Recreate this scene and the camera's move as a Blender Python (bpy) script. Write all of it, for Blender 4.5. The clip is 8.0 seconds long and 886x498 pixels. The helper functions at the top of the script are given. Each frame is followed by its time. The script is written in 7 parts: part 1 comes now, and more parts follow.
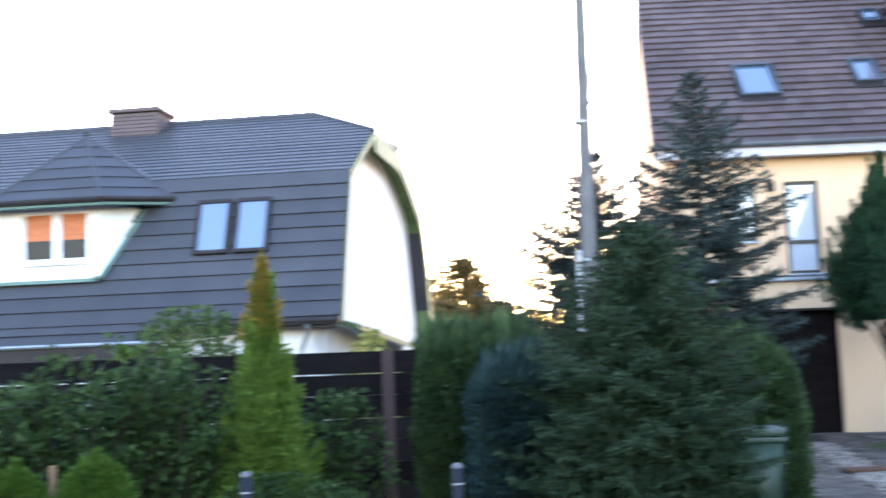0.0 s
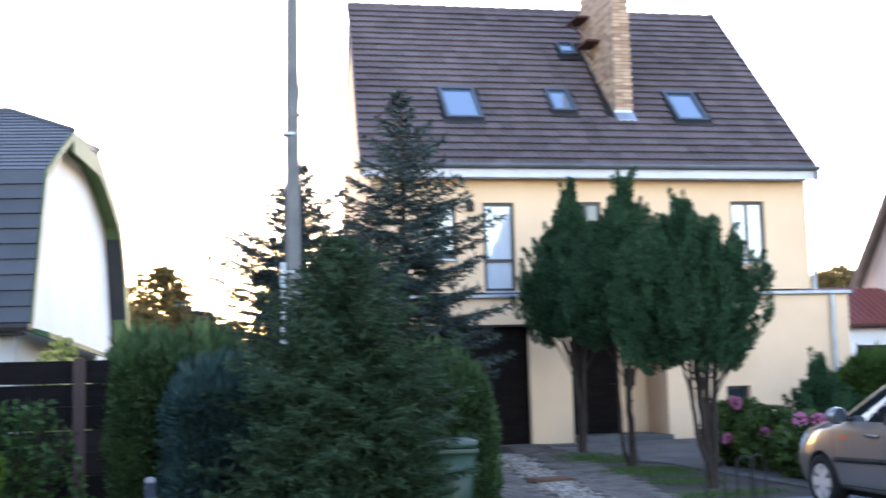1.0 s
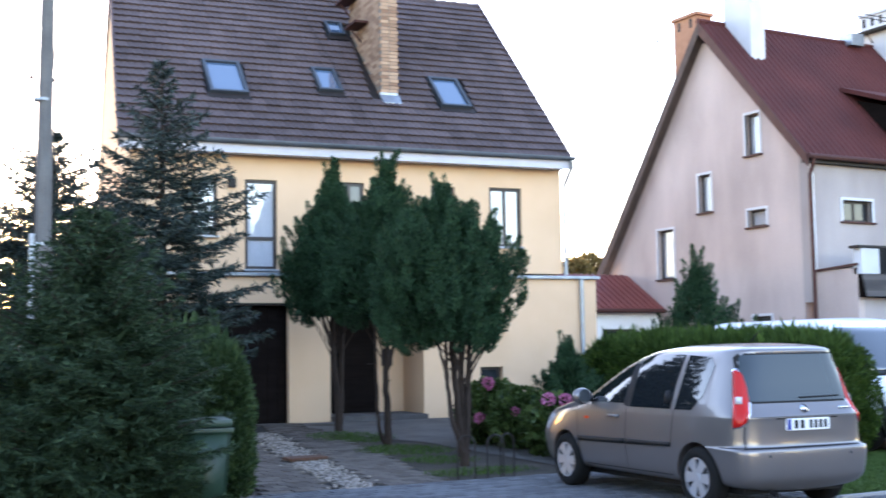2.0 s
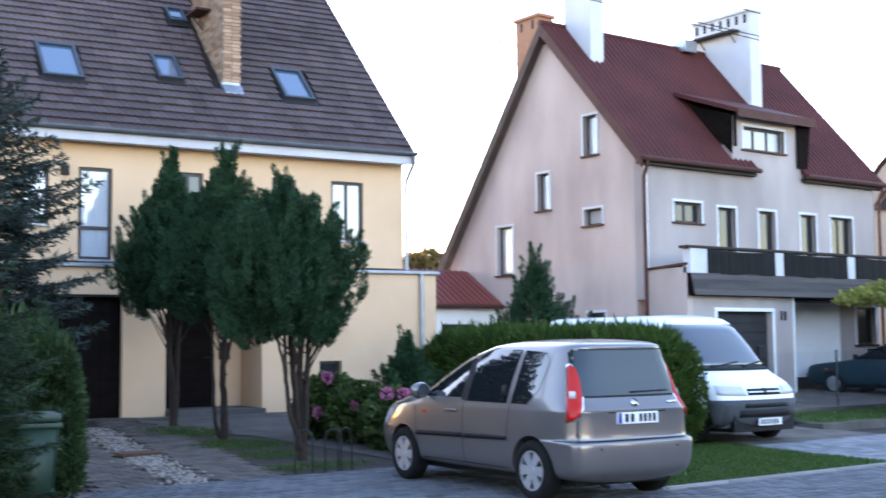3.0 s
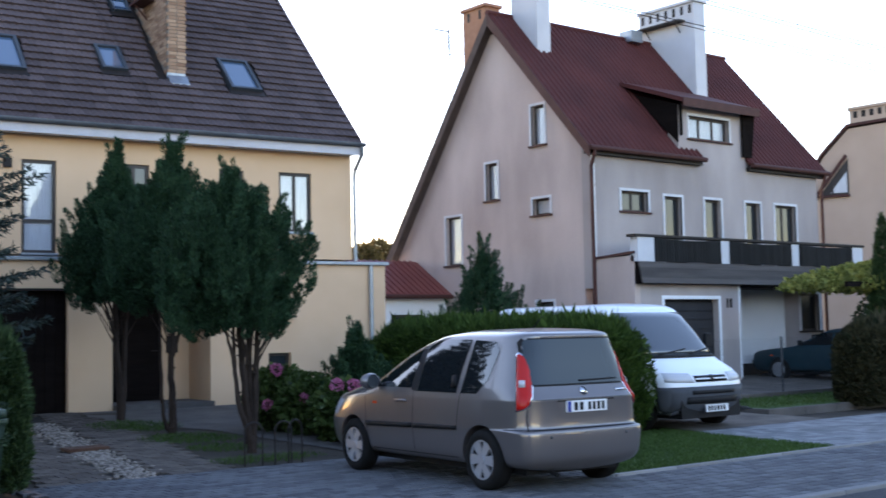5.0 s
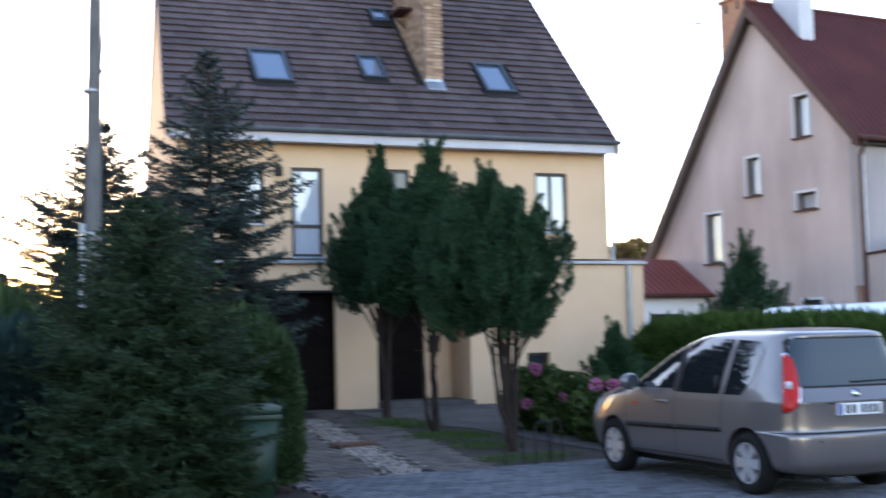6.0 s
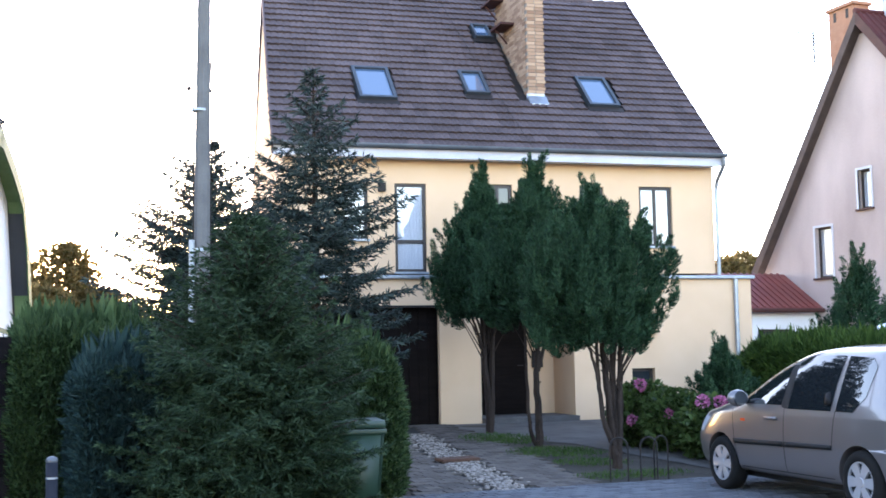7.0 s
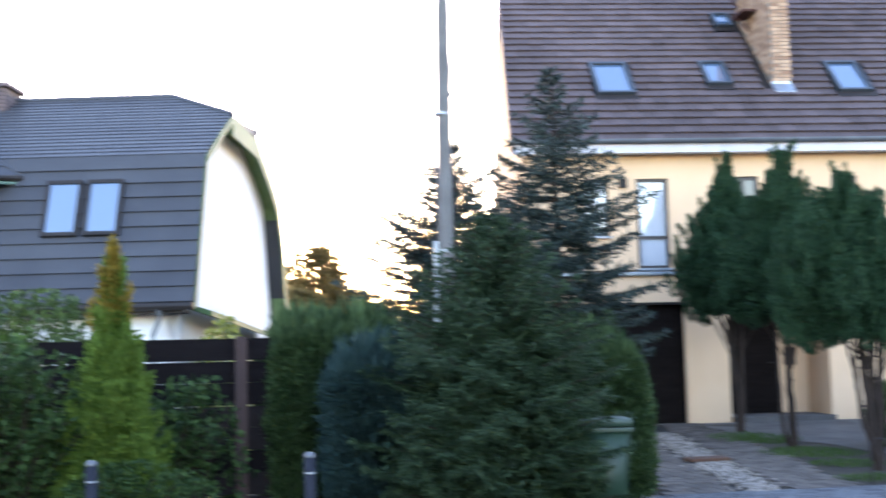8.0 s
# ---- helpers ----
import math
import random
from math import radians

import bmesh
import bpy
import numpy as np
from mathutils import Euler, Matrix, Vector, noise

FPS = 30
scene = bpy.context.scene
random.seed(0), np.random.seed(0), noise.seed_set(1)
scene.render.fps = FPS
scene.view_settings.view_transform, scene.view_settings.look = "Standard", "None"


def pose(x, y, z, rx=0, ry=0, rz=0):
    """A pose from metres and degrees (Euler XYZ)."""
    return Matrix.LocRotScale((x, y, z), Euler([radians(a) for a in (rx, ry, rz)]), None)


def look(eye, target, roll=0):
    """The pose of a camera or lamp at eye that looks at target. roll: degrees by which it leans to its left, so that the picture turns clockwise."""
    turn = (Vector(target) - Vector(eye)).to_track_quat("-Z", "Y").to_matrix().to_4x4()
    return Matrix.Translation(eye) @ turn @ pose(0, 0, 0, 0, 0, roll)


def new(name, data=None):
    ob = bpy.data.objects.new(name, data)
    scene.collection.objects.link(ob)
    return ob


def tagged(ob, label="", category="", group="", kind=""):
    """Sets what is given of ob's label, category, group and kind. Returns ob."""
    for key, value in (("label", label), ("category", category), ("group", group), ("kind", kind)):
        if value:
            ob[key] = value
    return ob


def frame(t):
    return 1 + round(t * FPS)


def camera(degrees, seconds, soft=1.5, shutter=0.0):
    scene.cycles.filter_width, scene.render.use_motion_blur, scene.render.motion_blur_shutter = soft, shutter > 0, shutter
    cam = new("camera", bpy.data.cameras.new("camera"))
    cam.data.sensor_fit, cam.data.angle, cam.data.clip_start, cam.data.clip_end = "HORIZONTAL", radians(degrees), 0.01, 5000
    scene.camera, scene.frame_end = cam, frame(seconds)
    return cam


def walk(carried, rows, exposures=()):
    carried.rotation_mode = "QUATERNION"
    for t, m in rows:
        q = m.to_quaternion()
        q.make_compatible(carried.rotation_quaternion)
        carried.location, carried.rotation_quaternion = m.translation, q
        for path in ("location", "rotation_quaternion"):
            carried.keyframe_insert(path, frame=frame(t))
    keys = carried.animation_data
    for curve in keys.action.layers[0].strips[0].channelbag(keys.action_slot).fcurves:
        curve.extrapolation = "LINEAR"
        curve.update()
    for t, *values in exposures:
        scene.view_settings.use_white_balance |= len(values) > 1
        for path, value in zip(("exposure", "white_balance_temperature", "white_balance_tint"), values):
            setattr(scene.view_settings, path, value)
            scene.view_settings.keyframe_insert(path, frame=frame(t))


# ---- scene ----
# ---------- camera: one person turning on the spot at the far kerb ----------
cam = camera(40.0, 8.0, soft=1.6, shutter=0.5)
PATH = [  # seconds, yaw, pitch, roll
    (0.0, -3.48, 5.95, 2.0), (0.2, -7.12, 6.1, 1.9), (0.5, -11.07, 6.31, 1.73), (0.8, -15.0, 6.25, 1.6), (1.0, -17.45, 6.1, 1.55),
    (1.5, -23.9, 5.26, 1.06), (1.7, -26.05, 5.0, 0.98), (2.8, -34.7, 4.79, 0.65), (3.0, -36.26, 4.53, 0.58),
    (3.2, -37.7, 4.48, 0.85), (3.5, -39.38, 4.37, 1.18), (4.0, -40.47, 4.18, 1.2), (4.2, -40.46, 3.98, 1.2),
    (5.3, -36.15, 4.09, 1.22), (5.5, -33.68, 4.04, 1.24), (6.0, -26.54, 4.29, 1.25), (6.5, -22.03, 5.18, 1.09),
    (7.0, -21.7, 5.09, 1.06), (7.5, -17.92, 5.17, 1.44), (7.7, -15.36, 4.97, 1.25), (7.9, -11.98, 5.06, 1.27), (8.0, -10.28, 5.25, 1.38)]
EXPO = [(t, s, 6000 if 2.9 < t < 5.9 else 6080, 30) for t, s in ((0.0, 4.12), (0.5, 3.82), (1.5, 3.8), (1.7, 3.75), (2.8, 3.47), (3.0, 3.5), (3.5, 3.17), (4.0, 2.97), (4.2, 2.95), (5.3, 2.7), (5.5, 2.7), (6.0, 3.1), (6.5, 3.7), (7.0, 3.82), (8.0, 4.0))]
walk(cam, [(t, pose(0, 0, 1.6, 90 + p, r, y)) for t, y, p, r in PATH], EXPO)

# ---------- light: low sun behind the houses, pale evening sky ----------
world = bpy.data.worlds.new("evening_sky")
scene.world = world
world.use_nodes = True
wn = world.node_tree.nodes
sky = wn.new("ShaderNodeTexSky")
sky.sky_type, sky.sun_disc = "NISHITA", False
sky.sun_elevation, sky.sun_rotation = radians(6.0), radians(6)
sky.air_density, sky.dust_density, sky.ozone_density = 1.0, 0.4, 1.2
wn["Background"].inputs["Strength"].default_value = 0.15
world.node_tree.links.new(sky.outputs[0], wn["Background"].inputs["Color"])
sun = new("sun", bpy.data.lights.new("sun", "SUN"))
sun.data.energy, sun.data.angle, sun.data.color = 0.3, radians(0.6), (1.0, 0.62, 0.32)
sun.matrix_world = look((0, 0, 20), (-math.sin(radians(6)) * 20, -math.cos(radians(6)) * 20, 20 - 20 * math.tan(radians(6))))


# ---------- materials ----------
def ramp(nt, fac, stops):
    n = nt.nodes.new("ShaderNodeValToRGB")
    while len(n.color_ramp.elements) < len(stops):
        n.color_ramp.elements.new(0.5)
    for e, (p, c) in zip(n.color_ramp.elements, stops):
        e.position, e.color = p, (*c, 1)
    nt.links.new(fac, n.inputs[0])
    return n.outputs[0]


def surface(name, dark, light, scale=3.0, fine=60.0, rough=0.8, bump=0.15, metal=0.0, island=0.0, piece=0.0, fine_amount=0.35, stretch=(1, 1, 1), coat=0.0, spec=None):
    """A mottled surface: broad stains between two colours, fine grain on top, and a small relief."""
    m = bpy.data.materials.new(name)
    m.use_nodes = True
    nt = m.node_tree
    b = nt.nodes["Principled BSDF"]
    co = nt.nodes.new("ShaderNodeTexCoord")
    mp = nt.nodes.new("ShaderNodeMapping")
    mp.inputs["Scale"].default_value = stretch
    nt.links.new(co.outputs["Object"], mp.inputs[0])
    big, small = nt.nodes.new("ShaderNodeTexNoise"), nt.nodes.new("ShaderNodeTexNoise")
    for n, sc, d in ((big, scale, 6), (small, fine, 3)):
        n.inputs["Scale"].default_value, n.inputs["Detail"].default_value = sc, d
        nt.links.new(mp.outputs[0], n.inputs["Vector"])
    mix = nt.nodes.new("ShaderNodeMix")
    mix.inputs[0].default_value = fine_amount
    nt.links.new(big.outputs[0], mix.inputs[2])
    nt.links.new(small.outputs[0], mix.inputs[3])
    fac = mix.outputs[0]
    for amount, node, out in ((island, "ShaderNodeNewGeometry", "Random Per Island"), (piece, "ShaderNodeObjectInfo", "Random")):
        if amount:
            g = nt.nodes.new(node)
            mx = nt.nodes.new("ShaderNodeMix")
            mx.inputs[0].default_value = amount
            nt.links.new(fac, mx.inputs[2])
            nt.links.new(g.outputs[out], mx.inputs[3])
            fac = mx.outputs[0]
    nt.links.new(ramp(nt, fac, [(0.3, dark), (0.7, light)]), b.inputs["Base Color"])
    b.inputs["Roughness"].default_value, b.inputs["Metallic"].default_value = rough, metal
    b.inputs["Specular IOR Level"].default_value = spec if spec is not None else 0.5 if rough < 0.55 else 0.2
    b.inputs["Coat Weight"].default_value = coat
    b.inputs["Coat Roughness"].default_value = 0.05
    if bump:
        bp = nt.nodes.new("ShaderNodeBump")
        bp.inputs["Strength"].default_value, bp.inputs["Distance"].default_value = bump, 0.02
        nt.links.new(small.outputs[0], bp.inputs["Height"])
        nt.links.new(bp.outputs[0], b.inputs["Normal"])
    return m


def leafy(name, dark, light, translucent=0.3, rough=0.55):
    m = bpy.data.materials.new(name)
    m.use_nodes = True
    nt = m.node_tree
    b = nt.nodes["Principled BSDF"]
    g = nt.nodes.new("ShaderNodeNewGeometry")
    co = nt.nodes.new("ShaderNodeTexCoord")
    n = nt.nodes.new("ShaderNodeTexNoise")
    n.inputs["Scale"].default_value = 3.5
    nt.links.new(co.outputs["Object"], n.inputs["Vector"])
    mx = nt.nodes.new("ShaderNodeMix")
    mx.inputs[0].default_value = 0.5
    nt.links.new(g.outputs["Random Per Island"], mx.inputs[2])
    nt.links.new(n.outputs[0], mx.inputs[3])
    col = ramp(nt, mx.outputs[0], [(0.2, dark), (0.8, light)])
    nt.links.new(col, b.inputs["Base Color"])
    b.inputs["Roughness"].default_value = rough
    b.inputs["Specular IOR Level"].default_value = 0.1
    t = nt.nodes.new("ShaderNodeBsdfTranslucent")
    nt.links.new(col, t.inputs[0])
    ms = nt.nodes.new("ShaderNodeMixShader")
    ms.inputs[0].default_value = translucent
    nt.links.new(b.outputs[0], ms.inputs[1])
    nt.links.new(t.outputs[0], ms.inputs[2])
    nt.links.new(ms.outputs[0], nt.nodes["Material Output"].inputs[0])
    return m


def glassy(name, tint=(0.02, 0.025, 0.03), rough=0.03, ior=1.55):
    """Dark, mirror-like pane: a room behind it is too dim to see."""
    m = bpy.data.materials.new(name)
    m.use_nodes = True
    b = m.node_tree.nodes["Principled BSDF"]
    b.inputs["Base Color"].default_value = (*tint, 1)
    b.inputs["Roughness"].default_value = rough
    b.inputs["IOR"].default_value = ior
    return m


CREAM = surface("cream_render", (0.57, 0.385, 0.238), (0.67, 0.465, 0.3), 0.7, 120, 0.9, 0.1, fine_amount=0.2)
WHITE_WALL = surface("white_render", (0.68, 0.68, 0.69), (0.8, 0.8, 0.8), 0.8, 120, 0.9, 0.08)
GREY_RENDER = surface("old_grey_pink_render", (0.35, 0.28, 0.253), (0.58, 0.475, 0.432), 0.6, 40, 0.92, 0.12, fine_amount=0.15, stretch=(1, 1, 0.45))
# front walls take a darker, greyer tone than the gable wall
GREY_FRONT = surface("darker_grey_front_render", (0.27, 0.235, 0.225), (0.45, 0.395, 0.375), 0.6, 40, 0.92, 0.12, fine_amount=0.15, stretch=(1, 1, 0.45))
WHITE_PAINT = surface("white_paint", (0.74, 0.75, 0.77), (0.84, 0.85, 0.86), 2, 90, 0.6, 0.03)
TRIM_WHITE = surface("dull_white_trim", (0.5, 0.5, 0.52), (0.64, 0.64, 0.66), 2, 90, 0.8, 0.05)
# white render lowered to bluish grey, its shading put into the colour
CHIM_WHITE = surface("shaded_white_render", (0.46, 0.47, 0.5), (0.58, 0.59, 0.62), 1.2, 50, 0.9, 0.1)
TILE_GREY = surface("weathered_brown_grey_tile", (0.04, 0.03, 0.031), (0.14, 0.106, 0.108), 0.5, 25, 0.85, 0.4, island=0.14, piece=0.14, fine_amount=0.5)
TILE_SLATE = surface("dark_slate_sheet", (0.035, 0.037, 0.045), (0.06, 0.063, 0.072), 1.2, 40, 0.6, 0.1, island=0.2, piece=0.2)
TILE_RED = surface("oxblood_profiled_sheet", (0.05, 0.014, 0.0125), (0.095, 0.026, 0.022), 0.8, 30, 0.65, 0.08, spec=0.2)
RED_TRIM = surface("dark_brown_red_board", (0.045, 0.018, 0.015), (0.085, 0.034, 0.028), 3, 40, 0.6, 0.1)
ZINC = surface("zinc_gutter", (0.2, 0.22, 0.25), (0.34, 0.37, 0.4), 4, 60, 0.4, 0.03, metal=0.7)
DARK_METAL = surface("dark_brown_flashing", (0.012, 0.01, 0.01), (0.028, 0.023, 0.021), 4, 60, 0.55, 0.03)
DARK_WOOD = surface("dark_stained_wood", (0.004, 0.003, 0.0026), (0.012, 0.0085, 0.0075), 2, 50, 0.8, 0.2, stretch=(1, 1, 6), spec=0.05)
FENCE_WOOD = surface("dark_fence_board", (0.005, 0.004, 0.0045), (0.016, 0.013, 0.013), 2, 40, 0.85, 0.2, piece=0.4, stretch=(1, 5, 5), spec=0.05)
FRAME = surface("dark_window_frame", (0.02, 0.014, 0.012), (0.035, 0.026, 0.022), 5, 50, 0.5, 0.03)
BRICK = surface("yellow_brick", (0.22, 0.13, 0.085), (0.4, 0.27, 0.18), 3, 50, 0.85, 0.2, piece=0.5, island=0.3)
MORTAR = surface("mortar", (0.17, 0.145, 0.12), (0.26, 0.225, 0.19), 4, 60, 0.95, 0.2)
ORANGE_BRICK = surface("orange_brick", (0.28, 0.14, 0.085), (0.4, 0.22, 0.14), 5, 50, 0.85, 0.2)
SOFFIT_GREEN = surface("pale_green_soffit", (0.1, 0.17, 0.07), (0.16, 0.24, 0.11), 3, 40, 0.7, 0.1)
GREEN_TRIM = surface("moss_green_board", (0.04, 0.085, 0.035), (0.07, 0.125, 0.055), 3, 40, 0.6, 0.1)
TEAL_TRIM = surface("grey_green_trim", (0.1, 0.17, 0.15), (0.14, 0.22, 0.19), 3, 40, 0.6, 0.05)
GLASS = glassy("window_glass", ior=1.6)
# darker, duller copy of GLASS, so that its panes read as shaded
DIM_GLASS = glassy("shaded_window_glass", (0.008, 0.009, 0.011), 0.25, 1.3)
# blue base colour stands in for part of the reflected sky
SKY_GLASS = glassy("roof_window_glass", (0.05, 0.09, 0.15), ior=2.4)


def clear_pane(name):
    """Thin clear glass: see-through, with a faint mirror gloss."""
    m = bpy.data.materials.new(name)
    m.use_nodes = True
    nt = m.node_tree
    nt.nodes.remove(nt.nodes["Principled BSDF"])
    a, g, mx = (nt.nodes.new("ShaderNode" + k) for k in ("BsdfTransparent", "BsdfGlossy", "MixShader"))
    a.inputs[0].default_value = (0.95, 0.96, 0.97, 1)
    g.inputs["Roughness"].default_value = 0.02
    mx.inputs[0].default_value = 0.08
    nt.links.new(a.outputs[0], mx.inputs[1])
    nt.links.new(g.outputs[0], mx.inputs[2])
    nt.links.new(mx.outputs[0], nt.nodes["Material Output"].inputs[0])
    return m


PANE = clear_pane("clear_window_pane")
CONCRETE = surface("grey_concrete", (0.055, 0.05, 0.047), (0.125, 0.117, 0.108), 2, 70, 0.9, 0.25)
POLE_CONCRETE = surface("pole_concrete", (0.095, 0.092, 0.09), (0.165, 0.158, 0.152), 3, 70, 0.9, 0.25)
# the grey leans blue: cool light of the sky is mixed into it
PAVER = surface("sky_tinted_grey_paver", (0.034, 0.036, 0.041), (0.125, 0.129, 0.138), 1.2, 80, 0.85, 0.3, island=0.4, piece=0.35)
PAVER_OLD = surface("old_brown_paver", (0.036, 0.031, 0.027), (0.115, 0.098, 0.084), 1.0, 80, 0.9, 0.3, island=0.4, piece=0.3)
JOINT = surface("joint_sand", (0.012, 0.0115, 0.011), (0.028, 0.027, 0.025), 5, 80, 0.95, 0.2)
PALE_PAVE = surface("pale_concrete_paving", (0.12, 0.125, 0.13), (0.23, 0.235, 0.24), 1.2, 60, 0.85, 0.2, island=0.35)
KERB = surface("kerb_concrete", (0.17, 0.17, 0.17), (0.27, 0.27, 0.27), 3, 60, 0.9, 0.2, piece=0.3)
ASPHALT = surface("asphalt", (0.035, 0.037, 0.042), (0.06, 0.062, 0.066), 0.8, 200, 0.85, 0.4)
SOIL = surface("trodden_soil", (0.028, 0.024, 0.019), (0.065, 0.055, 0.043), 2.0, 60, 0.95, 0.5)
SAND = surface("pale_sandy_ground", (0.06, 0.052, 0.044), (0.17, 0.15, 0.13), 1.5, 50, 0.95, 0.5)
GRAVEL = surface("pale_gravel", (0.09, 0.076, 0.065), (0.3, 0.262, 0.225), 6, 60, 0.9, 0.6, island=0.6)
TURF = surface("turf", (0.03, 0.055, 0.015), (0.06, 0.1, 0.03), 1.5, 60, 0.95, 0.5)
BARK = surface("bark", (0.016, 0.011, 0.0085), (0.052, 0.036, 0.027), 6, 60, 0.95, 0.6, stretch=(1, 1, 0.3))
GRASS = leafy("grass_blades", (0.03, 0.06, 0.012), (0.075, 0.13, 0.035))
SPRUCE = leafy("blue_spruce_needles", (0.01, 0.017, 0.015), (0.068, 0.094, 0.084), 0.15)
YEW = leafy("dark_yew_needles", (0.007, 0.016, 0.0075), (0.056, 0.092, 0.046), 0.2)
THUJA = leafy("thuja_hedge_scales", (0.01, 0.024, 0.009), (0.076, 0.122, 0.046), 0.25)
THUJA_GOLD = leafy("golden_thuja_scales", (0.045, 0.085, 0.012), (0.15, 0.23, 0.04), 0.3)
GOLD_TIP = leafy("golden_tip_scales", (0.14, 0.11, 0.015), (0.3, 0.2, 0.035), 0.3)
CYPRESS = leafy("blue_green_cypress_scales", (0.009, 0.022, 0.02), (0.032, 0.062, 0.056), 0.2)
JUNIPER = leafy("juniper_needles", (0.002, 0.009, 0.005), (0.055, 0.118, 0.058), 0.08)
BROAD = leafy("broad_leaves", (0.014, 0.03, 0.008), (0.1, 0.15, 0.045), 0.3, 0.45)
LILAC = leafy("grey_green_leaves", (0.009, 0.022, 0.008), (0.058, 0.104, 0.031), 0.3, 0.6)
HEDGE_G = leafy("bright_hedge_leaves", (0.014, 0.032, 0.007), (0.08, 0.135, 0.028), 0.3)
PINK = leafy("pink_petals", (0.42, 0.1, 0.22), (0.62, 0.25, 0.4), 0.3)
VINE = leafy("vine_leaves", (0.09, 0.12, 0.025), (0.42, 0.4, 0.11), 0.35)
RUSTY = leafy("bronze_hedge_leaves", (0.007, 0.014, 0.006), (0.07, 0.06, 0.03), 0.15)
# orange of the low sun is put into the far trees' leaf colour
FAR_TREE = leafy("sun_tinted_distant_leaves", (0.08, 0.062, 0.018), (0.26, 0.17, 0.06), 0.65)


# ---------- building helpers ----------
def finish(bm, smooth=False):
    me = bpy.data.meshes.new("mesh")
    bm.to_mesh(me)
    bm.free()
    if smooth:
        me.polygons.foreach_set("use_smooth", [True] * len(me.polygons))
    return me


def part(name, bm, material, parent=None, label="", smooth=False):
    me = bm if isinstance(bm, bpy.types.Mesh) else finish(bm, smooth)
    if material and not me.materials:
        me.materials.append(material)
    ob = new(name, me)
    if parent:
        ob.parent = parent
    if label:
        ob["label"] = label
    return ob


def thing(name, m, label, category, group="", kind=""):
    ob = new(name)
    ob.matrix_world = m
    return tagged(ob, label, category, group, kind)


def box(bm, x0, x1, y0, y1, z0, z1, bevel=0.0):
    g = bmesh.ops.create_cube(bm, size=1)
    vs = g["verts"]
    bmesh.ops.scale(bm, vec=(abs(x1 - x0), abs(y1 - y0), abs(z1 - z0)), verts=vs)
    bmesh.ops.translate(bm, vec=((x0 + x1) / 2, (y0 + y1) / 2, (z0 + z1) / 2), verts=vs)
    if bevel:
        es = list({e for v in vs for e in v.link_edges})
        bmesh.ops.bevel(bm, geom=es, offset=bevel, segments=2, affect="EDGES", profile=0.6)
    return bm


def boxed(*a, bevel=0.0):
    return box(bmesh.new(), *a, bevel=bevel)


def prism(bm, pts, d):
    """A polygon given by 3D points, thickened by the vector d."""
    a = [bm.verts.new(p) for p in pts]
    b = [bm.verts.new(Vector(p) + Vector(d)) for p in pts]
    n = len(pts)
    bm.faces.new(a), bm.faces.new(b[::-1])
    for i in range(n):
        bm.faces.new((a[i], b[i], b[(i + 1) % n], a[(i + 1) % n]))
    bmesh.ops.recalc_face_normals(bm, faces=bm.faces[:])
    return bm


def prismed(pts, d):
    return prism(bmesh.new(), pts, d)


def tube(bm, pts, r0, r1=None, sides=8):
    """A round bar along a line of points, tapering from r0 to r1."""
    r1 = r0 if r1 is None else r1
    pts = [Vector(p) for p in pts]
    rings = []
    for i, p in enumerate(pts):
        d = (pts[min(i + 1, len(pts) - 1)] - pts[max(i - 1, 0)]).normalized()
        a = d.orthogonal().normalized() if i == 0 else (rings_a - d * rings_a.dot(d)).normalized()
        rings_a = a
        b = d.cross(a)
        r = r0 + (r1 - r0) * i / max(1, len(pts) - 1)
        rings.append([bm.verts.new(p + (a * math.cos(k * math.tau / sides) + b * math.sin(k * math.tau / sides)) * r) for k in range(sides)])
    for q, w in zip(rings, rings[1:]):
        for k in range(sides):
            bm.faces.new((q[k], q[(k + 1) % sides], w[(k + 1) % sides], w[k]))
    bm.faces.new(rings[0][::-1]), bm.faces.new(rings[-1])
    return bm


def tubed(*a, **k):
    return tube(bmesh.new(), *a, **k)


def pierced(u0, u1, z0, z1, n0, n1, holes):
    """A wall slab along x with rectangular openings (u0, u1, z0, z1) right through it."""
    us = sorted({u0, u1, *[h[0] for h in holes], *[h[1] for h in holes]})
    zs = sorted({z0, z1, *[h[2] for h in holes], *[h[3] for h in holes]})
    us, zs = [u for u in us if u0 <= u <= u1], [z for z in zs if z0 <= z <= z1]
    bm = bmesh.new()
    inside = lambda u, z: any(h[0] < u < h[1] and h[2] < z < h[3] for h in holes)
    grid = {}
    solid = {(i, j) for i in range(len(us) - 1) for j in range(len(zs) - 1) if not inside((us[i] + us[i + 1]) / 2, (zs[j] + zs[j + 1]) / 2)}

    def v(i, j, k):
        if (i, j, k) not in grid:
            grid[i, j, k] = bm.verts.new((us[i], (n0, n1)[k], zs[j]))
        return grid[i, j, k]
    for i, j in solid:
        bm.faces.new((v(i, j, 0), v(i + 1, j, 0), v(i + 1, j + 1, 0), v(i, j + 1, 0)))
        bm.faces.new((v(i, j, 1), v(i, j + 1, 1), v(i + 1, j + 1, 1), v(i + 1, j, 1)))
        for di, dj, a, b in ((-1, 0, (i, j), (i, j + 1)), (1, 0, (i + 1, j + 1), (i + 1, j)), (0, -1, (i + 1, j), (i, j)), (0, 1, (i, j + 1), (i + 1, j + 1))):
            if (i + di, j + dj) not in solid:
                bm.faces.new((v(*a, 0), v(*b, 0), v(*b, 1), v(*a, 1)))
    bmesh.ops.recalc_face_normals(bm, faces=bm.faces[:])
    return bm


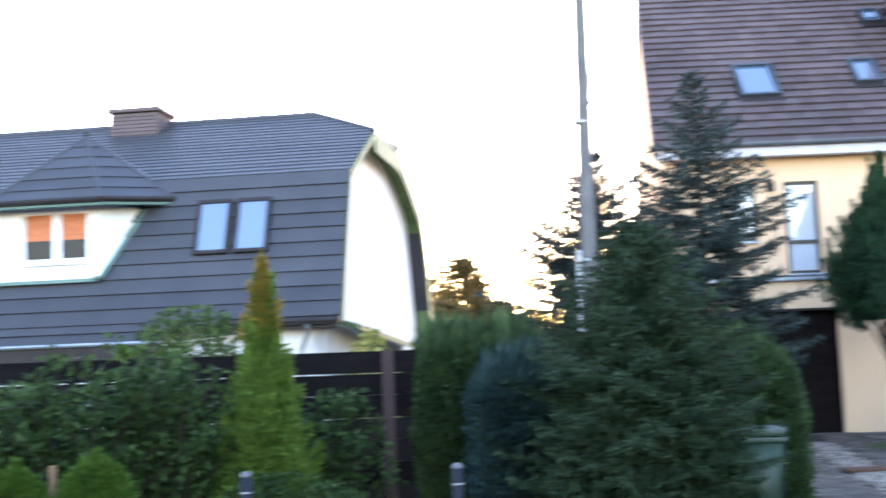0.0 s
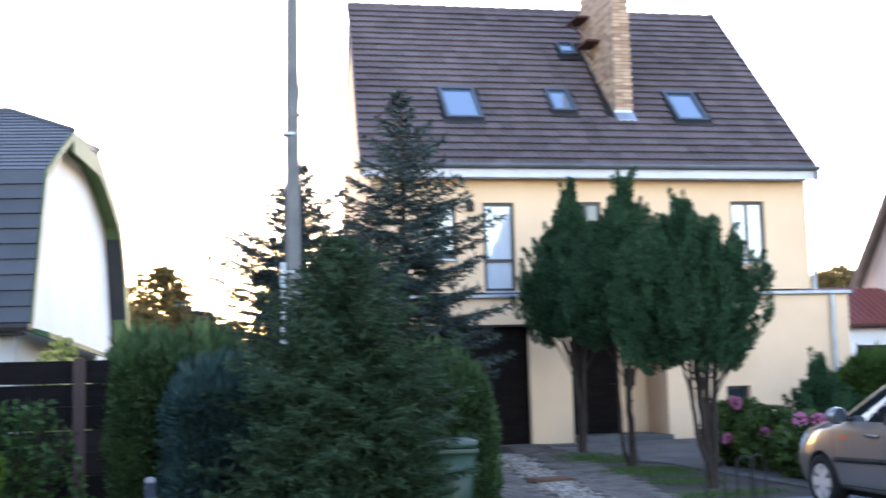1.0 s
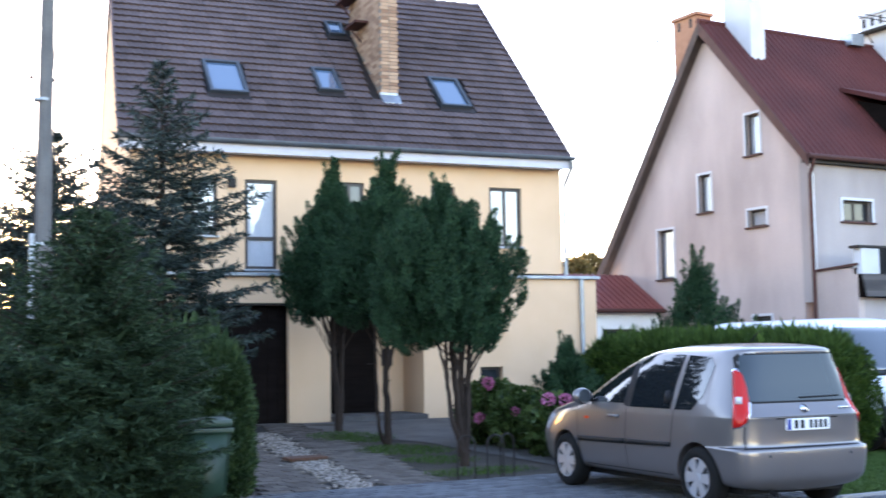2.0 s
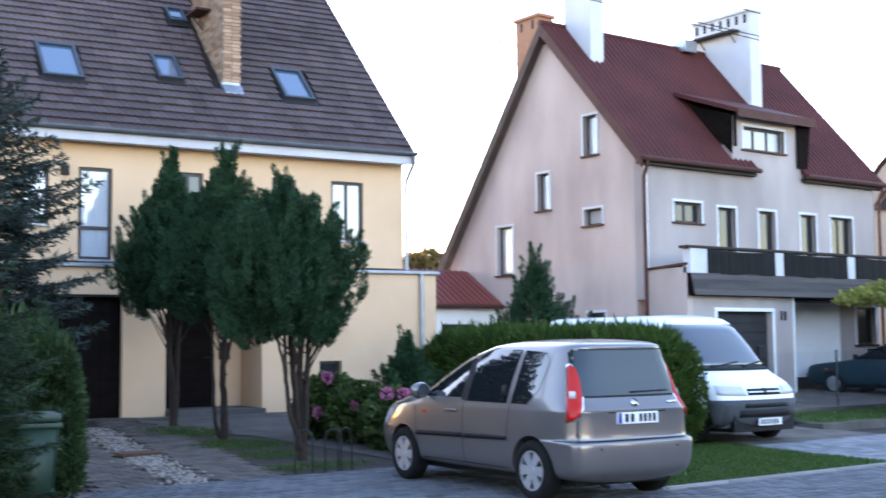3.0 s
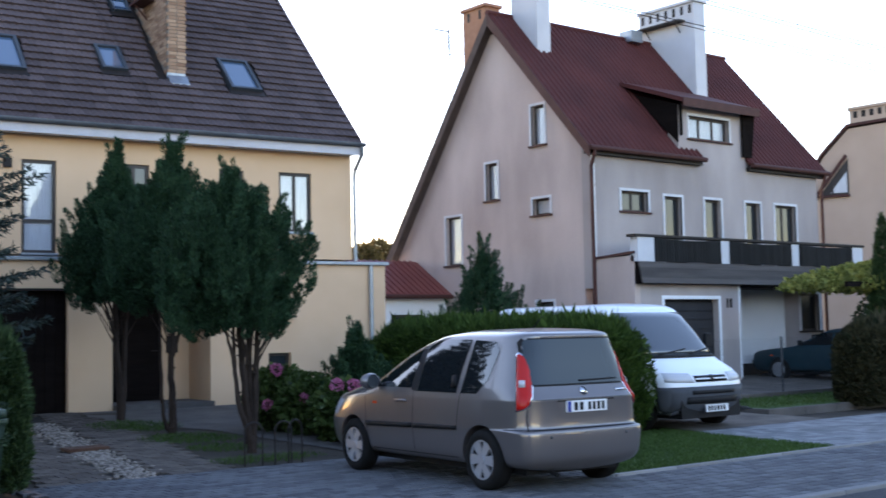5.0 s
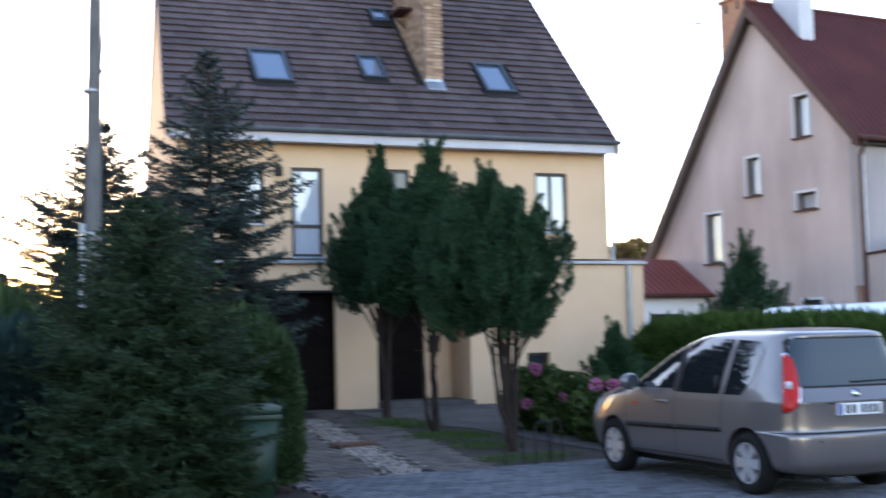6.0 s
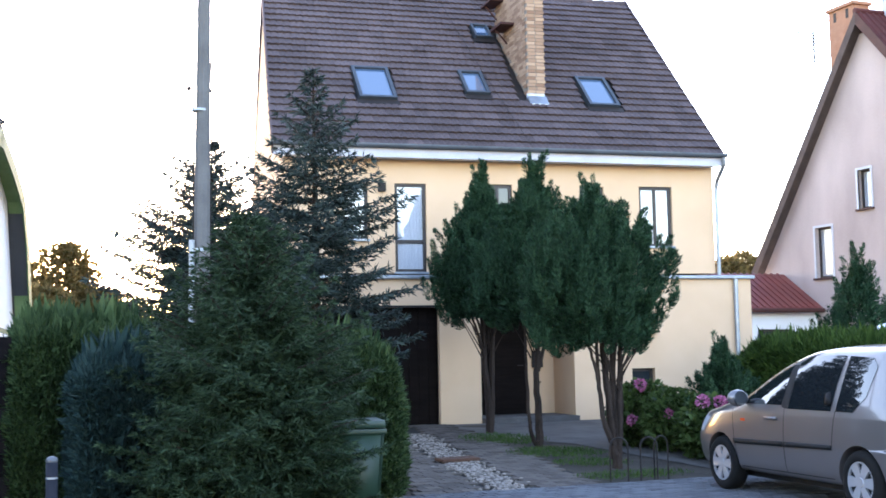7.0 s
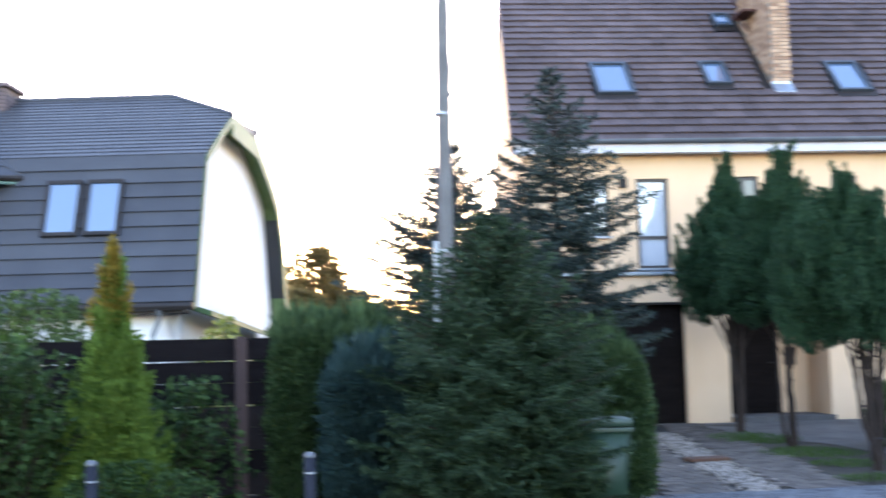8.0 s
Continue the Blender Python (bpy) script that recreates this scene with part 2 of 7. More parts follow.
def ring(u0, u1, z0, z1, n0, n1, w, bars=(), rails=()):
    """A rectangular frame of bar width w, with upright bars and cross rails."""
    bm = bmesh.new()
    box(bm, u0, u0 + w, n0, n1, z0, z1), box(bm, u1 - w, u1, n0, n1, z0, z1)
    box(bm, u0 + w, u1 - w, n0, n1, z0, z0 + w), box(bm, u0 + w, u1 - w, n0, n1, z1 - w, z1)
    for b in bars:
        box(bm, b - w / 2, b + w / 2, n0 + 0.003, n1 - 0.003, z0 + w, z1 - w)
    for r in rails:
        box(bm, u0 + w, u1 - w, n0 + 0.004, n1 - 0.004, r - w / 2, r + w / 2)
    return bm


def window(parent, u0, u1, z0, z1, depth=0.12, bars=(), rails=(), surround=0.0, sill=DARK_METAL, frame_mat=FRAME, backing=None, w=0.06, m=None, pane=None):
    """A window set in the opening of a wall whose face lies at y = 0."""
    e = part("window", ring(u0 + 0.004, u1 - 0.004, z0 + 0.004, z1 - 0.004, depth, depth + 0.07, w, bars, rails), frame_mat, parent)
    if m is not None:
        e.matrix_local = m
    part("pane", boxed(u0 + w, u1 - w, depth + 0.028, depth + 0.036, z0 + w, z1 - w), PANE if backing else pane or GLASS, e)
    if backing:
        part("curtain", boxed(u0 + w, u1 - w, depth + 0.045, depth + 0.05, z0 + w, z1 - w), backing, e)
    if surround:
        s = surround
        bm = bmesh.new()
        box(bm, u0 - s, u0, -0.02, 0.05, z0, z1 + s), box(bm, u1, u1 + s, -0.02, 0.05, z0, z1 + s), box(bm, u0, u1, -0.02, 0.05, z1, z1 + s)
        part("surround", bm, TRIM_WHITE, e)
    if sill:
        part("sill", boxed(u0 - surround - 0.02, u1 + surround + 0.02, -0.07, depth, z0 - 0.045, z0 + 0.002, bevel=0.008), sill, e)
    return e


def blades(P, D, L, W, seed, bend=0.25, fan=1, spread=0.5):
    """Many small diamond-shaped sprigs in one mesh: base P, direction D, length L, half width W."""
    rng = np.random.default_rng(seed)
    if fan > 1:
        P, L, W = np.repeat(P, fan, 0), np.repeat(L, fan) * rng.uniform(0.7, 1, len(P) * fan), np.repeat(W, fan)
        D = np.repeat(D, fan, 0) + rng.normal(0, spread, (len(P), 3))
    D = D / np.linalg.norm(D, axis=1, keepdims=True)
    R = rng.normal(size=D.shape)
    S = np.cross(D, R)
    S /= np.linalg.norm(S, axis=1, keepdims=True) + 1e-9
    U = np.cross(S, D)
    mid = P + D * (L * 0.45)[:, None] + U * (L * bend * 0.3)[:, None]
    tip = P + D * L[:, None] - U * (L * bend * 0.3)[:, None]
    V = np.stack([P, mid + S * W[:, None], tip, mid - S * W[:, None]], 1).reshape(-1, 3)
    n = len(P)
    me = bpy.data.meshes.new("mesh")
    me.vertices.add(4 * n), me.loops.add(4 * n), me.polygons.add(n)
    me.vertices.foreach_set("co", V.astype(np.float32).ravel())
    me.loops.foreach_set("vertex_index", np.arange(4 * n, dtype=np.int32))
    me.polygons.foreach_set("loop_start", np.arange(0, 4 * n, 4, dtype=np.int32))
    me.update(calc_edges=True)
    return me


def lumps(P, f, seed):
    """A cheap smooth noise for numpy points."""
    rng = np.random.default_rng(seed)
    v = np.zeros(len(P))
    for k in range(6):
        w = rng.normal(0, f * (1 + 0.4 * k), 3)
        v += np.sin(P @ w + rng.uniform(0, 6.28)) / (1 + 0.4 * k)
    return v / 3


def crown(height, radius, profile, n, length, width, seed, up=0.6, out=1.0, fan=2, rough=0.16, f=3.0, depth=0.35, jitter=0.35, bend=0.25, spread=0.5, sx=1.0, sy=1.0):
    """Sprigs filling the outer part of a body of revolution; profile maps 0..1 (bottom to top) to 0..1 of the radius."""
    rng = np.random.default_rng(seed)
    h = rng.uniform(0, 1, n * 3)
    pr = np.array([profile(x) for x in np.linspace(0, 1, 101)])
    r = np.interp(h, np.linspace(0, 1, 101), pr)
    keep = rng.uniform(0, pr.max(), len(h)) < r + 0.12 * pr.max()
    h, r = h[keep][:n], r[keep][:n]
    a = rng.uniform(0, math.tau, len(h))
    unit = np.stack([np.cos(a), np.sin(a), h * height / radius * 1.0], 1)
    k = 1 + rough * lumps(unit * radius, f, seed + 1)
    depth_r = 1 - depth * rng.uniform(0, 1, len(h)) ** 1.6
    rr = r * radius * k * depth_r
    P = np.stack([np.cos(a) * rr * sx, np.sin(a) * rr * sy, h * height * (1 + 0.03 * lumps(unit * radius, f * 2, seed + 2))], 1)
    D = np.stack([np.cos(a) * out, np.sin(a) * out, np.full(len(h), up)], 1) + rng.normal(0, jitter, (len(h), 3))
    L = length * rng.uniform(0.6, 1.3, len(h))
    return blades(P, D, L, width * rng.uniform(0.7, 1.3, len(h)), seed + 3, bend, fan, spread)


def plumes(h, r, clear, lean, seed, count=230, m=230, flare=0.22, peak=0.85, length=0.46, girth=0.1, sprig=0.08, width=0.0065, slope=0.7, under=0.62):
    """Feathery upright plumes of scale leaves, set over a crown with dark gaps between them."""
    rng = np.random.default_rng(seed)
    P, D = [], []
    ch = h - clear
    for k in range(count):
        f = ((k + 0.5) / count) ** 0.9
        a = k * 2.399 + rng.uniform(-0.4, 0.4)
        env = under + (1 - under) * f / flare if f < flare else max(0.03, (1 - ((f - flare) / (1 - flare)) ** (1 / peak if peak < 1 else peak)))
        bump = 1 + 0.16 * math.sin(3 * a + 5 * f + seed) + 0.1 * math.sin(7 * a - 11 * f)
        rad = r * env * bump * (rng.uniform(0.4, 1.0) ** 0.6) - 0.05
        out = np.array([math.cos(a), math.sin(a), 0.0])
        base = out * max(0.0, rad) + np.array([lean * f, 0, clear + ch * f * 0.86])
        axis = out * slope * rng.uniform(0.4, 1.3) * (1 - 0.75 * f) + np.array([0, 0, 1.0]) + rng.normal(0, 0.12, 3)
        axis /= np.linalg.norm(axis)
        tall = length * rng.uniform(0.65, 1.25) * (1.35 if f > 0.97 else 1.0)
        s = rng.uniform(0, 1, m)
        g = girth * rng.uniform(0.8, 1.25) * np.minimum(1, 0.35 + 2.2 * s) * (1 - s) ** 0.7
        spin = rng.uniform(0, math.tau, m)
        u = np.cross(axis, [0.3, 0.5, 0.1])
        u /= np.linalg.norm(u)
        v = np.cross(axis, u)
        ring_ = np.cos(spin)[:, None] * u + np.sin(spin)[:, None] * v
        q = np.sqrt(rng.uniform(0.05, 1, m))
        P.append(base + axis * (s * tall - 0.12)[:, None] + ring_ * (g * q)[:, None])
        D.append(axis * 1.25 + ring_ * 0.75 + rng.normal(0, 0.28, (m, 3)))
    P, D = np.concatenate(P), np.concatenate(D)
    return blades(P, D, sprig * rng.uniform(0.6, 1.25, len(P)), width * rng.uniform(0.6, 1.2, len(P)), seed, 0.2, 2, 0.3)


def hedge_mesh(x0, x1, y0, y1, z1, n, length, width, seed, up=0.8, rough=0.08, fan=2, jitter=0.35, edge=0.25):
    """Sprigs over the sides and the top of a clipped, slightly bulging block."""
    rng = np.random.default_rng(seed)
    sx, sy = x1 - x0, y1 - y0
    areas = np.array([sx * z1, sx * z1, sy * z1, sy * z1, sx * sy])
    face = rng.choice(5, n, p=areas / areas.sum())
    a, b = rng.uniform(0, 1, n), rng.uniform(0, 1, n)
    P = np.zeros((n, 3))
    N = np.zeros((n, 3))
    for k, (fx, fy, fz, nn) in enumerate(((a, 0 * a, b, (0, -1, 0)), (a, 0 * a + 1, b, (0, 1, 0)), (0 * a, a, b, (-1, 0, 0)), (0 * a + 1, a, b, (1, 0, 0)), (a, b, 0 * a + 1, (0, 0, 1)))):
        s = face == k
        P[s] = np.stack([x0 + fx[s] * sx, y0 + fy[s] * sy, fz[s] * z1], 1)
        N[s] = nn
    c = np.array([(x0 + x1) / 2, (y0 + y1) / 2, z1 * 0.45])
    half = np.array([sx / 2, sy / 2, z1 * 0.55])
    q = (P - c) / half
    q4 = (np.abs(q) ** 5).sum(1) ** 0.2
    P = c + q / np.maximum(q4, 1)[:, None] * half
    P += N * (rough * lumps(P, 2.5, seed + 1) - edge * rng.uniform(0, 1, n) ** 2)[:, None]
    P[:, 2] = np.maximum(P[:, 2], 0.0)
    D = N + np.array([0, 0, up]) + rng.normal(0, jitter, (n, 3))
    tall = np.where(face == 4, 1.7, 1.0)
    return blades(P, D, length * tall * rng.uniform(0.6, 1.3, n), width * rng.uniform(0.7, 1.3, n), seed + 2, 0.25, fan, 0.45)


def rise(y):
    """Height of the ground: level at the street, climbing gently to the houses."""
    return 0.3 * min(1.0, max(0.0, (y - 13.5) / 8.5))


# ---------- ground ----------
def sheet(pts, lift, name, mat, label, kind="structure", category="ground", thick=0.0):
    """A flat patch that follows the rise of the ground."""
    bm = bmesh.new()
    vs = [bm.verts.new((x, y, rise(y) + lift)) for x, y in pts]
    f = bm.faces.new(vs)
    f.normal_update()
    if f.normal.z < 0:
        f.normal_flip()
    if thick:
        r = bmesh.ops.extrude_face_region(bm, geom=[f])
        bmesh.ops.translate(bm, vec=(0, 0, -thick), verts=[v for v in r["geom"] if isinstance(v, bmesh.types.BMVert)])
        bmesh.ops.recalc_face_normals(bm, faces=bm.faces[:])
    return tagged(part(name, bm, mat), label, category, kind=kind)


bm = bmesh.new()
cuts = [-400, 6.95, 13.5, 22.0, 60, 1500]
xs = [-1500, -200, -40, 0, 40, 200, 1500]
rows = [[bm.verts.new((x, y, rise(y) - 0.03)) for x in xs] for y in cuts]
for a, b in zip(rows, rows[1:]):
    for i in range(len(xs) - 1):
        bm.faces.new((a[i], a[i + 1], b[i + 1], b[i]))
tagged(part("ground", bm, SOIL), "dark trodden soil of the gardens beside the street", "ground", kind="structure")
sheet([(-300, -12), (300, -12), (300, 6.88), (-300, 6.88)], -0.02, "road", ASPHALT, "dark grey asphalt street with a pale kerb", category="road")
sheet([(-60, 7.1), (60, 7.1), (60, 9.42), (-60, 9.42)], -0.004, "footway_bed", JOINT, "sandy joints between the footway blocks", category="pavement")
sheet([(4.7, 9.42), (9.95, 9.42), (9.95, 13.5), (4.7, 13.5)], -0.004, "apron_bed", JOINT, "sandy joints between the parking bay blocks", category="pavement")
sheet([(5.0, 13.5), (7.5, 13.5), (9.0, 22.4), (7.4, 22.4)], -0.012, "drive_bed", JOINT, "dark joints under the old garage drive", category="pavement")
sheet([(9.7, 13.5), (12.8, 15.0), (13.5, 22.0), (9.0, 22.4), (8.4, 20.6), (9.5, 18.0)], -0.018, "garden_path", CONCRETE, "grey concrete path towards the house door", category="path")
lawn = sheet([(9.98, 9.5), (14.3, 9.5), (15.1, 13.2), (9.98, 13.2)], 0.0, "lawn", TURF, "short green lawn beside the parking bay", category="lawn")
sheet([(14.35, 9.5), (60, 9.5), (60, 12.6), (15.2, 12.6)], 0.0, "neighbour_drive", KERB, "pale concrete paving of the neighbour's drive", category="pavement")
sheet([(15.2, 12.6), (18.6, 12.6), (18.6, 21), (15.2, 21)], 0.004, "van_stand", SAND, "bare sandy ground under the van", category="ground")
sheet([(18.6, 15.7), (45, 15.7), (45, 21.6), (18.6, 21.6)], 0.012, "forecourt", SAND, "grey paved forecourt of the neighbour's house", category="pavement")
sheet([(18.6, 13.8), (45, 13.8), (45, 15.5), (18.6, 15.5)], 0.11, "verge", TURF, "narrow grass strip in front of the mesh fence", category="lawn")



# ---------- the cream house ----------
def place(x, y, z, yaw):
    return pose(x, y, z, 0, 0, yaw)


H1 = thing("house", place(8.93, 22.6, 0, -6), "cream rendered house with a steep weathered tile roof", "house")
UP = [(-1.95, -1.42, 3.95, 5.08), (-0.88, -0.23, 3.3, 5.08), (0.98, 1.6, 3.95, 5.1), (3.08, 3.62, 3.95, 5.1), (4.42, 5.18, 3.85, 5.12)]
part("wall", pierced(-3.1, 6.15, 3.28, 5.6, 0, 0.3, UP), CREAM, H1, "cream rendered upper front wall")
DOWN = [(-2.6, 0.0, 0.2, 2.6), (0.85, 2.86, 0.2, 2.7), (4.14, 4.66, 0.92, 1.3), (4.0, 4.75, 1.5, 2.06)]
part("wall", pierced(-3.1, 6.97, -0.1, 3.16, 0, 0.3, DOWN[:3]), CREAM, H1, "cream rendered ground floor wall")
part("ledge", boxed(-3.12, 7.03, -0.09, 0.8, 3.165, 3.235, bevel=0.01), ZINC, H1, "grey metal flashing over the ground floor")
# side and back walls
for u, k in ((-3.1, 0.055), (5.85, 0.0)):
    n0, n1, top, apex = 0.3, 9.3, 5.75, 10.1
    part("wall", prismed([(u + k * n, n, z) for n, z in ((n0, -0.1), (n1, -0.1), (n1, top), (4.67, apex), (n0, top))], (0.25, 0, 0)), CREAM, H1)
part("wall", boxed(-2.5, 6.1, 9.3, 9.55, -0.1, 5.7), CREAM, H1)
part("wall", boxed(6.72, 6.97, 0.3, 7.0, -0.1, 3.16), CREAM, H1, "side wall of the flat-roofed annex")
part("flat_roof", boxed(6.1, 6.97, 0.3, 7.0, 3.1, 3.16), ZINC, H1)
lamp = part("wall_lamp", boxed(-1.22, -1.07, -0.1, 0.0, 4.9, 5.08, bevel=0.012), DARK_METAL, H1, "small black wall lamp")
part("lamp_bracket", boxed(-1.17, -1.12, -0.12, 0.0, 5.085, 5.11), DARK_METAL, lamp)
# garage, porch and cellar
g = part("garage_door", boxed(-2.6, 0.0, 0.16, 0.2, 0.25, 2.6), DARK_WOOD, H1, "dark brown boarded garage door")
for k in range(13):
    part("board", boxed(-2.6 + k * 0.2 + 0.004, -2.6 + k * 0.2 + 0.192, 0.14, 0.158, 0.26, 2.59), DARK_WOOD, g)
part("lintel", boxed(-2.6, 0.0, -0.012, 0.1, 2.6, 2.64), DARK_METAL, H1)
part("porch_wall", boxed(0.85, 2.86, 1.2, 1.4, 0.2, 2.7), CREAM, H1)
part("porch_wall", boxed(2.86, 3.0, 0.3, 1.2, 0.2, 2.7), CREAM, H1)
part("porch_wall", boxed(0.7, 0.85, 0.3, 1.2, 0.2, 2.7), CREAM, H1)
part("porch_ceiling", boxed(0.85, 2.86, 0.3, 1.2, 2.7, 2.8), CREAM, H1)
part("porch_step", boxed(0.86, 2.85, -0.25, 1.2, 0.2, 0.38, bevel=0.01), CONCRETE, H1, "grey concrete porch step")
d = part("front_door", boxed(0.88, 2.2, 1.12, 1.19, 0.38, 2.6), DARK_WOOD, H1, "dark brown panelled front door")
for z0, z1 in ((0.5, 1.1), (1.2, 1.8), (1.9, 2.4)):
    part("panel", boxed(1.0, 2.05, 1.1, 1.119, z0, z1, bevel=0.006), DARK_WOOD, d)
part("door_handle", tubed([(2.12, 1.11, 1.4), (2.12, 1.06, 1.4), (2.0, 1.06, 1.4)], 0.012), DARK_METAL, d)
lb = tagged(part("letter_box", boxed(2.36, 2.58, 1.09, 1.198, 1.35, 1.7, bevel=0.01), DARK_METAL), "black metal letter box on the porch wall", "letter box")
lb.matrix_world = place(8.93, 22.6, 0, -6)
# thin dark sheet in place of the unlit cellar behind the pane
part("cellar_room", pierced(4.14, 4.66, 0.92, 1.3, 0.29, 0.3, []), DARK_METAL, H1)
window(H1, 4.14, 4.66, 0.92, 1.3, sill=None)
part("awning", boxed(4.05, 4.7, -0.22, -0.003, 2.03, 2.07), RED_TRIM, H1, "small brown canopy board")
# pale curtain greyed in its colour for the shade indoors
CURTAIN = surface("room_dimmed_net_curtain", (0.42, 0.43, 0.46), (0.66, 0.67, 0.7), 6, 60, 0.9, 0.05, stretch=(6, 1, 0.3))
for i, (a, b, z0, z1) in enumerate(UP):
    w = window(H1, a, b, z0, z1, 0.05, bars=((a + b) / 2,) if i in (2, 4) else (), rails=(3.92,) if i == 1 else (), backing=CURTAIN if i != 2 else None, sill=ZINC)
part("vent", ring(-1.22, -1.08, 4.94, 5.08, -0.02, 0.02, 0.02, rails=(4.99, 5.03)), DARK_METAL, H1)
# eaves
EAVES_WHITE = surface("dull_eaves_paint", (0.42, 0.42, 0.47), (0.55, 0.55, 0.6), 1.5, 40, 0.8, 0.08)
GUTTER_GREY = surface("blue_grey_gutter", (0.07, 0.082, 0.1), (0.14, 0.16, 0.19), 3, 60, 0.5, 0.04, metal=0.3)
SASH = surface("blue_grey_sash", (0.018, 0.024, 0.031), (0.035, 0.044, 0.055), 5, 50, 0.5, 0.03)
part("fascia", boxed(-3.35, 6.2, -0.36, -0.32, 5.54, 5.72), EAVES_WHITE, H1, "white eaves board")
part("soffit", boxed(-3.1, 6.15, -0.32, 0.0, 5.56, 5.6), WHITE_PAINT, H1)
bm = bmesh.new()
gut = [(-0.44 + 0.07 * math.cos(math.pi + math.pi * k / 8), 5.79 + 0.075 * math.sin(math.pi + math.pi * k / 8)) for k in range(9)]
half = [[bm.verts.new((u, y * k - 0.44 * (k - 1), (z - 5.79) * k + 5.79)) for y, z in gut] for k in (1.0, 0.9) for u in (-3.42, 6.28)]
for a, b in ((half[0], half[1]), (half[3], half[2]), (half[2], half[0]), (half[1], half[3])):
    for i in range(8):
        bm.faces.new((a[i], a[i + 1], b[i + 1], b[i]))
part("gutter", bm, GUTTER_GREY, H1, "blue-grey half-round gutter")
part("downpipe", tubed([(6.2, -0.44, 5.72), (6.22, -0.42, 5.58), (6.2, -0.1, 5.24), (6.2, -0.06, 5.1), (6.2, -0.06, 3.25)], 0.045), ZINC, H1)
part("downpipe", tubed([(6.58, -0.06, 3.16), (6.58, -0.06, 0.3)], 0.05), ZINC, H1)

# roof body under the tiles
S1 = 0.94
RIDGE_N, RIDGE_Z = 4.67, 5.76 + 5.02 * S1


def roof1(u, n, h=0.0):
    return Vector((u, n - 0.685 * h, 5.76 + (n + 0.35) * S1 + 0.728 * h))


def left_edge(n):
    return -3.36 + 0.45 * max(0.0, n) / RIDGE_N


bm = bmesh.new()
prism(bm, [roof1(-3.34, -0.35), roof1(6.2, -0.35), roof1(6.36, RIDGE_N), roof1(-2.9, RIDGE_N)], (0, 0, -0.14))
part("roof", bm, DARK_METAL, H1, "steep gabled roof body")
bm = bmesh.new()
prism(bm, [(-2.9, RIDGE_N, RIDGE_Z), (6.36, RIDGE_N, RIDGE_Z), (6.44, 9.7, 5.76), (-2.55, 9.7, 5.76)], (0, 0, -0.14))
part("roof", bm, TILE_GREY, H1)
for u, ue in ((-3.38, -2.93), (6.2, 6.36)):
    part("verge_board", prismed([(u, -0.38, 5.55), (u, -0.38, 5.84), (ue, RIDGE_N, RIDGE_Z + 0.17), (ue, RIDGE_N, RIDGE_Z - 0.16)], (0.04, 0, 0)), TILE_GREY, H1)
bm = bmesh.new()
for k in range(31):
    u = -2.94 + k * 0.3
    tube(bm, [(u, RIDGE_N, RIDGE_Z + 0.0), (u + 0.32, RIDGE_N, RIDGE_Z + 0.015)], 0.1, 0.115, 10)
part("ridge_tiles", bm, TILE_GREY, H1, "row of weathered ridge tiles")
tagged(H1.children[-1], kind="stuff")

# openings in the roof
LIGHTS = [(-1.4, -0.6, 0.84, 1.76), (0.98, 1.52, 1.1, 1.78), (3.71, 4.43, 0.88, 1.76), (1.8, 2.2, 2.97, 3.4)]
for k, (a, b, n0, n1) in enumerate(LIGHTS):
    bm = bmesh.new()
    w = 0.07 if k < 3 else 0.045
    for (p, q, r, t) in ((a, a + w, n0, n1), (b - w, b, n0, n1), (a + w, b - w, n0, n0 + w * 0.7), (a + w, b - w, n1 - w * 0.7, n1)):
        prism(bm, [roof1(p, r, -0.02), roof1(q, r, -0.02), roof1(q, t, -0.02), roof1(p, t, -0.02)], (roof1(0, 0, 0.15) - roof1(0, 0, -0.02)))
    e = part("skylight", bm, SASH, H1, "dark framed roof window reflecting the sky, with sky blue tinted in")
    part("pane", prismed([roof1(a + w, n0 + w * 0.7, 0.09), roof1(b - w, n0 + w * 0.7, 0.09), roof1(b - w, n1 - w * 0.7, 0.09), roof1(a + w, n1 - w * 0.7, 0.09)], roof1(0, 0, 0.01) - roof1(0, 0, 0)), SKY_GLASS, e)
    part("apron", prismed([roof1(a - 0.05, n0 - 0.12, 0.07), roof1(b + 0.05, n0 - 0.12, 0.07), roof1(b + 0.05, n0, 0.075), roof1(a - 0.05, n0, 0.075)], roof1(0, 0, 0.01) - roof1(0, 0, 0)), DARK_METAL, e)

# brick chimney: a wide stack along the slope
CH = (2.38, 2.75, 1.08, 3.2)
ctop = 10.9
ch = part("chimney", prismed([(CH[0] + 0.012, CH[2] + 0.012, roof1(0, CH[2]).z - 0.1), (CH[0] + 0.012, CH[3], roof1(0, CH[3]).z - 0.1), (CH[0] + 0.012, CH[3], ctop), (CH[0] + 0.012, CH[2] + 0.012, ctop)], (CH[1] - CH[0] - 0.024, 0, 0)), MORTAR, H1, "tall yellow brick chimney")
part("flashing", prismed([roof1(CH[0] - 0.03, CH[2] - 0.2, 0.08), roof1(CH[1] + 0.03, CH[2] - 0.2, 0.08), roof1(CH[1] + 0.03, CH[2] + 0.0, 0.1), roof1(CH[0] - 0.03, CH[2] + 0.0, 0.1)], (0, 0, 0.02)), ZINC, ch, "bright zinc chimney flashing")
part("flashing", boxed(CH[0] - 0.02, CH[1] + 0.02, CH[2] - 0.012, CH[2] + 0.006, roof1(0, CH[2]).z + 0.02, roof1(0, CH[2]).z + 0.16), ZINC, ch)
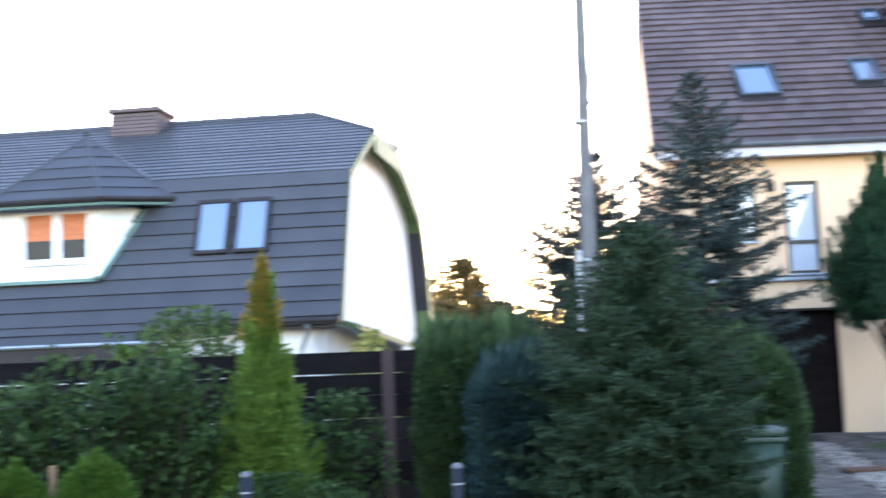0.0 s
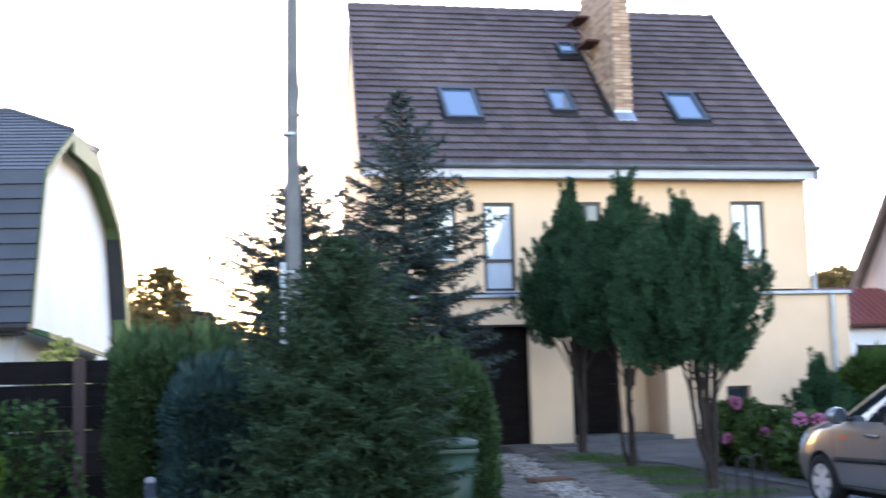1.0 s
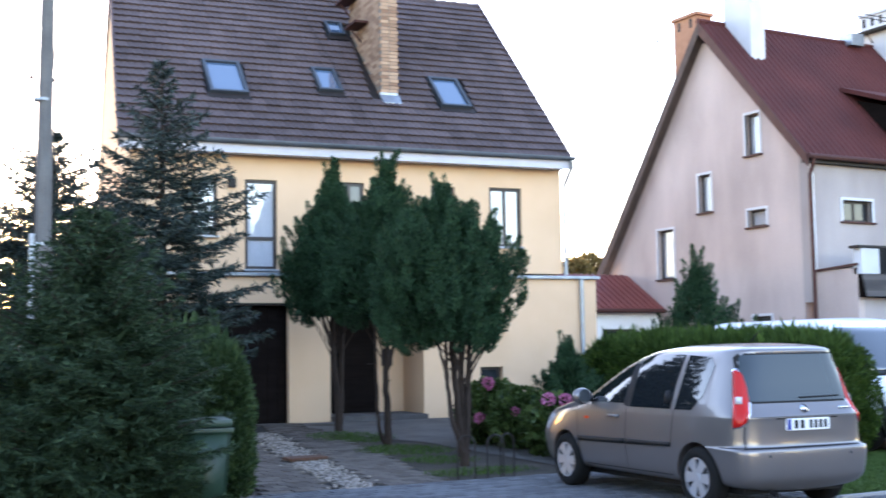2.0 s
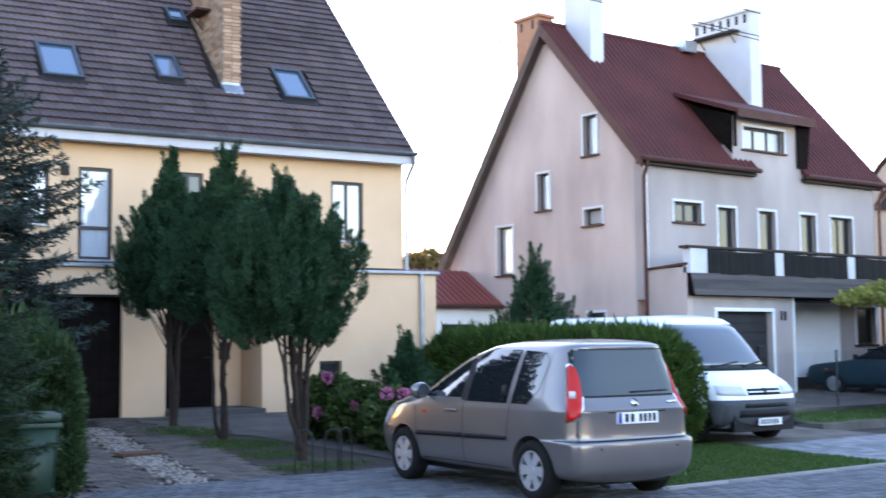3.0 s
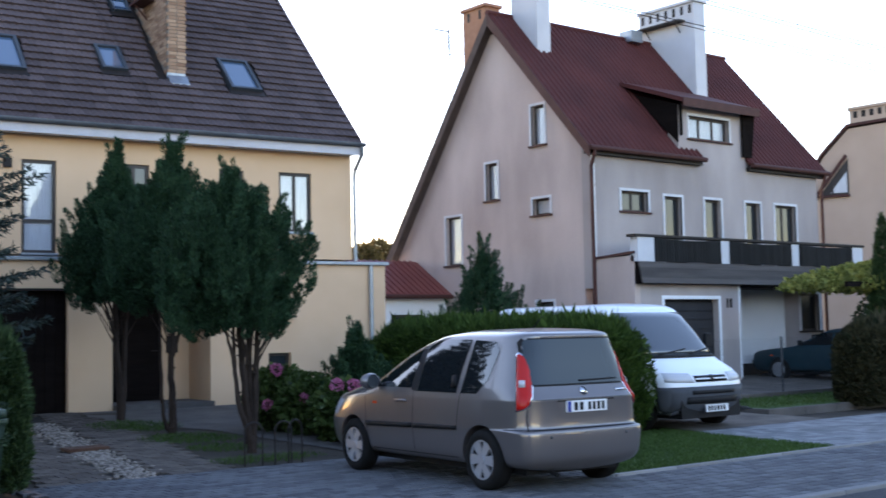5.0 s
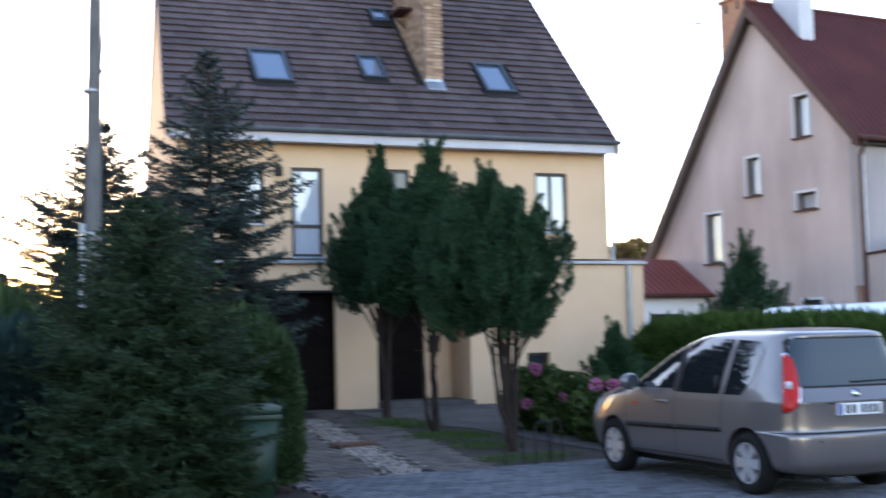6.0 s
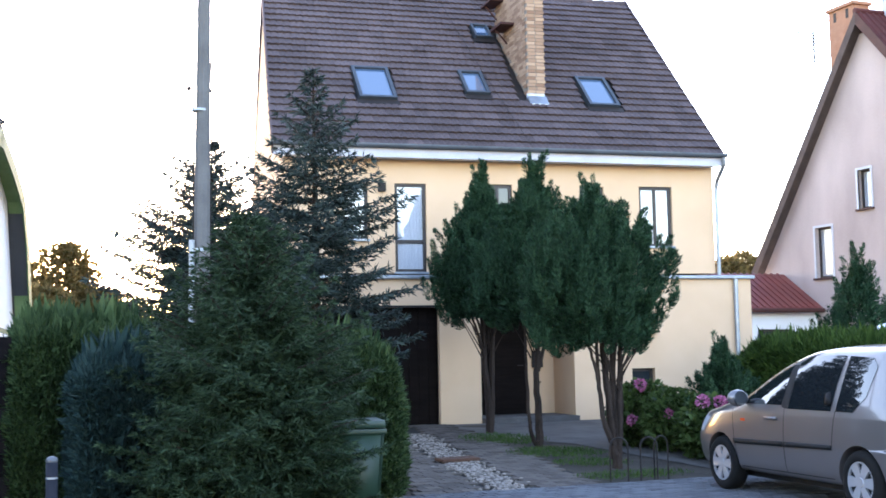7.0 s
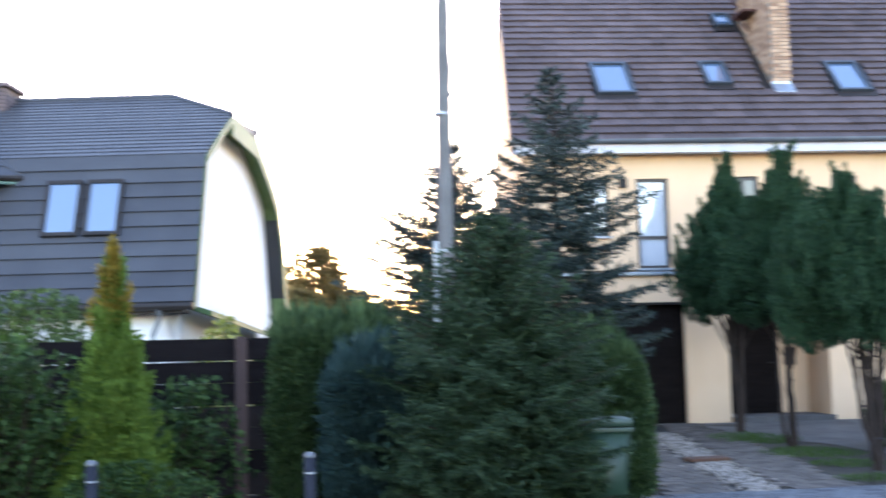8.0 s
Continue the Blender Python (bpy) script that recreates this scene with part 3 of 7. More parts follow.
for n, z in ((2.35, 9.0), (3.05, 9.75)):
    part("ledge", boxed(CH[0] - 0.32, CH[0] + 0.0, n - 0.5, n + 0.25, z, z + 0.05), RED_TRIM, ch, "rusty sheet step on the chimney")
    part("bracket", tubed([(CH[0], n, z - 0.32), (CH[0] - 0.28, n, z)], 0.02), RED_TRIM, ch)
# lightning wire on the roof
part("wire", tubed([roof1(1.9, -0.4, 0.12), roof1(1.55, 1.9, 0.12), roof1(1.4, 3.2, 0.12), roof1(1.25, RIDGE_N, 0.14)], 0.005, sides=5), DARK_METAL, H1)


# ---------- the grey-pink house with the oxblood roof ----------
H2 = thing("house", place(22.25, 21.65, 0, 0), "old grey-pink rendered house with an oxblood profiled sheet roof", "house")
W2, D2 = 9.75, 8.4
FW = [(1.07, 2.1, 4.72, 5.26), (2.75, 3.45, 3.1, 5.2), (4.42, 5.12, 3.1, 5.2), (6.22, 6.9, 3.1, 5.2), (7.6, 8.62, 3.1, 5.2), (3.86, 5.6, 6.86, 7.5)]
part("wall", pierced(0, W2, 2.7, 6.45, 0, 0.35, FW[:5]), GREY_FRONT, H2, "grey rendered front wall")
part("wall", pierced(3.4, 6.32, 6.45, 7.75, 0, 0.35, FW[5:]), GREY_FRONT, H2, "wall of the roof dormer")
for i, (a, b, z0, z1) in enumerate(FW):
    bars = ((a + b) / 2,) if i in (0, 4) else ((a + 0.58, a + 1.16) if i == 5 else ())
    window(H2, a, b, z0, z1, bars=bars, surround=0.07, backing=CURTAIN if i == 5 else None, sill=RED_TRIM if i in (0, 5) else None)
# gable wall, seen from the garden side
PEAK_N, PEAK_Z, EAVE_Z = 3.55, 10.42, 6.42
BACK_N, BACK_Z = 8.5, 3.85
EAVE_N = -0.2
GW = [(1.68, 2.2, 6.62, 7.7), (3.62, 4.12, 5.32, 6.36), (1.55, 2.22, 4.74, 5.18), (5.25, 5.95, 3.6, 5.0), (1.5, 2.15, 1.9, 2.42)]
m = Matrix(((0, 1, 0, 0), (1, 0, 0, 0), (0, 0, 1, 0), (0, 0, 0, 1)))
bm = pierced(0.352, BACK_N, -0.1, 9.99, 0.0, 0.3, GW)
for co, no in (((0, 0, EAVE_Z), Vector((-(PEAK_Z - EAVE_Z), 0, PEAK_N))), ((BACK_N, 0, BACK_Z), Vector((PEAK_Z - BACK_Z, 0, BACK_N - PEAK_N)))):
    bmesh.ops.bisect_plane(bm, geom=bm.verts[:] + bm.edges[:] + bm.faces[:], plane_co=co, plane_no=no, clear_outer=True)
gw = part("wall", bm, GREY_RENDER, H2, "stained grey-pink gable wall")
gw.matrix_local = m @ Matrix.Translation((0, 0, 0))
for i, (a, b, z0, z1) in enumerate(GW):
    window(H2, a, b, z0, z1, surround=0.065, sill=RED_TRIM, backing=CURTAIN if i < 4 else None, w=0.05, m=m)
part("wall", boxed(W2 - 0.3, W2, 0.35, BACK_N, -0.1, 6.0), GREY_RENDER, H2)
part("corner_strip", boxed(-0.012, 0.1, -0.012, 0.0, 2.9, 6.1), WHITE_PAINT, H2, "white painted corner stripe")


def roof2(u, n, h=0.0):
    s = (PEAK_Z - EAVE_Z) / PEAK_N
    return Vector((u, n - 0.73 * h, EAVE_Z + 0.12 + n * s + 0.68 * h))


def sheet_roof(u0, u1, n0, n1, label="", pitch=0.2):
    """Profiled metal sheet: raised ribs running down the slope."""
    r = part("roof", prismed([roof2(u0, n0), roof2(u1, n0), roof2(u1, n1), roof2(u0, n1)], roof2(0, 0, -0.08) - roof2(0, 0)), TILE_RED, H2, label)
    k = int((u1 - u0) / pitch)
    for i in range(k):
        u = u0 + (i + 0.5) * (u1 - u0) / k
        bm = bmesh.new()
        a = [roof2(u - 0.05, n0, 0.0), roof2(u - 0.025, n0, 0.035), roof2(u + 0.025, n0, 0.035), roof2(u + 0.05, n0, 0.0)]
        b = [roof2(u - 0.05, n1, 0.0), roof2(u - 0.025, n1, 0.035), roof2(u + 0.025, n1, 0.035), roof2(u + 0.05, n1, 0.0)]
        a, b = [bm.verts.new(p) for p in a], [bm.verts.new(p) for p in b]
        for j in range(3):
            bm.faces.new((a[j], a[j + 1], b[j + 1], b[j]))
        part("rib", bm, TILE_RED, r)


VERGE = surface("weathered_brown_verge", (0.055, 0.04, 0.036), (0.1, 0.075, 0.066), 3, 40, 0.75, 0.15)
sheet_roof(-0.3, 4.25, EAVE_N, PEAK_N, "oxblood profiled sheet roof slope")
sheet_roof(4.25, 6.3, 1.45, PEAK_N)
sheet_roof(6.3, 10.05, EAVE_N, PEAK_N)
part("roof", prismed([(-0.3, PEAK_N, PEAK_Z + 0.12), (10.05, PEAK_N, PEAK_Z + 0.12), (10.05, BACK_N + 0.3, BACK_Z - 0.3), (-0.3, BACK_N + 0.3, BACK_Z - 0.3)], (0, 0, -0.1)), TILE_RED, H2)
part("ridge_cap", tubed([(-0.32, PEAK_N, PEAK_Z + 0.11), (10.07, PEAK_N, PEAK_Z + 0.11)], 0.09), TILE_RED, H2)
part("barge_board", prismed([(-0.33, EAVE_N - 0.05, roof2(0, EAVE_N).z - 0.32), (-0.33, EAVE_N - 0.05, roof2(0, EAVE_N).z - 0.02), (-0.33, PEAK_N, PEAK_Z + 0.1), (-0.33, PEAK_N, PEAK_Z - 0.25)], (0.05, 0, 0)), RED_TRIM, H2, "brown-red barge board")
part("barge_board", prismed([(-0.33, PEAK_N, PEAK_Z - 0.25), (-0.33, PEAK_N, PEAK_Z + 0.1), (-0.33, BACK_N + 0.3, BACK_Z - 0.3), (-0.33, BACK_N + 0.12, BACK_Z - 0.5)], (0.05, 0, 0)), VERGE, H2)
part("soffit", prismed([(-0.28, EAVE_N, roof2(0, EAVE_N).z - 0.2), (0.0, EAVE_N, roof2(0, EAVE_N).z - 0.2), (0.0, PEAK_N, PEAK_Z - 0.13), (-0.28, PEAK_N, PEAK_Z - 0.13)], (0, 0, 0.05)), DARK_WOOD, H2)
part("soffit", prismed([(-0.28, PEAK_N, PEAK_Z - 0.13), (0.0, PEAK_N, PEAK_Z - 0.13), (0.0, BACK_N, BACK_Z - 0.2), (-0.28, BACK_N, BACK_Z - 0.2)], (0, 0, 0.05)), VERGE, H2)
for u0, u1 in ((-0.3, 4.25), (6.3, 10.05)):
    z = roof2(0, EAVE_N).z
    part("eaves_box", boxed(u0 + 0.03, u1 - 0.03, EAVE_N + 0.04, 0.0, z - 0.2, z - 0.1), DARK_METAL, H2)
    part("gutter", tubed([(u0, EAVE_N - 0.06, z - 0.06), (u1, EAVE_N - 0.06, z - 0.06)], 0.07), RED_TRIM, H2, "brown-red gutter")
z = roof2(0, EAVE_N).z
part("downpipe", tubed([(-0.12, EAVE_N - 0.06, z - 0.08), (-0.12, EAVE_N - 0.04, z - 0.22), (-0.09, -0.09, z - 0.5), (-0.09, -0.09, 0.3)], 0.05), RED_TRIM, H2, "red-brown downpipe")
part("downpipe", tubed([(9.85, EAVE_N - 0.06, z - 0.08), (9.85, EAVE_N, z - 0.3), (9.85, -0.09, z - 0.55), (9.85, -0.09, 0.3)], 0.05), RED_TRIM, H2)
# dormer
part("wall", boxed(6.32, W2, 0.15, 0.3, 6.45, 6.62), GREY_RENDER, H2)
part("wall", boxed(0.3, 3.4, 0.15, 0.3, 6.45, 6.62), GREY_RENDER, H2)
part("cheek", prismed([(3.36, -0.02, 6.7), (3.36, 1.6, 8.3), (3.36, -0.02, 7.78)], (0.036, 0, 0)), DARK_WOOD, H2, "dark boarded dormer cheek")
dz = 7.78
dr = part("dormer_roof", prismed([(3.3, -0.3, dz), (6.6, -0.3, dz), (6.6, 1.75, dz + 0.75), (3.05, 1.75, dz + 0.75)], (0, 0, 0.12)), TILE_RED, H2, "flat oxblood dormer roof")
part("fascia", boxed(3.28, 6.62, -0.34, -0.302, dz - 0.12, dz + 0.12), RED_TRIM, dr)
for u in (3.5, 6.0):
    part("cheek", prismed([(u, 0.35, 6.4), (u, 1.5, dz + 0.3), (u, 0.35, dz)], (0.1, 0, 0)), DARK_WOOD, H2)
part("cheek_board", prismed([(3.32, -0.2, dz - 0.02), (3.5, -0.1, dz - 0.02), (3.5, -0.1, 6.9), (3.44, -0.1, 6.9)], (0, 0.06, 0)), DARK_WOOD, H2)
part("cheek_board", prismed([(6.1, -0.1, dz - 0.02), (6.55, -0.2, dz - 0.02), (6.5, -0.1, 6.5), (6.1, -0.1, 6.5)], (0, 0.06, 0)), DARK_WOOD, H2)
# chimneys
def stack(u0, u1, n0, n1, z0, z1, mat, slots, label, side="x"):
    e = part("chimney", boxed(u0, u1, n0, n1, z0, z1), mat, H2, label)
    part("cap", boxed(u0 - 0.06, u1 + 0.06, n0 - 0.06, n1 + 0.06, z1 + 0.0, z1 + 0.09, bevel=0.01), mat, e)
    for k in range(slots):
        c = n0 + (k + 0.5) * (n1 - n0) / slots
        part("flue_slot", boxed(u0 - 0.006, u0 + 0.05, c - 0.055, c + 0.055, z1 - 0.32, z1 - 0.06), DARK_METAL, e)
    return e
cb = stack(6.4, 6.9, 1.75, 3.95, 7.6, 11.5, CHIM_WHITE, 7, "white rendered chimney with flue slots")
part("shelf", boxed(6.1, 6.399, 2.1, 3.9, 10.95, 11.0), DARK_METAL, cb)
for n in (2.3, 3.5):
    part("bracket", tubed([(6.4, n, 10.65), (6.13, n, 10.95)], 0.02), DARK_METAL, cb)
part("step_roof", boxed(5.2, 5.7, 3.2, 3.7, PEAK_Z, PEAK_Z + 0.35), ZINC, H2)
stack(0.6, 1.1, 2.5, 3.55, 8.8, 11.7, CHIM_WHITE, 2, "white rendered chimney near the gable")
stack(0.2, 0.75, 4.2, 5.2, 8.0, 10.95, ORANGE_BRICK, 2, "orange brick chimney behind the ridge")
ae = part("aerial", tubed([(-0.15, 5.45, 9.6), (-0.15, 5.45, 10.5)], 0.026, sides=6), DARK_METAL, H2, "grey roof aerial on a mast beside the chimney")
part("arm", tubed([(-0.15, 5.45, 9.75), (0.25, 5.15, 9.75)], 0.014, sides=5), DARK_METAL, ae)
part("boom", tubed([(-0.15, 5.45, 10.42), (-0.5, 5.7, 10.5)], 0.02, sides=5), DARK_METAL, ae)
for k in range(5):
    part("element", tubed([(-0.3, 5.35, 9.95 + 0.11 * k), (0.0, 5.55, 9.95 + 0.11 * k)], 0.014, sides=4), DARK_METAL, ae)
# garage wing and balcony
SHUTTER = surface("dark_grey_shutter", (0.02, 0.02, 0.022), (0.04, 0.04, 0.043), 3, 50, 0.6, 0.1, piece=0.2)
GB = -1.45
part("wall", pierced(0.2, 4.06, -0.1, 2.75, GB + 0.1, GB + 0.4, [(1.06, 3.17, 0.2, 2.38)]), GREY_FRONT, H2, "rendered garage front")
gd = part("garage_door", boxed(1.06, 3.17, GB + 0.3, GB + 0.36, 0.2, 2.38), SHUTTER, H2, "dark grey up-and-over garage door")
for k in range(9):
    part("board", boxed(1.07, 3.16, GB + 0.27, GB + 0.298, 0.25 + k * 0.23, 0.25 + k * 0.23 + 0.212), SHUTTER, gd)
bm = bmesh.new()
box(bm, 0.97, 1.058, GB + 0.08, GB + 0.2, 0.2, 2.47), box(bm, 3.172, 3.26, GB + 0.08, GB + 0.2, 0.2, 2.47), box(bm, 1.058, 3.172, GB + 0.08, GB + 0.2, 2.382, 2.47)
part("surround", bm, WHITE_PAINT, H2, "white garage door surround")
part("number_bar", boxed(3.5, 3.57, GB + 0.085, GB + 0.098, 2.16, 2.4), DARK_METAL, H2)
part("number_bar", boxed(3.63, 3.73, GB + 0.085, GB + 0.098, 2.16, 2.4), DARK_METAL, H2)
part("corner_strip", boxed(4.0, 4.072, GB + 0.088, GB + 0.098, 0.3, 2.75), WHITE_PAINT, H2)
part("wall", boxed(3.8, 4.06, GB + 0.4, 0, -0.1, 2.75), GREY_RENDER, H2)
part("wall", boxed(0.0, 0.2, GB + 0.1, 0.0, -0.1, 3.45), GREY_RENDER, H2, "rendered side of the balcony")
part("coping", prismed([(-0.04, GB + 0.06, 3.5), (0.24, GB + 0.06, 3.5), (0.24, -0.02, 3.42), (-0.04, -0.02, 3.42)], (0, 0, 0.06)), RED_TRIM, H2)
part("wall", boxed(4.06, 7.88, 0.0, 0.35, -0.1, 2.7), WHITE_WALL, H2, "pale recess wall beside the garage")
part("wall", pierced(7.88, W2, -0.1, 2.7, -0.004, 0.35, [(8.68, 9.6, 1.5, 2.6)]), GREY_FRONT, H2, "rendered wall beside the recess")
part("plinth", boxed(4.07, 7.87, -0.03, -0.002, 0.1, 0.62), DARK_METAL, H2, "black painted plinth")
window(H2, 8.68, 9.6, 1.5, 2.6, surround=0.09, pane=DIM_GLASS)
BX = 9.7
SKIRT = surface("weathered_skirt_board", (0.035, 0.032, 0.031), (0.1, 0.09, 0.086), 2, 40, 0.8, 0.2, piece=0.3, stretch=(0.3, 4, 4))
part("balcony_slab", boxed(0.02, BX, GB + 0.0, -0.004, 2.752, 3.3), DARK_WOOD, H2, "dark board-clad balcony edge")
for k in range(4):
    o, z = 0.13 - 0.03 * k, 2.76 + 0.13 * k
    part("board", prismed([(0.0, GB - 0.05 - o, z), (0.0, GB - 0.02 - o, z), (0.0, GB + 0.02 - o, z + 0.145), (0.0, GB - 0.01 - o, z + 0.145)], (BX, 0, 0)), SKIRT, H2, "weathered sloping board under the balcony")
SCREEN = surface("black_mesh_screen", (0.004, 0.0042, 0.005), (0.012, 0.013, 0.014), 2, 90, 0.7, 0.2, piece=0.4)
posts = [(0.0, 0.62), (3.14, 3.54), (6.19, 6.59), (BX - 0.58, BX)]
for a, b in posts:
    part("balcony_pier", boxed(a, b, GB - 0.04, GB + 0.2, 3.302, 3.9), CHIM_WHITE, H2, "white balcony pier")
for (a, b), (c, d) in zip(posts, posts[1:]):
    n = 14
    bm = bmesh.new()
    top = [[bm.verts.new((b - 0.02 + (c - b + 0.04) * k / n, y, 3.9 - 0.05 * math.sin(math.pi * k / n))) for k in range(n + 1)] for y in (GB - 0.062, GB - 0.045)]
    low = [[bm.verts.new((b - 0.02 + (c - b + 0.04) * k / n, y + 0.012 * math.sin(k * 1.7), 3.3 + 0.02 * math.sin(k * 0.9))) for k in range(n + 1)] for y in (GB - 0.062, GB - 0.045)]
    for k in range(n):
        bm.faces.new((low[0][k], low[0][k + 1], top[0][k + 1], top[0][k]))
        bm.faces.new((low[1][k + 1], low[1][k], top[1][k], top[1][k + 1]))
    part("balcony_screen", bm, SCREEN, H2, "black slatted balcony screen")
    m = int((c - b) / 0.1)
    for k in range(m):
        u = b + (c - b) * k / m
        part("slat", boxed(u + 0.012, u + (c - b) / m - 0.012, GB - 0.085, GB - 0.066, 3.3, 3.885 - 0.05 * math.sin(math.pi * k / m)), SCREEN, H2)
    for z in (3.36, 3.6, 3.82):
        part("rail", tubed([(b, GB + 0.08, z), (c, GB + 0.08, z)], 0.018, sides=6), DARK_METAL, H2)
part("handrail", boxed(-0.12, BX + 0.05, GB - 0.08, GB + 0.23, 3.905, 3.97, bevel=0.01), DARK_METAL, H2, "dark balcony coping")
# low outbuilding with a red roof between the houses
SH = thing("outbuilding", place(19.2, 27.6, 0, 0), "low white outbuilding with a red sheet roof", "outbuilding")
part("wall", pierced(-2, 3.0, 0, 2.75, 0, 0.25, [(1.0, 2.2, 1.2, 2.2)]), WHITE_WALL, SH)
window(SH, 1.0, 2.2, 1.2, 2.2)
RED_SHEET = surface("red_sheet", (0.13, 0.03, 0.025), (0.2, 0.05, 0.04), 1, 30, 0.5, 0.05)
r = part("roof", prismed([(-2.2, -0.25, 2.72), (3.0, -0.25, 2.72), (3.0, 1.4, 3.75), (-2.2, 1.4, 3.75)], (0, 0, 0.06)), RED_SHEET, SH, "red profiled sheet roof")
for k in range(24):
    u = -2.1 + k * 0.21
    part("rib", prismed([(u, -0.26, 2.785), (u + 0.07, -0.26, 2.785), (u + 0.07, 1.4, 3.815), (u, 1.4, 3.815)], (0, 0, 0.03)), RED_SHEET, r)
part("gutter", tubed([(-2.2, -0.3, 2.7), (3.0, -0.3, 2.7)], 0.06), RED_TRIM, SH)
part("wall", boxed(-2, 3.0, 1.4, 1.6, 0, 3.7), WHITE_WALL, SH)

# far beige house
H4 = thing("house", place(39.6, 25.35, 0, -66), "beige rendered house with a slotted flat chimney", "house")
BEIGE = surface("beige_render", (0.4, 0.29, 0.22), (0.5, 0.375, 0.29), 0.6, 60, 0.9, 0.1)
part("wall", prismed([(-3.2, 0, 0), (9, 0, 0), (9, 0, 9.1), (2.7, 0, 9.1), (0.0, 0, 8.88), (-0.9, 0, 7.93), (-1.25, 0, 7.38), (-3.2, 0, 4.3)], (0, 6, 0)), BEIGE, H4, "beige rendered gable wall")
part("roof_edge", prismed([(-3.35, -0.12, 4.2), (-1.3, -0.12, 7.4), (-0.95, -0.12, 7.97), (-0.02, -0.12, 8.94), (2.7, -0.12, 9.16), (9, -0.12, 9.16), (9, -0.12, 9.26), (2.7, -0.12, 9.26), (-0.07, -0.12, 9.03), (-1.03, -0.12, 8.02), (-1.4, -0.12, 7.45), (-3.45, -0.12, 4.25)], (0, 6.3, 0)), RED_TRIM, H4)
c = part("chimney", prismed([(0.06, 0.05, 9.0), (2.66, 0.05, 9.2), (2.66, 0.05, 9.74), (0.06, 0.05, 9.56)], (0, 0.7, 0)), BEIGE, H4, "long rendered chimney with flue slots")
part("cap", prismed([(0.0, -0.02, 9.56), (2.74, -0.02, 9.75), (2.74, -0.02, 9.85), (0.0, -0.02, 9.66)], (0, 0.84, 0)), BEIGE, c)
part("band", prismed([(0.0, -0.03, 8.98), (2.7, -0.03, 9.18), (2.7, -0.03, 9.26), (0.0, -0.03, 9.06)], (0, 0.08, 0)), RED_TRIM, c)
for k in range(9):
    u, z = 0.2 + k * 0.285, 9.27 + k * 0.0205
    part("flue_slot", boxed(u, u + 0.14, 0.04, 0.06, z, z + 0.24), DARK_METAL, c)
part("flue_pipe", tubed([(1.55, 0.3, 9.7), (1.55, 0.3, 9.98)], 0.06, sides=8), ZINC, c)
e = part("window", prismed([(-1.1, -0.03, 6.46), (-0.06, -0.03, 6.46), (-0.06, -0.03, 7.78)], (0, 0.05, 0)), FRAME, H4, "triangular gable window")
part("pane", prismed([(-0.72, -0.04, 6.53), (-0.12, -0.04, 6.53), (-0.12, -0.04, 7.3)], (0, 0.008, 0)), CURTAIN, e)
part("glazing_bar", boxed(-0.68, -0.6, -0.055, -0.042, 6.5, 6.95), FRAME, e)
part("sill", boxed(-1.25, -0.02, -0.12, -0.002, 6.38, 6.455), RED_TRIM, e)
part("brace", prismed([(-1.28, -0.16, 6.45), (-1.16, -0.16, 6.45), (-0.06, -0.16, 7.86), (-0.14, -0.16, 7.94)], (0, 0.12, 0)), RED_TRIM, H4)


# ---------- the white house with the slate-grey mansard roof ----------
H3 = thing("house", place(-0.62, 23.0, 0, -12), "white house with a dark slate-grey mansard roof and green boards", "house")
PROF = [(0.0, 2.8), (1.1, 5.76), (5.1, 7.8), (9.7, 5.9), (11.1, 2.8)]
LEN3 = 14.0


def mansard(n):
    for (a, b), (c, d) in zip(PROF, PROF[1:]):
        if a <= n <= c:
            return b + (d - b) * (n - a) / (c - a)
    return 2.8


part("wall", pierced(-LEN3, -0.25, -0.1, 2.75, 0.5, 0.8, []), WHITE_WALL, H3)
gp = [(-0.25, 0.5, -0.1), (-0.25, 10.6, -0.1), (-0.25, 10.6, 2.8), (-0.25, 9.55, 5.7), (-0.25, 8.7, 6.2), (-0.25, 6.6, 6.95), (-0.25, 3.6, 6.95), (-0.25, 1.4, 5.7), (-0.25, 0.5, 3.2)]
part("wall", prismed(gp, (-0.25, 0, 0)), WHITE_WALL, H3, "white rendered gable wall")
# roof body
bm = bmesh.new()
for (a, b), (c, d) in zip(PROF, PROF[1:]):
    if c == 5.1:
        prism(bm, [(-LEN3, a, b), (0.12, a, b), (0.12, 3.6, mansard(3.6)), (-1.5, c, d), (-LEN3, c, d)], (0, 0, -0.12))
    elif a == 5.1:
        prism(bm, [(-LEN3, a, b), (-1.5, a, b), (0.12, 6.6, mansard(6.6)), (0.12, c, d), (-LEN3, c, d)], (0, 0, -0.12))
    else:
        s = 0.12 if a == 0 else -0.12
        prism(bm, [(-LEN3, a, b), (0.12, a, b), (0.12, c, d), (-LEN3, c, d)], (0, s, 0))
prism(bm, [(-1.5, 5.1, 7.8), (0.14, 3.6, mansard(3.6)), (0.14, 6.6, mansard(6.6))], (0, 0, -0.1))
part("roof", bm, TILE_SLATE, H3, "dark slate-grey mansard roof body")
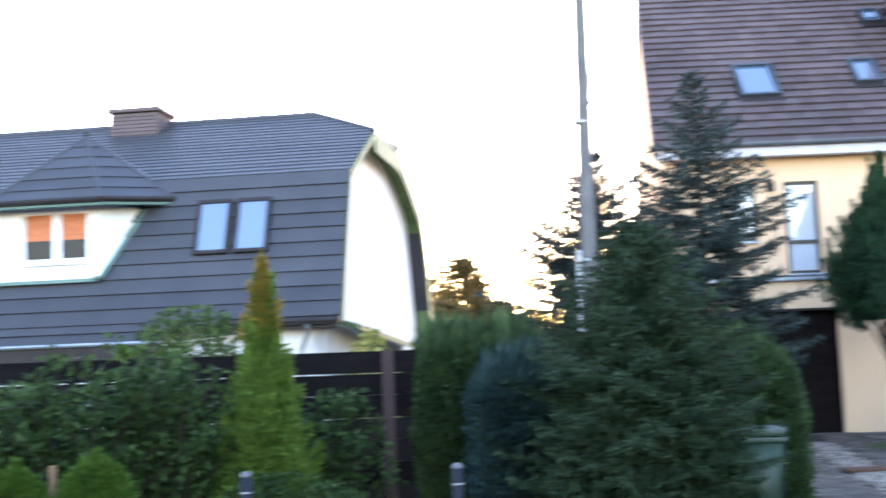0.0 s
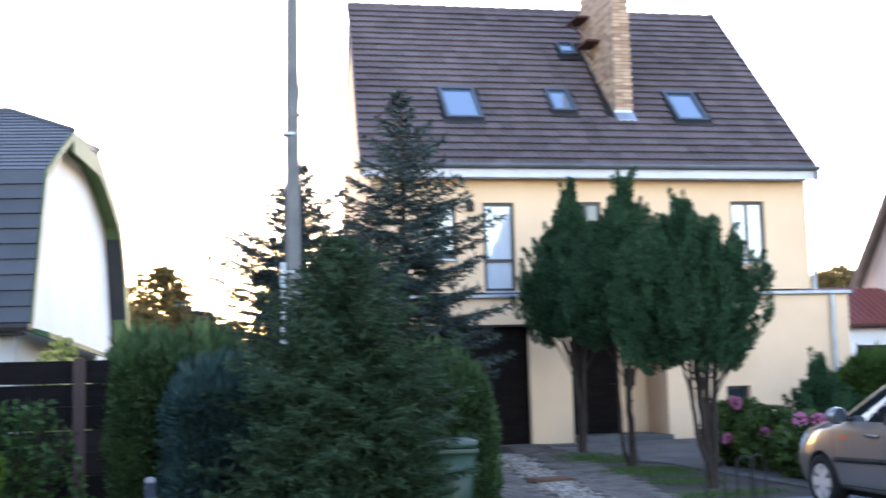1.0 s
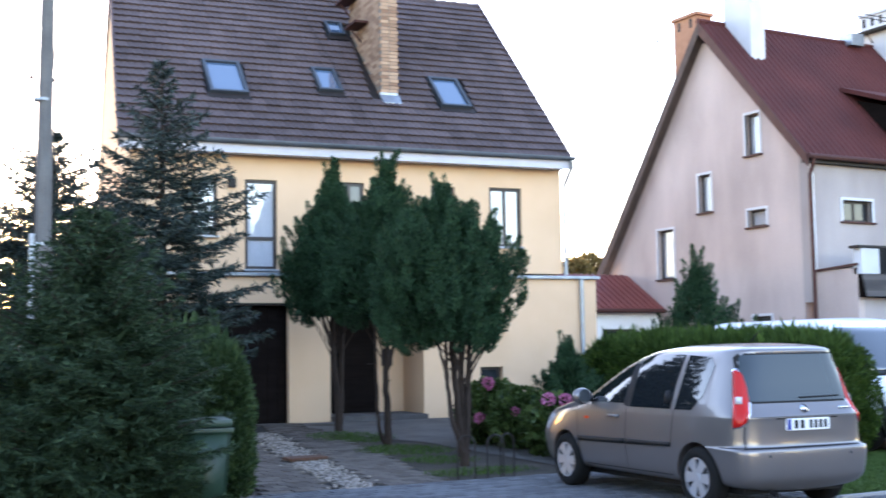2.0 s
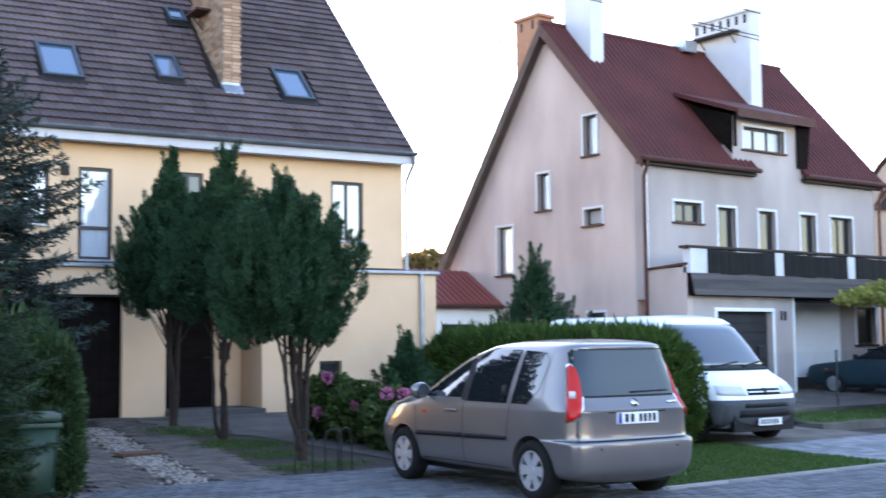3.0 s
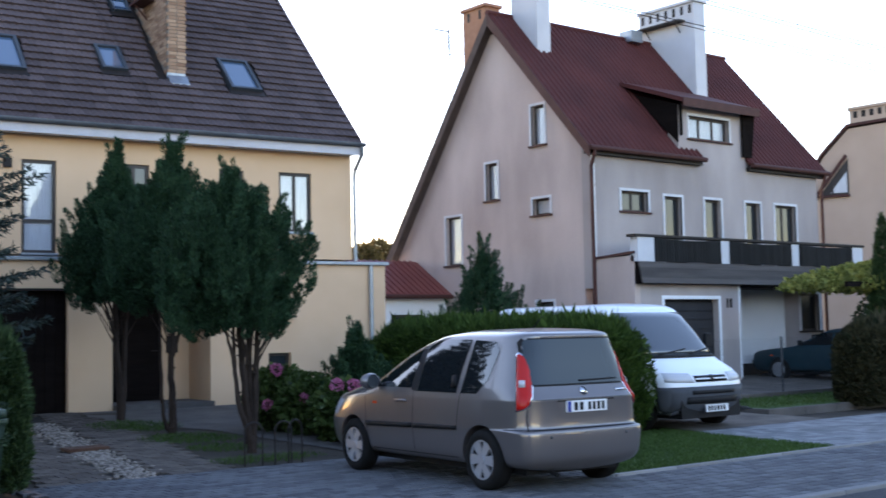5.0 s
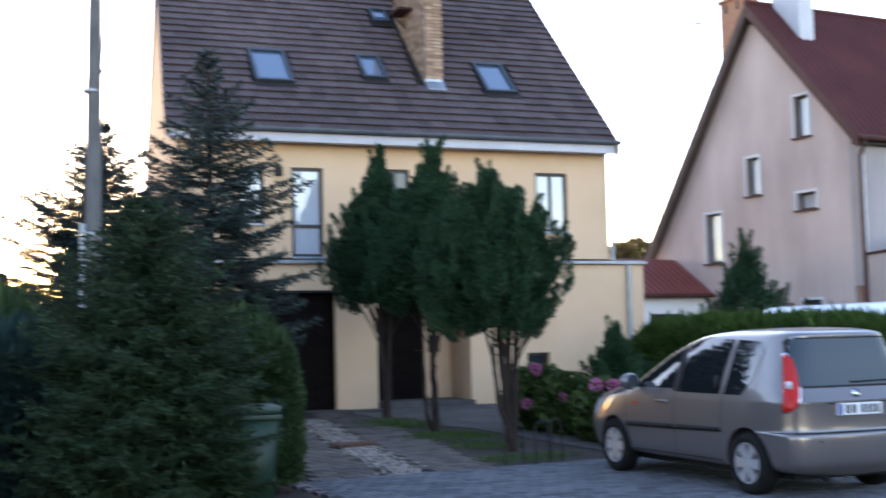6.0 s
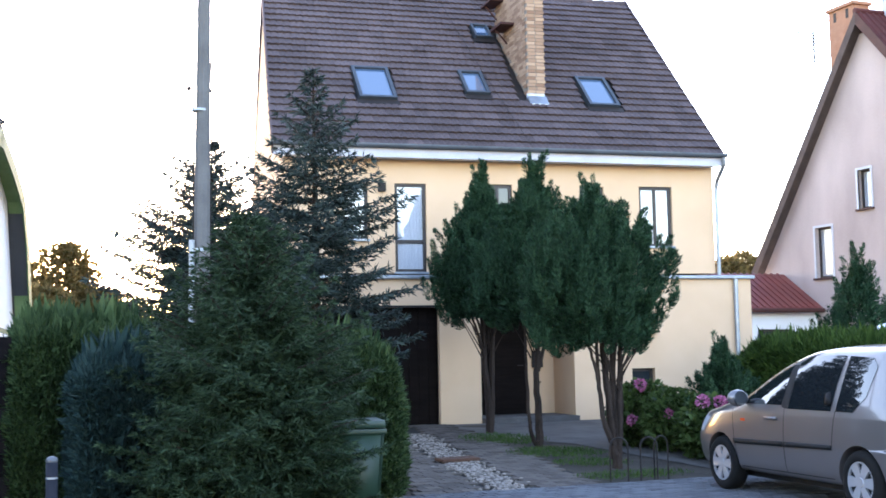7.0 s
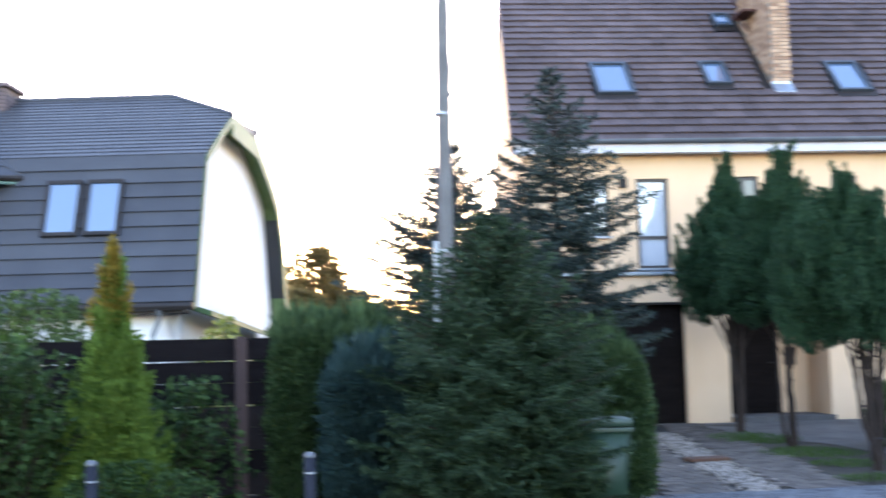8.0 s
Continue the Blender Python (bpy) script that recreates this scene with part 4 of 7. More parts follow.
# overlapping courses: deep ones on the steep slope, shallow ones above
def course(u0, u1, n0, z0, n1, z1, t=0.05):
    d = Vector((0, n1 - n0, z1 - z0)).normalized()
    up = Vector((0, -d.z, d.y))
    a, b = Vector((u0, n0, z0)), Vector((u0, n1, z1))
    w = Vector((u1 - u0, 0, 0))
    return prismed([a + up * 0.006, a + up * t, b + up * 0.008, b + up * 0.002], w)
for k in range(10):
    n0, n1 = 1.1 * k / 10, 1.1 * (k + 1) / 10
    part("roof_course", course(-LEN3, 0.13, n0, mansard(n0), n1, mansard(n1)), TILE_SLATE, H3)
for k in range(18):
    n0, n1 = 1.1 + 4.0 * k / 18, 1.1 + 4.0 * (k + 1) / 18
    end = 0.13 if n0 < 3.55 else 0.13 - 1.63 * (n0 - 3.55) / 1.55
    part("roof_course", course(-LEN3, end, n0, mansard(n0), n1, mansard(n1), 0.03), TILE_SLATE, H3)
for k in range(2):
    part("roof_course", course(-LEN3, -3.3, -0.2 + 0.1 * k, 2.45 + 0.18 * k, -0.1 + 0.1 * k, 2.63 + 0.18 * k), TILE_SLATE, H3)
part("ridge", tubed([(-LEN3, 5.1, 7.8), (-1.5, 5.1, 7.8)], 0.09), TILE_SLATE, H3)
for n in (3.6, 6.6):
    part("ridge", tubed([(-1.5, 5.1, 7.8), (0.16, n, mansard(n))], 0.07), TILE_SLATE, H3)
# green barge boards along the gable
edge = [(0.0, 2.7), (0.55, 4.25), (1.1, 5.72), (2.4, 6.42), (3.6, 7.0), (6.6, 7.0), (8.4, 6.42), (9.7, 5.85), (10.5, 4.6), (11.1, 2.75)]
for i, ((a, b), (c, d)) in enumerate(zip(edge, edge[1:])):
    w = 0.13 if i < 4 else 0.42
    da, db = (0.1, -0.02) if i < 2 else (0.05, -w) if i < 5 else (-w * 0.7, -w * 0.7) if i < 7 else (-w, -0.05)
    part("barge_board", prismed([(0.13, a, b), (0.13, c, d), (0.13, c + da, d + db), (0.13, a + da, b + db)], (0.035, 0, 0)), GREEN_TRIM, H3, "moss-green barge board")
    sn, sz = (0.17, 0.0) if i < 2 else (-0.17, 0.0) if i > 6 else (0.0, -0.17)
    part("soffit", prismed([(-0.25, a + sn, b + sz), (-0.25, c + sn, d + sz), (0.13, c + sn, d + sz), (0.13, a + sn, b + sz)], (0, sn * 0.1, 0.02)), SOFFIT_GREEN, H3)
# eaves
part("gutter", tubed([(-3.2, -0.1, 2.72), (0.15, -0.1, 2.72)], 0.075), DARK_METAL, H3, "dark gutter")
part("gutter", tubed([(-LEN3, -0.32, 2.42), (-3.3, -0.32, 2.42)], 0.045), ZINC, H3, "grey metal gutter")
part("soffit", boxed(-LEN3, -0.05, -0.02, 0.5, 2.6, 2.66), DARK_METAL, H3)
part("downpipe", tubed([(-0.5, -0.1, 2.68), (-0.5, -0.02, 2.5), (-0.75, 0.42, 2.2), (-0.75, 0.42, 0)], 0.05), ZINC, H3)
# added dark strip: shade on the wall and soffit below the gutter
part("eaves_board", boxed(-LEN3, -3.32, -0.29, -0.25, 2.1, 2.38), DARK_METAL, H3, "dark strip standing in for the shade under the low eaves")
# pair of roof windows
S3 = (5.76 - 2.8) / 1.1
def steep(u, z, h=0.0):
    return Vector((u, (z - 2.8) / S3 - 0.937 * h, z + 0.348 * h))
for a, b in ((-2.9, -2.2), (-2.1, -1.4)):
    z0, z1, w = 4.1, 5.22, 0.07
    bm = bmesh.new()
    for (p, q, r, t) in ((a, a + w, z0, z1), (b - w, b, z0, z1), (a + w, b - w, z0, z0 + w), (a + w, b - w, z1 - w, z1)):
        prism(bm, [steep(p, r, 0.0), steep(q, r, 0.0), steep(q, t, 0.0), steep(p, t, 0.0)], steep(0, 3, 0.12) - steep(0, 3, 0.0))
    e = part("skylight", bm, DARK_METAL, H3, "dark framed roof window reflecting pale sky, with sky blue tinted in")
    part("pane", prismed([steep(a + w, z0 + w, 0.08), steep(b - w, z0 + w, 0.08), steep(b - w, z1 - w, 0.08), steep(a + w, z1 - w, 0.08)], steep(0, 3, 0.01) - steep(0, 3, 0)), SKY_GLASS, e)
# dormer bay with a tent roof
fn = 0.25
part("wall", pierced(-7.6, -4.75, 3.75, 5.2, fn, fn + 0.2, [(-6.4, -5.72, 4.12, 5.12), (-5.64, -5.0, 4.12, 5.12)]), WHITE_WALL, H3, "white dormer front")
BLIND = surface("orange_blind", (0.4, 0.12, 0.05), (0.55, 0.2, 0.09), 2, 40, 0.8, 0.1, stretch=(1, 1, 10))
for a, b in ((-6.4, -5.72), (-5.64, -5.0)):
    e = part("window", ring(a, b, 4.12, 5.12, fn + 0.06, fn + 0.12, 0.055), WHITE_PAINT, H3)
    part("pane", boxed(a + 0.055, b - 0.055, fn + 0.095, fn + 0.1, 4.175, 5.065), DIM_GLASS, e)
    part("blind", boxed(a + 0.055, b - 0.055, fn + 0.085, fn + 0.094, 4.55, 5.065), BLIND, e, "half-drawn orange blind")
part("sill", boxed(-6.4, -4.9, fn - 0.08, fn + 0.1, 4.04, 4.115), WHITE_PAINT, H3)
part("cheek", prismed([(-4.75, fn, 3.75), (-4.05, 1.0, 5.2), (-4.75, fn, 5.2)], (0.0, 0.2, 0.0)), WHITE_WALL, H3, "slanting white dormer cheek")
part("trim", tubed([(-4.9, fn - 0.03, 3.74), (-4.72, fn - 0.03, 3.76), (-4.02, 0.92, 5.2)], 0.05), TEAL_TRIM, H3)
part("trim", boxed(-7.6, -4.8, fn - 0.05, fn + 0.0, 3.68, 3.75), TEAL_TRIM, H3)
tip = (-5.35, 0.95, 6.72)
rim = [(-7.6, 0.9, 5.25), (-6.9, -0.25, 5.25), (-4.5, -0.25, 5.25), (-3.45, 0.95, 5.35), (-3.6, 1.8, 5.5)]
for (a, b) in zip(rim, rim[1:]):
    for k in range(6):
        f0, f1 = k / 6, (k + 1) / 6
        A, B, T = Vector(a), Vector(b), Vector(tip)
        q = [A.lerp(T, f0), B.lerp(T, f0), B.lerp(T, f1), A.lerp(T, f1)]
        no = (q[1] - q[0]).cross(T - q[0]).normalized()
        no = no if no.z > 0 else -no
        part("roof_course", prismed([q[0] + no * 0.035, q[1] + no * 0.035, q[2] + no * 0.01 if f1 < 1 else q[2] + no * 0.012, q[3] + no * 0.01] if f1 < 1 else [q[0] + no * 0.035, q[1] + no * 0.035, T + no * 0.01], -no * 0.06), TILE_SLATE, H3)
    part("gutter", tubed([a, b], 0.06), DARK_METAL, H3)
    part("trim", tubed([Vector(a) + Vector((0, 0.06, -0.09)), Vector(b) + Vector((0, 0.06, -0.09))], 0.035), TEAL_TRIM, H3)
    part("hip", tubed([Vector(a), Vector(tip)], 0.05), TILE_SLATE, H3)
part("finial", tubed([(tip[0], tip[1], tip[2] - 0.05), (tip[0], tip[1], tip[2] + 0.13)], 0.07, 0.03), DARK_METAL, H3)
part("dormer_soffit", prismed([(-7.5, 0.9, 5.2), (-6.85, -0.2, 5.2), (-4.5, -0.2, 5.2), (-3.5, 0.95, 5.28)], (0, 0, 0.03)), DARK_METAL, H3)
c = part("chimney", boxed(-6.3, -5.15, 4.35, 5.35, 7.0, 8.0), DARK_METAL, H3, "broad weathered grey brick chimney")
for k in range(12):
    part("brick_course", boxed(-6.31, -5.14, 4.34, 5.36, 6.93 + k * 0.088, 6.93 + k * 0.088 + 0.07), TILE_GREY, c)
part("cap", boxed(-6.38, -5.07, 4.27, 5.43, 8.0, 8.09, bevel=0.01), TILE_GREY, c)
dish = tagged(part("satellite_dish", tubed([(-6.48, 4.4, 8.3), (-6.45, 4.33, 8.3)], 0.22, 0.24, 16), WHITE_PAINT), "small white satellite dish on the chimney", "dish")
part("mount", tubed([(-6.37, 4.4, 8.09), (-6.43, 4.4, 8.3)], 0.02), ZINC, dish)
dish.matrix_world = place(-0.62, 23.0, 0, -12)
# lean-to beside the gable
part("lean_to_roof", prismed([(-0.2, 0.6, 2.72), (0.35, 0.6, 2.55), (0.35, 8.6, 2.2), (-0.2, 8.6, 2.4)], (0, 0, 0.1)), GREEN_TRIM, H3, "green lean-to roof")
part("lean_to_wall", boxed(0.2, 0.3, 0.8, 8.5, 0, 2.2), GREEN_TRIM, H3)


# ---------- trees, hedges and shrubs ----------
def polar(az, d, z=None):
    x, y = d * math.sin(radians(az)), d * math.cos(radians(az))
    return x, y, rise(y) if z is None else z


def spruce(name, pos, height, radius, seed, label, n_branch=150, mat=SPRUCE, low=0.05, leader=0.9, density=1.0, cap=9.0, fine=1.0):
    """A spruce: a straight trunk, whorls of limbs that droop and turn up, with flat sprays of needles."""
    rng = np.random.default_rng(seed)
    e = thing(name, pose(*pos), label, "tree")
    part("trunk", tubed([(0, 0, 0), (0.02, 0, height * 0.5), (0, 0, height)], 0.11, 0.01), BARK, e)
    P, D, L, W = [], [], [], []
    for k in range(n_branch):
        h = (k + rng.uniform(0, 1)) / n_branch
        z = height * (low + (1 - low) * h)
        reach = radius * (1 - h) ** 0.9 * rng.uniform(0.68, 1.12) * (1.0 if h < leader else 0.45) + 0.06
        reach = min(reach, cap * rng.uniform(0.8, 1.1))
        a = k * 2.399 + rng.uniform(-0.4, 0.4)
        out = np.array([math.cos(a), math.sin(a), 0])
        droop = -0.25 * (1 - h) + 0.35 * h
        m = max(4, int(reach / 0.09))
        pts = []
        for i in range(m + 1):
            f = i / m
            pts.append(out * reach * f + np.array([0, 0, z + reach * (droop * f + 0.22 * f * f)]))
        part("limb", tubed([Vector(p) for p in pts[:: max(1, m // 3)]], 0.012 + 0.012 * (1 - h), 0.004, sides=4), BARK, e)
        side = np.array([-out[1], out[0], 0])
        for i in range(1, m + 1):
            f = i / m
            tw = reach * 0.34 * (1.1 - f) + 0.08
            for s in (-1, 1, 0):
                d = out * 0.75 + side * s * 0.9 + np.array([0, 0, rng.uniform(-0.25, 0.15)])
                d /= np.linalg.norm(d)
                steps = max(1, int(tw / 0.07)) if s else 1
                for j in range(steps):
                    base = pts[i] + d * (tw * j / steps)
                    for q in range(int(4 * density)):
                        P.append(base + d * (0.07 * q / (4 * density) if fine < 1 else 0))
                        D.append(d + rng.normal(0, 0.42, 3))
                        L.append(rng.uniform(0.08, 0.17) * fine)
                        W.append(rng.uniform(0.008, 0.015) * fine)
    part("needles", blades(np.array(P), np.array(D), np.array(L), np.array(W), seed + 5, 0.2, 1), mat, e)
    return e


# two blue-grey spruces behind the hedge
spruce("spruce", polar(11.0, 20.0), 4.95, 3.3, 3, "blue-grey spruce against the evening sky", 130, cap=1.9)
spruce("spruce", polar(15.75, 18.0), 5.75, 2.35, 8, "tall blue-grey spruce in front of the cream house", 105, leader=0.86, low=0.2, cap=1.5)

# the dense dark spruce bush by the footway
x, y, _ = polar(12.7, 11.6)
prof = lambda h: min(1.0, 0.72 + 1.2 * h) if h < 0.22 else max(0.02, (1 - h) / 0.78) ** 0.66
e = spruce("spruce_bush", (x, y, 0), 2.95, 2.0, 21, "broad dark green needle bush at the footway", 230, mat=YEW, low=0.03, leader=0.93, density=2.5, cap=1.2, fine=0.55)
part("crown_inner", crown(2.5, 1.0, prof, 26000, 0.1, 0.0065, 21, up=0.1, fan=3, rough=0.3, f=3.4, jitter=0.5, depth=0.55), YEW, e)
part("crown_heart", crown(2.2, 0.7, prof, 3500, 0.3, 0.07, 22, up=0.2, fan=1, depth=0.6), YEW, e)

# clipped thuja hedges and cypress blocks
def hedge(name, x0, x1, y0, y1, z1, n, mat, label, seed, length=0.1, width=0.0085, **k):
    cx, cy = (x0 + x1) / 2, (y0 + y1) / 2
    e = thing(name, pose(cx, cy, rise(y0)), label, "hedge")
    part("foliage", hedge_mesh(x0 - cx, x1 - cx, y0 - cy, y1 - cy, z1, n, length, width, seed, **k), mat, e)
    part("foliage_heart", hedge_mesh(x0 - cx + 0.18, x1 - cx - 0.18, y0 - cy + 0.18, y1 - cy - 0.18, z1 - 0.2, max(800, n // 7), 0.28, 0.06, seed + 9, fan=1), mat, e)
    part("stem", tubed([(0, 0, 0), (0, 0, z1 * 0.8)], 0.05, 0.02), BARK, e)
    return e


hedge("thuja_hedge", 0.42, 2.0, 12.6, 13.7, 2.0, 30000, THUJA, "clipped green thuja hedge beside the fence", 31)
hedge("cypress_hedge", 0.98, 2.15, 11.45, 12.4, 1.62, 26000, CYPRESS, "blue-green clipped cypress block", 33, width=0.007)
hedge("thuja_hedge", 3.1, 4.62, 12.55, 14.6, 1.74, 32000, THUJA, "clipped dark green hedge at the garage drive", 35)
hedge("boundary_hedge", 13.3, 14.36, 12.6, 19.3, 1.72, 34000, HEDGE_G, "bright green clipped boundary hedge", 37, length=0.13, width=0.013, rough=0.14)
hedge("bronze_hedge", 21.0, 27.4, 13.0, 14.3, 1.62, 36000, RUSTY, "dark bronze-green clipped hedge", 39, length=0.1, width=0.014)

# golden thuja cone and two globes
cone = lambda h: min(1.0, 0.75 + 2.0 * h) if h < 0.13 else (1 - h) ** 0.92 / 0.88 if h < 0.985 else 0.02
x, y, _ = polar(-4.85, 11.5)
e = thing("golden_thuja", pose(x, y, 0), "slim golden-green thuja cone", "tree")
part("crown", plumes(2.5, 0.58, 0.02, 0.0, 41, 320, 130, flare=0.14, peak=1.4, length=0.36, girth=0.07, sprig=0.07, width=0.008, slope=0.35, under=0.9), THUJA_GOLD, e)
part("crown_heart", crown(2.25, 0.42, cone, 3500, 0.16, 0.02, 42, up=1.2, fan=2, depth=0.7), THUJA_GOLD, e)
tipm = plumes(0.72, 0.2, 0.0, 0.0, 43, 50, 70, flare=0.1, peak=1.0, length=0.3, girth=0.045, sprig=0.07, width=0.008, slope=0.3, under=0.9)
t = part("golden_tip", tipm, GOLD_TIP, e, "yellow-brown tip")
t.location = (0, 0, 1.98)
part("trunk", tubed([(0, 0, 0), (0, 0, 2.4)], 0.04, 0.01), BARK, e)
GLOBE = leafy("globe_thuja_scales", (0.018, 0.045, 0.006), (0.085, 0.155, 0.022), 0.25)
globe = lambda h: math.sqrt(max(0.0, 1 - (2 * h - 0.85) ** 2 * 0.95))
for az, d, hgt, r, sd in ((-12.35, 10.3, 1.08, 0.33, 51), (-15.75, 10.4, 1.02, 0.27, 53)):
    x, y, _ = polar(az, d)
    e = thing("globe_thuja", pose(x, y, 0), "round yellow-green thuja globe", "shrub", "globe thujas by the fence")
    part("crown", crown(hgt, r, globe, 7000, 0.075, 0.007, sd, up=1.0, fan=3, rough=0.12, f=6), GLOBE, e)
    part("stem", tubed([(0, 0, 0), (0, 0, 0.6)], 0.03, 0.01), BARK, e)

# loose broad-leaved shrubs by the dark fence
def shrub(name, pos, h, r, n, mat, label, seed, leaf=0.085, width=0.026, sx=1.0, sy=1.0, rough=0.42, stems=9, f=3.5, category="shrub"):
    rng = np.random.default_rng(seed)
    e = thing(name, pose(*pos), label, category)
    part("leaves", crown(h, r, lambda t: (0.55 + 1.3 * t if t < 0.35 else math.sqrt(max(0.02, 1 - ((t - 0.35) / 0.66) ** 2))), n, leaf, width, seed, up=0.3, fan=2, rough=rough, f=f, depth=0.75, jitter=0.7, sx=sx, sy=sy, spread=0.8), mat, e)
    for k in range(stems):
        a, q = rng.uniform(0, math.tau), rng.uniform(0.3, 0.8)
        part("stem", tubed([(0.05 * math.cos(a), 0.05 * math.sin(a), 0), (q * 0.5 * r * math.cos(a) * sx, q * 0.5 * r * math.sin(a) * sy, h * 0.45), (q * r * math.cos(a) * sx, q * r * math.sin(a) * sy, h * 0.85)], 0.016, 0.005, 5), BARK, e)
    return e


def arching_shrub(name, pos, h, r, stems, mat, label, seed, leaf=0.1, width=0.03, sx=1.0, sy=1.0):
    """Long arching shoots from one base, each with pairs of leaves, so that gaps show between them."""
    rng = np.random.default_rng(seed)
    e = thing(name, pose(*pos), label, "shrub")
    P, D = [], []
    for k in range(stems):
        a, q = rng.uniform(0, math.tau), rng.uniform(0.25, 1.0)
        top = h * rng.uniform(0.6, 1.05)
        c, s = math.cos(a) * sx, math.sin(a) * sy
        pts = []
        for i in range(13):
            t = i / 12
            pts.append(np.array([c * (0.08 + r * q * t ** 1.6), s * (0.08 + r * q * t ** 1.6), top * (1.25 * t - 0.3 * t ** 3)]))
        part("stem", tubed([Vector(p) for p in pts[::3]], 0.012, 0.004, 5), BARK, e)
        for i in range(2, 13):
            for u in range(9):
                w = rng.uniform(0, 1)
                p = pts[i - 1] * (1 - w) + pts[i] * w
                d = np.array([rng.normal(0, 1), rng.normal(0, 1), rng.normal(0.15, 0.5)])
                d /= np.linalg.norm(d)
                P.append(p + d * rng.uniform(0.0, 0.09))
                D.append(d + np.array([0, 0, -0.15]))
    P, D = np.array(P), np.array(D)
    part("leaves", blades(P, D, leaf * rng.uniform(0.6, 1.25, len(P)), width * rng.uniform(0.7, 1.2, len(P)), seed + 3, 0.3), mat, e)
    return e


arching_shrub("lilac_shrub", polar(-12.6, 11.4), 1.95, 0.95, 34, LILAC, "loose grey-green leafy shrub by the fence", 61, sx=1.2, sy=0.6)
arching_shrub("lilac_shrub", polar(-9.0, 11.5), 1.75, 0.7, 26, LILAC, "leafy green shrub against the dark fence", 63, sx=1.2, sy=0.6)
arching_shrub("lilac_shrub", polar(-16.6, 11.6), 1.7, 0.7, 22, LILAC, "leafy green shrub against the dark fence", 64, sx=1.1, sy=0.6)
arching_shrub("rose_shrub", polar(-9.6, 11.9), 2.1, 1.0, 12, HEDGE_G, "yellow-green arching shoots over the fence", 62, leaf=0.12, width=0.034, sx=1.2, sy=0.5)
arching_shrub("fence_climber", polar(-2.6, 11.9), 1.5, 0.55, 10, LILAC, "thin leafy shoots before the dark fence", 66, sx=1.1, sy=0.5)
shrub("rose_shrub", polar(-8.2, 14.6), 2.45, 0.9, 4200, BROAD, "tall leafy shrub behind the fence", 65, sx=1.15)
shrub("low_shrub", polar(-4.0, 10.9), 0.8, 0.5, 2000, LILAC, "low grey-green shrub under the thuja cone", 67, leaf=0.06, width=0.014, sx=1.3)
shrub("fence_climber", polar(-1.6, 12.2), 1.5, 0.42, 700, LILAC, "thin climber on the dark fence", 69, sx=1.5, sy=0.3)
shrub("yellow_shrub", polar(0.2, 14.0), 2.12, 0.4, 900, VINE, "yellowing shrub behind the fence", 68)

# three juniper trees with bare, forked stems
def gnarled(pts, r0, r1, rng, knots=3):
    """A bare stem through a few points: smoothly bent, slightly crooked, with short cut stubs."""
    V = [Vector(p) for p in pts]
    line = []
    for i in range(len(V) - 1):
        a, b, c, d = V[max(0, i - 1)], V[i], V[i + 1], V[min(len(V) - 1, i + 2)]
        for k in range(5):
            t = k / 5
            line.append(0.5 * (2 * b + (c - a) * t + (2 * a - 5 * b + 4 * c - d) * t * t + (3 * b - a - 3 * c + d) * t ** 3) + Vector((rng.normal(0, 0.005), rng.normal(0, 0.005), 0)))
    line.append(V[-1])
    bm = tubed(line, r0, r1, 7)
    for k in range(knots):
        p = line[int(rng.integers(2, len(line) - 2))]
        a = rng.uniform(0, math.tau)
        tube(bm, [p, p + Vector((math.cos(a) * 0.07, math.sin(a) * 0.07, 0.03))], 0.016, 0.012, 5)
    return bm


def juniper_tree(pos, h, r, clear, lean, seed, label, stems, aside=0.0, **shape):
    rng = np.random.default_rng(seed)
    e = thing("juniper_tree", pose(*pos), label, "tree", "juniper trees before the house")
    part("crown", plumes(h, r, clear, lean, seed, **shape), JUNIPER, e).location = (-aside * 0.8, aside * 0.6, 0)
    ch = h - clear
    heart = part("crown_heart", crown(ch * 0.8, r * 0.66, lambda t: (0.75 + t if t < 0.25 else max(0.03, 1 - ((t - 0.25) / 0.76) ** 1.1)), 3000, 0.16, 0.024, seed + 4, up=1.0, fan=2, depth=0.8), JUNIPER, e)
    heart.location = (lean * 0.4 - aside * 0.8, aside * 0.6, clear + 0.1)
    for r0, pts in stems:
        pts = [(x * 0.6, y * 0.6, z) for x, y, z in pts]
        part("trunk", gnarled(pts + [(pts[-1][0] * 1.1 + lean * 0.2, pts[-1][1] * 1.1, pts[-1][2] + 0.5)], r0, r0 * 0.35, rng), BARK, e)
    for k in range(14):
        a = rng.uniform(0, math.tau)
        c, s = math.cos(a), math.sin(a)
        zz = clear * rng.uniform(0.68, 0.92)
        part("branch", tubed([(c * 0.1, s * 0.1, zz), (c * r * 0.24, s * r * 0.24, zz + clear * 0.14), (c * r * 0.46, s * r * 0.46, zz + clear * 0.34)], 0.014, 0.006, 5), BARK, e)
    return e


juniper_tree((9.0, 20.45, 0.24), 4.82, 1.08, 1.95, -0.06, 71, "dark green juniper with bare twin stems", [
    (0.08, [(0.06, 0, -0.05), (0.03, 0, 0.5), (-0.06, 0.03, 1.2), (-0.1, 0.02, 2.1)]),
    (0.065, [(0.1, 0.05, -0.05), (0.16, 0.04, 0.6), (0.2, 0.05, 1.4), (0.26, 0.0, 2.1)]),
    (0.035, [(-0.05, 0, 1.3), (-0.28, -0.05, 1.75), (-0.55, -0.1, 2.2)]),
    (0.03, [(-0.04, 0, 1.5), (-0.2, 0.1, 1.95), (-0.35, 0.15, 2.3)])], flare=0.2, peak=1.4, under=0.85, count=320)
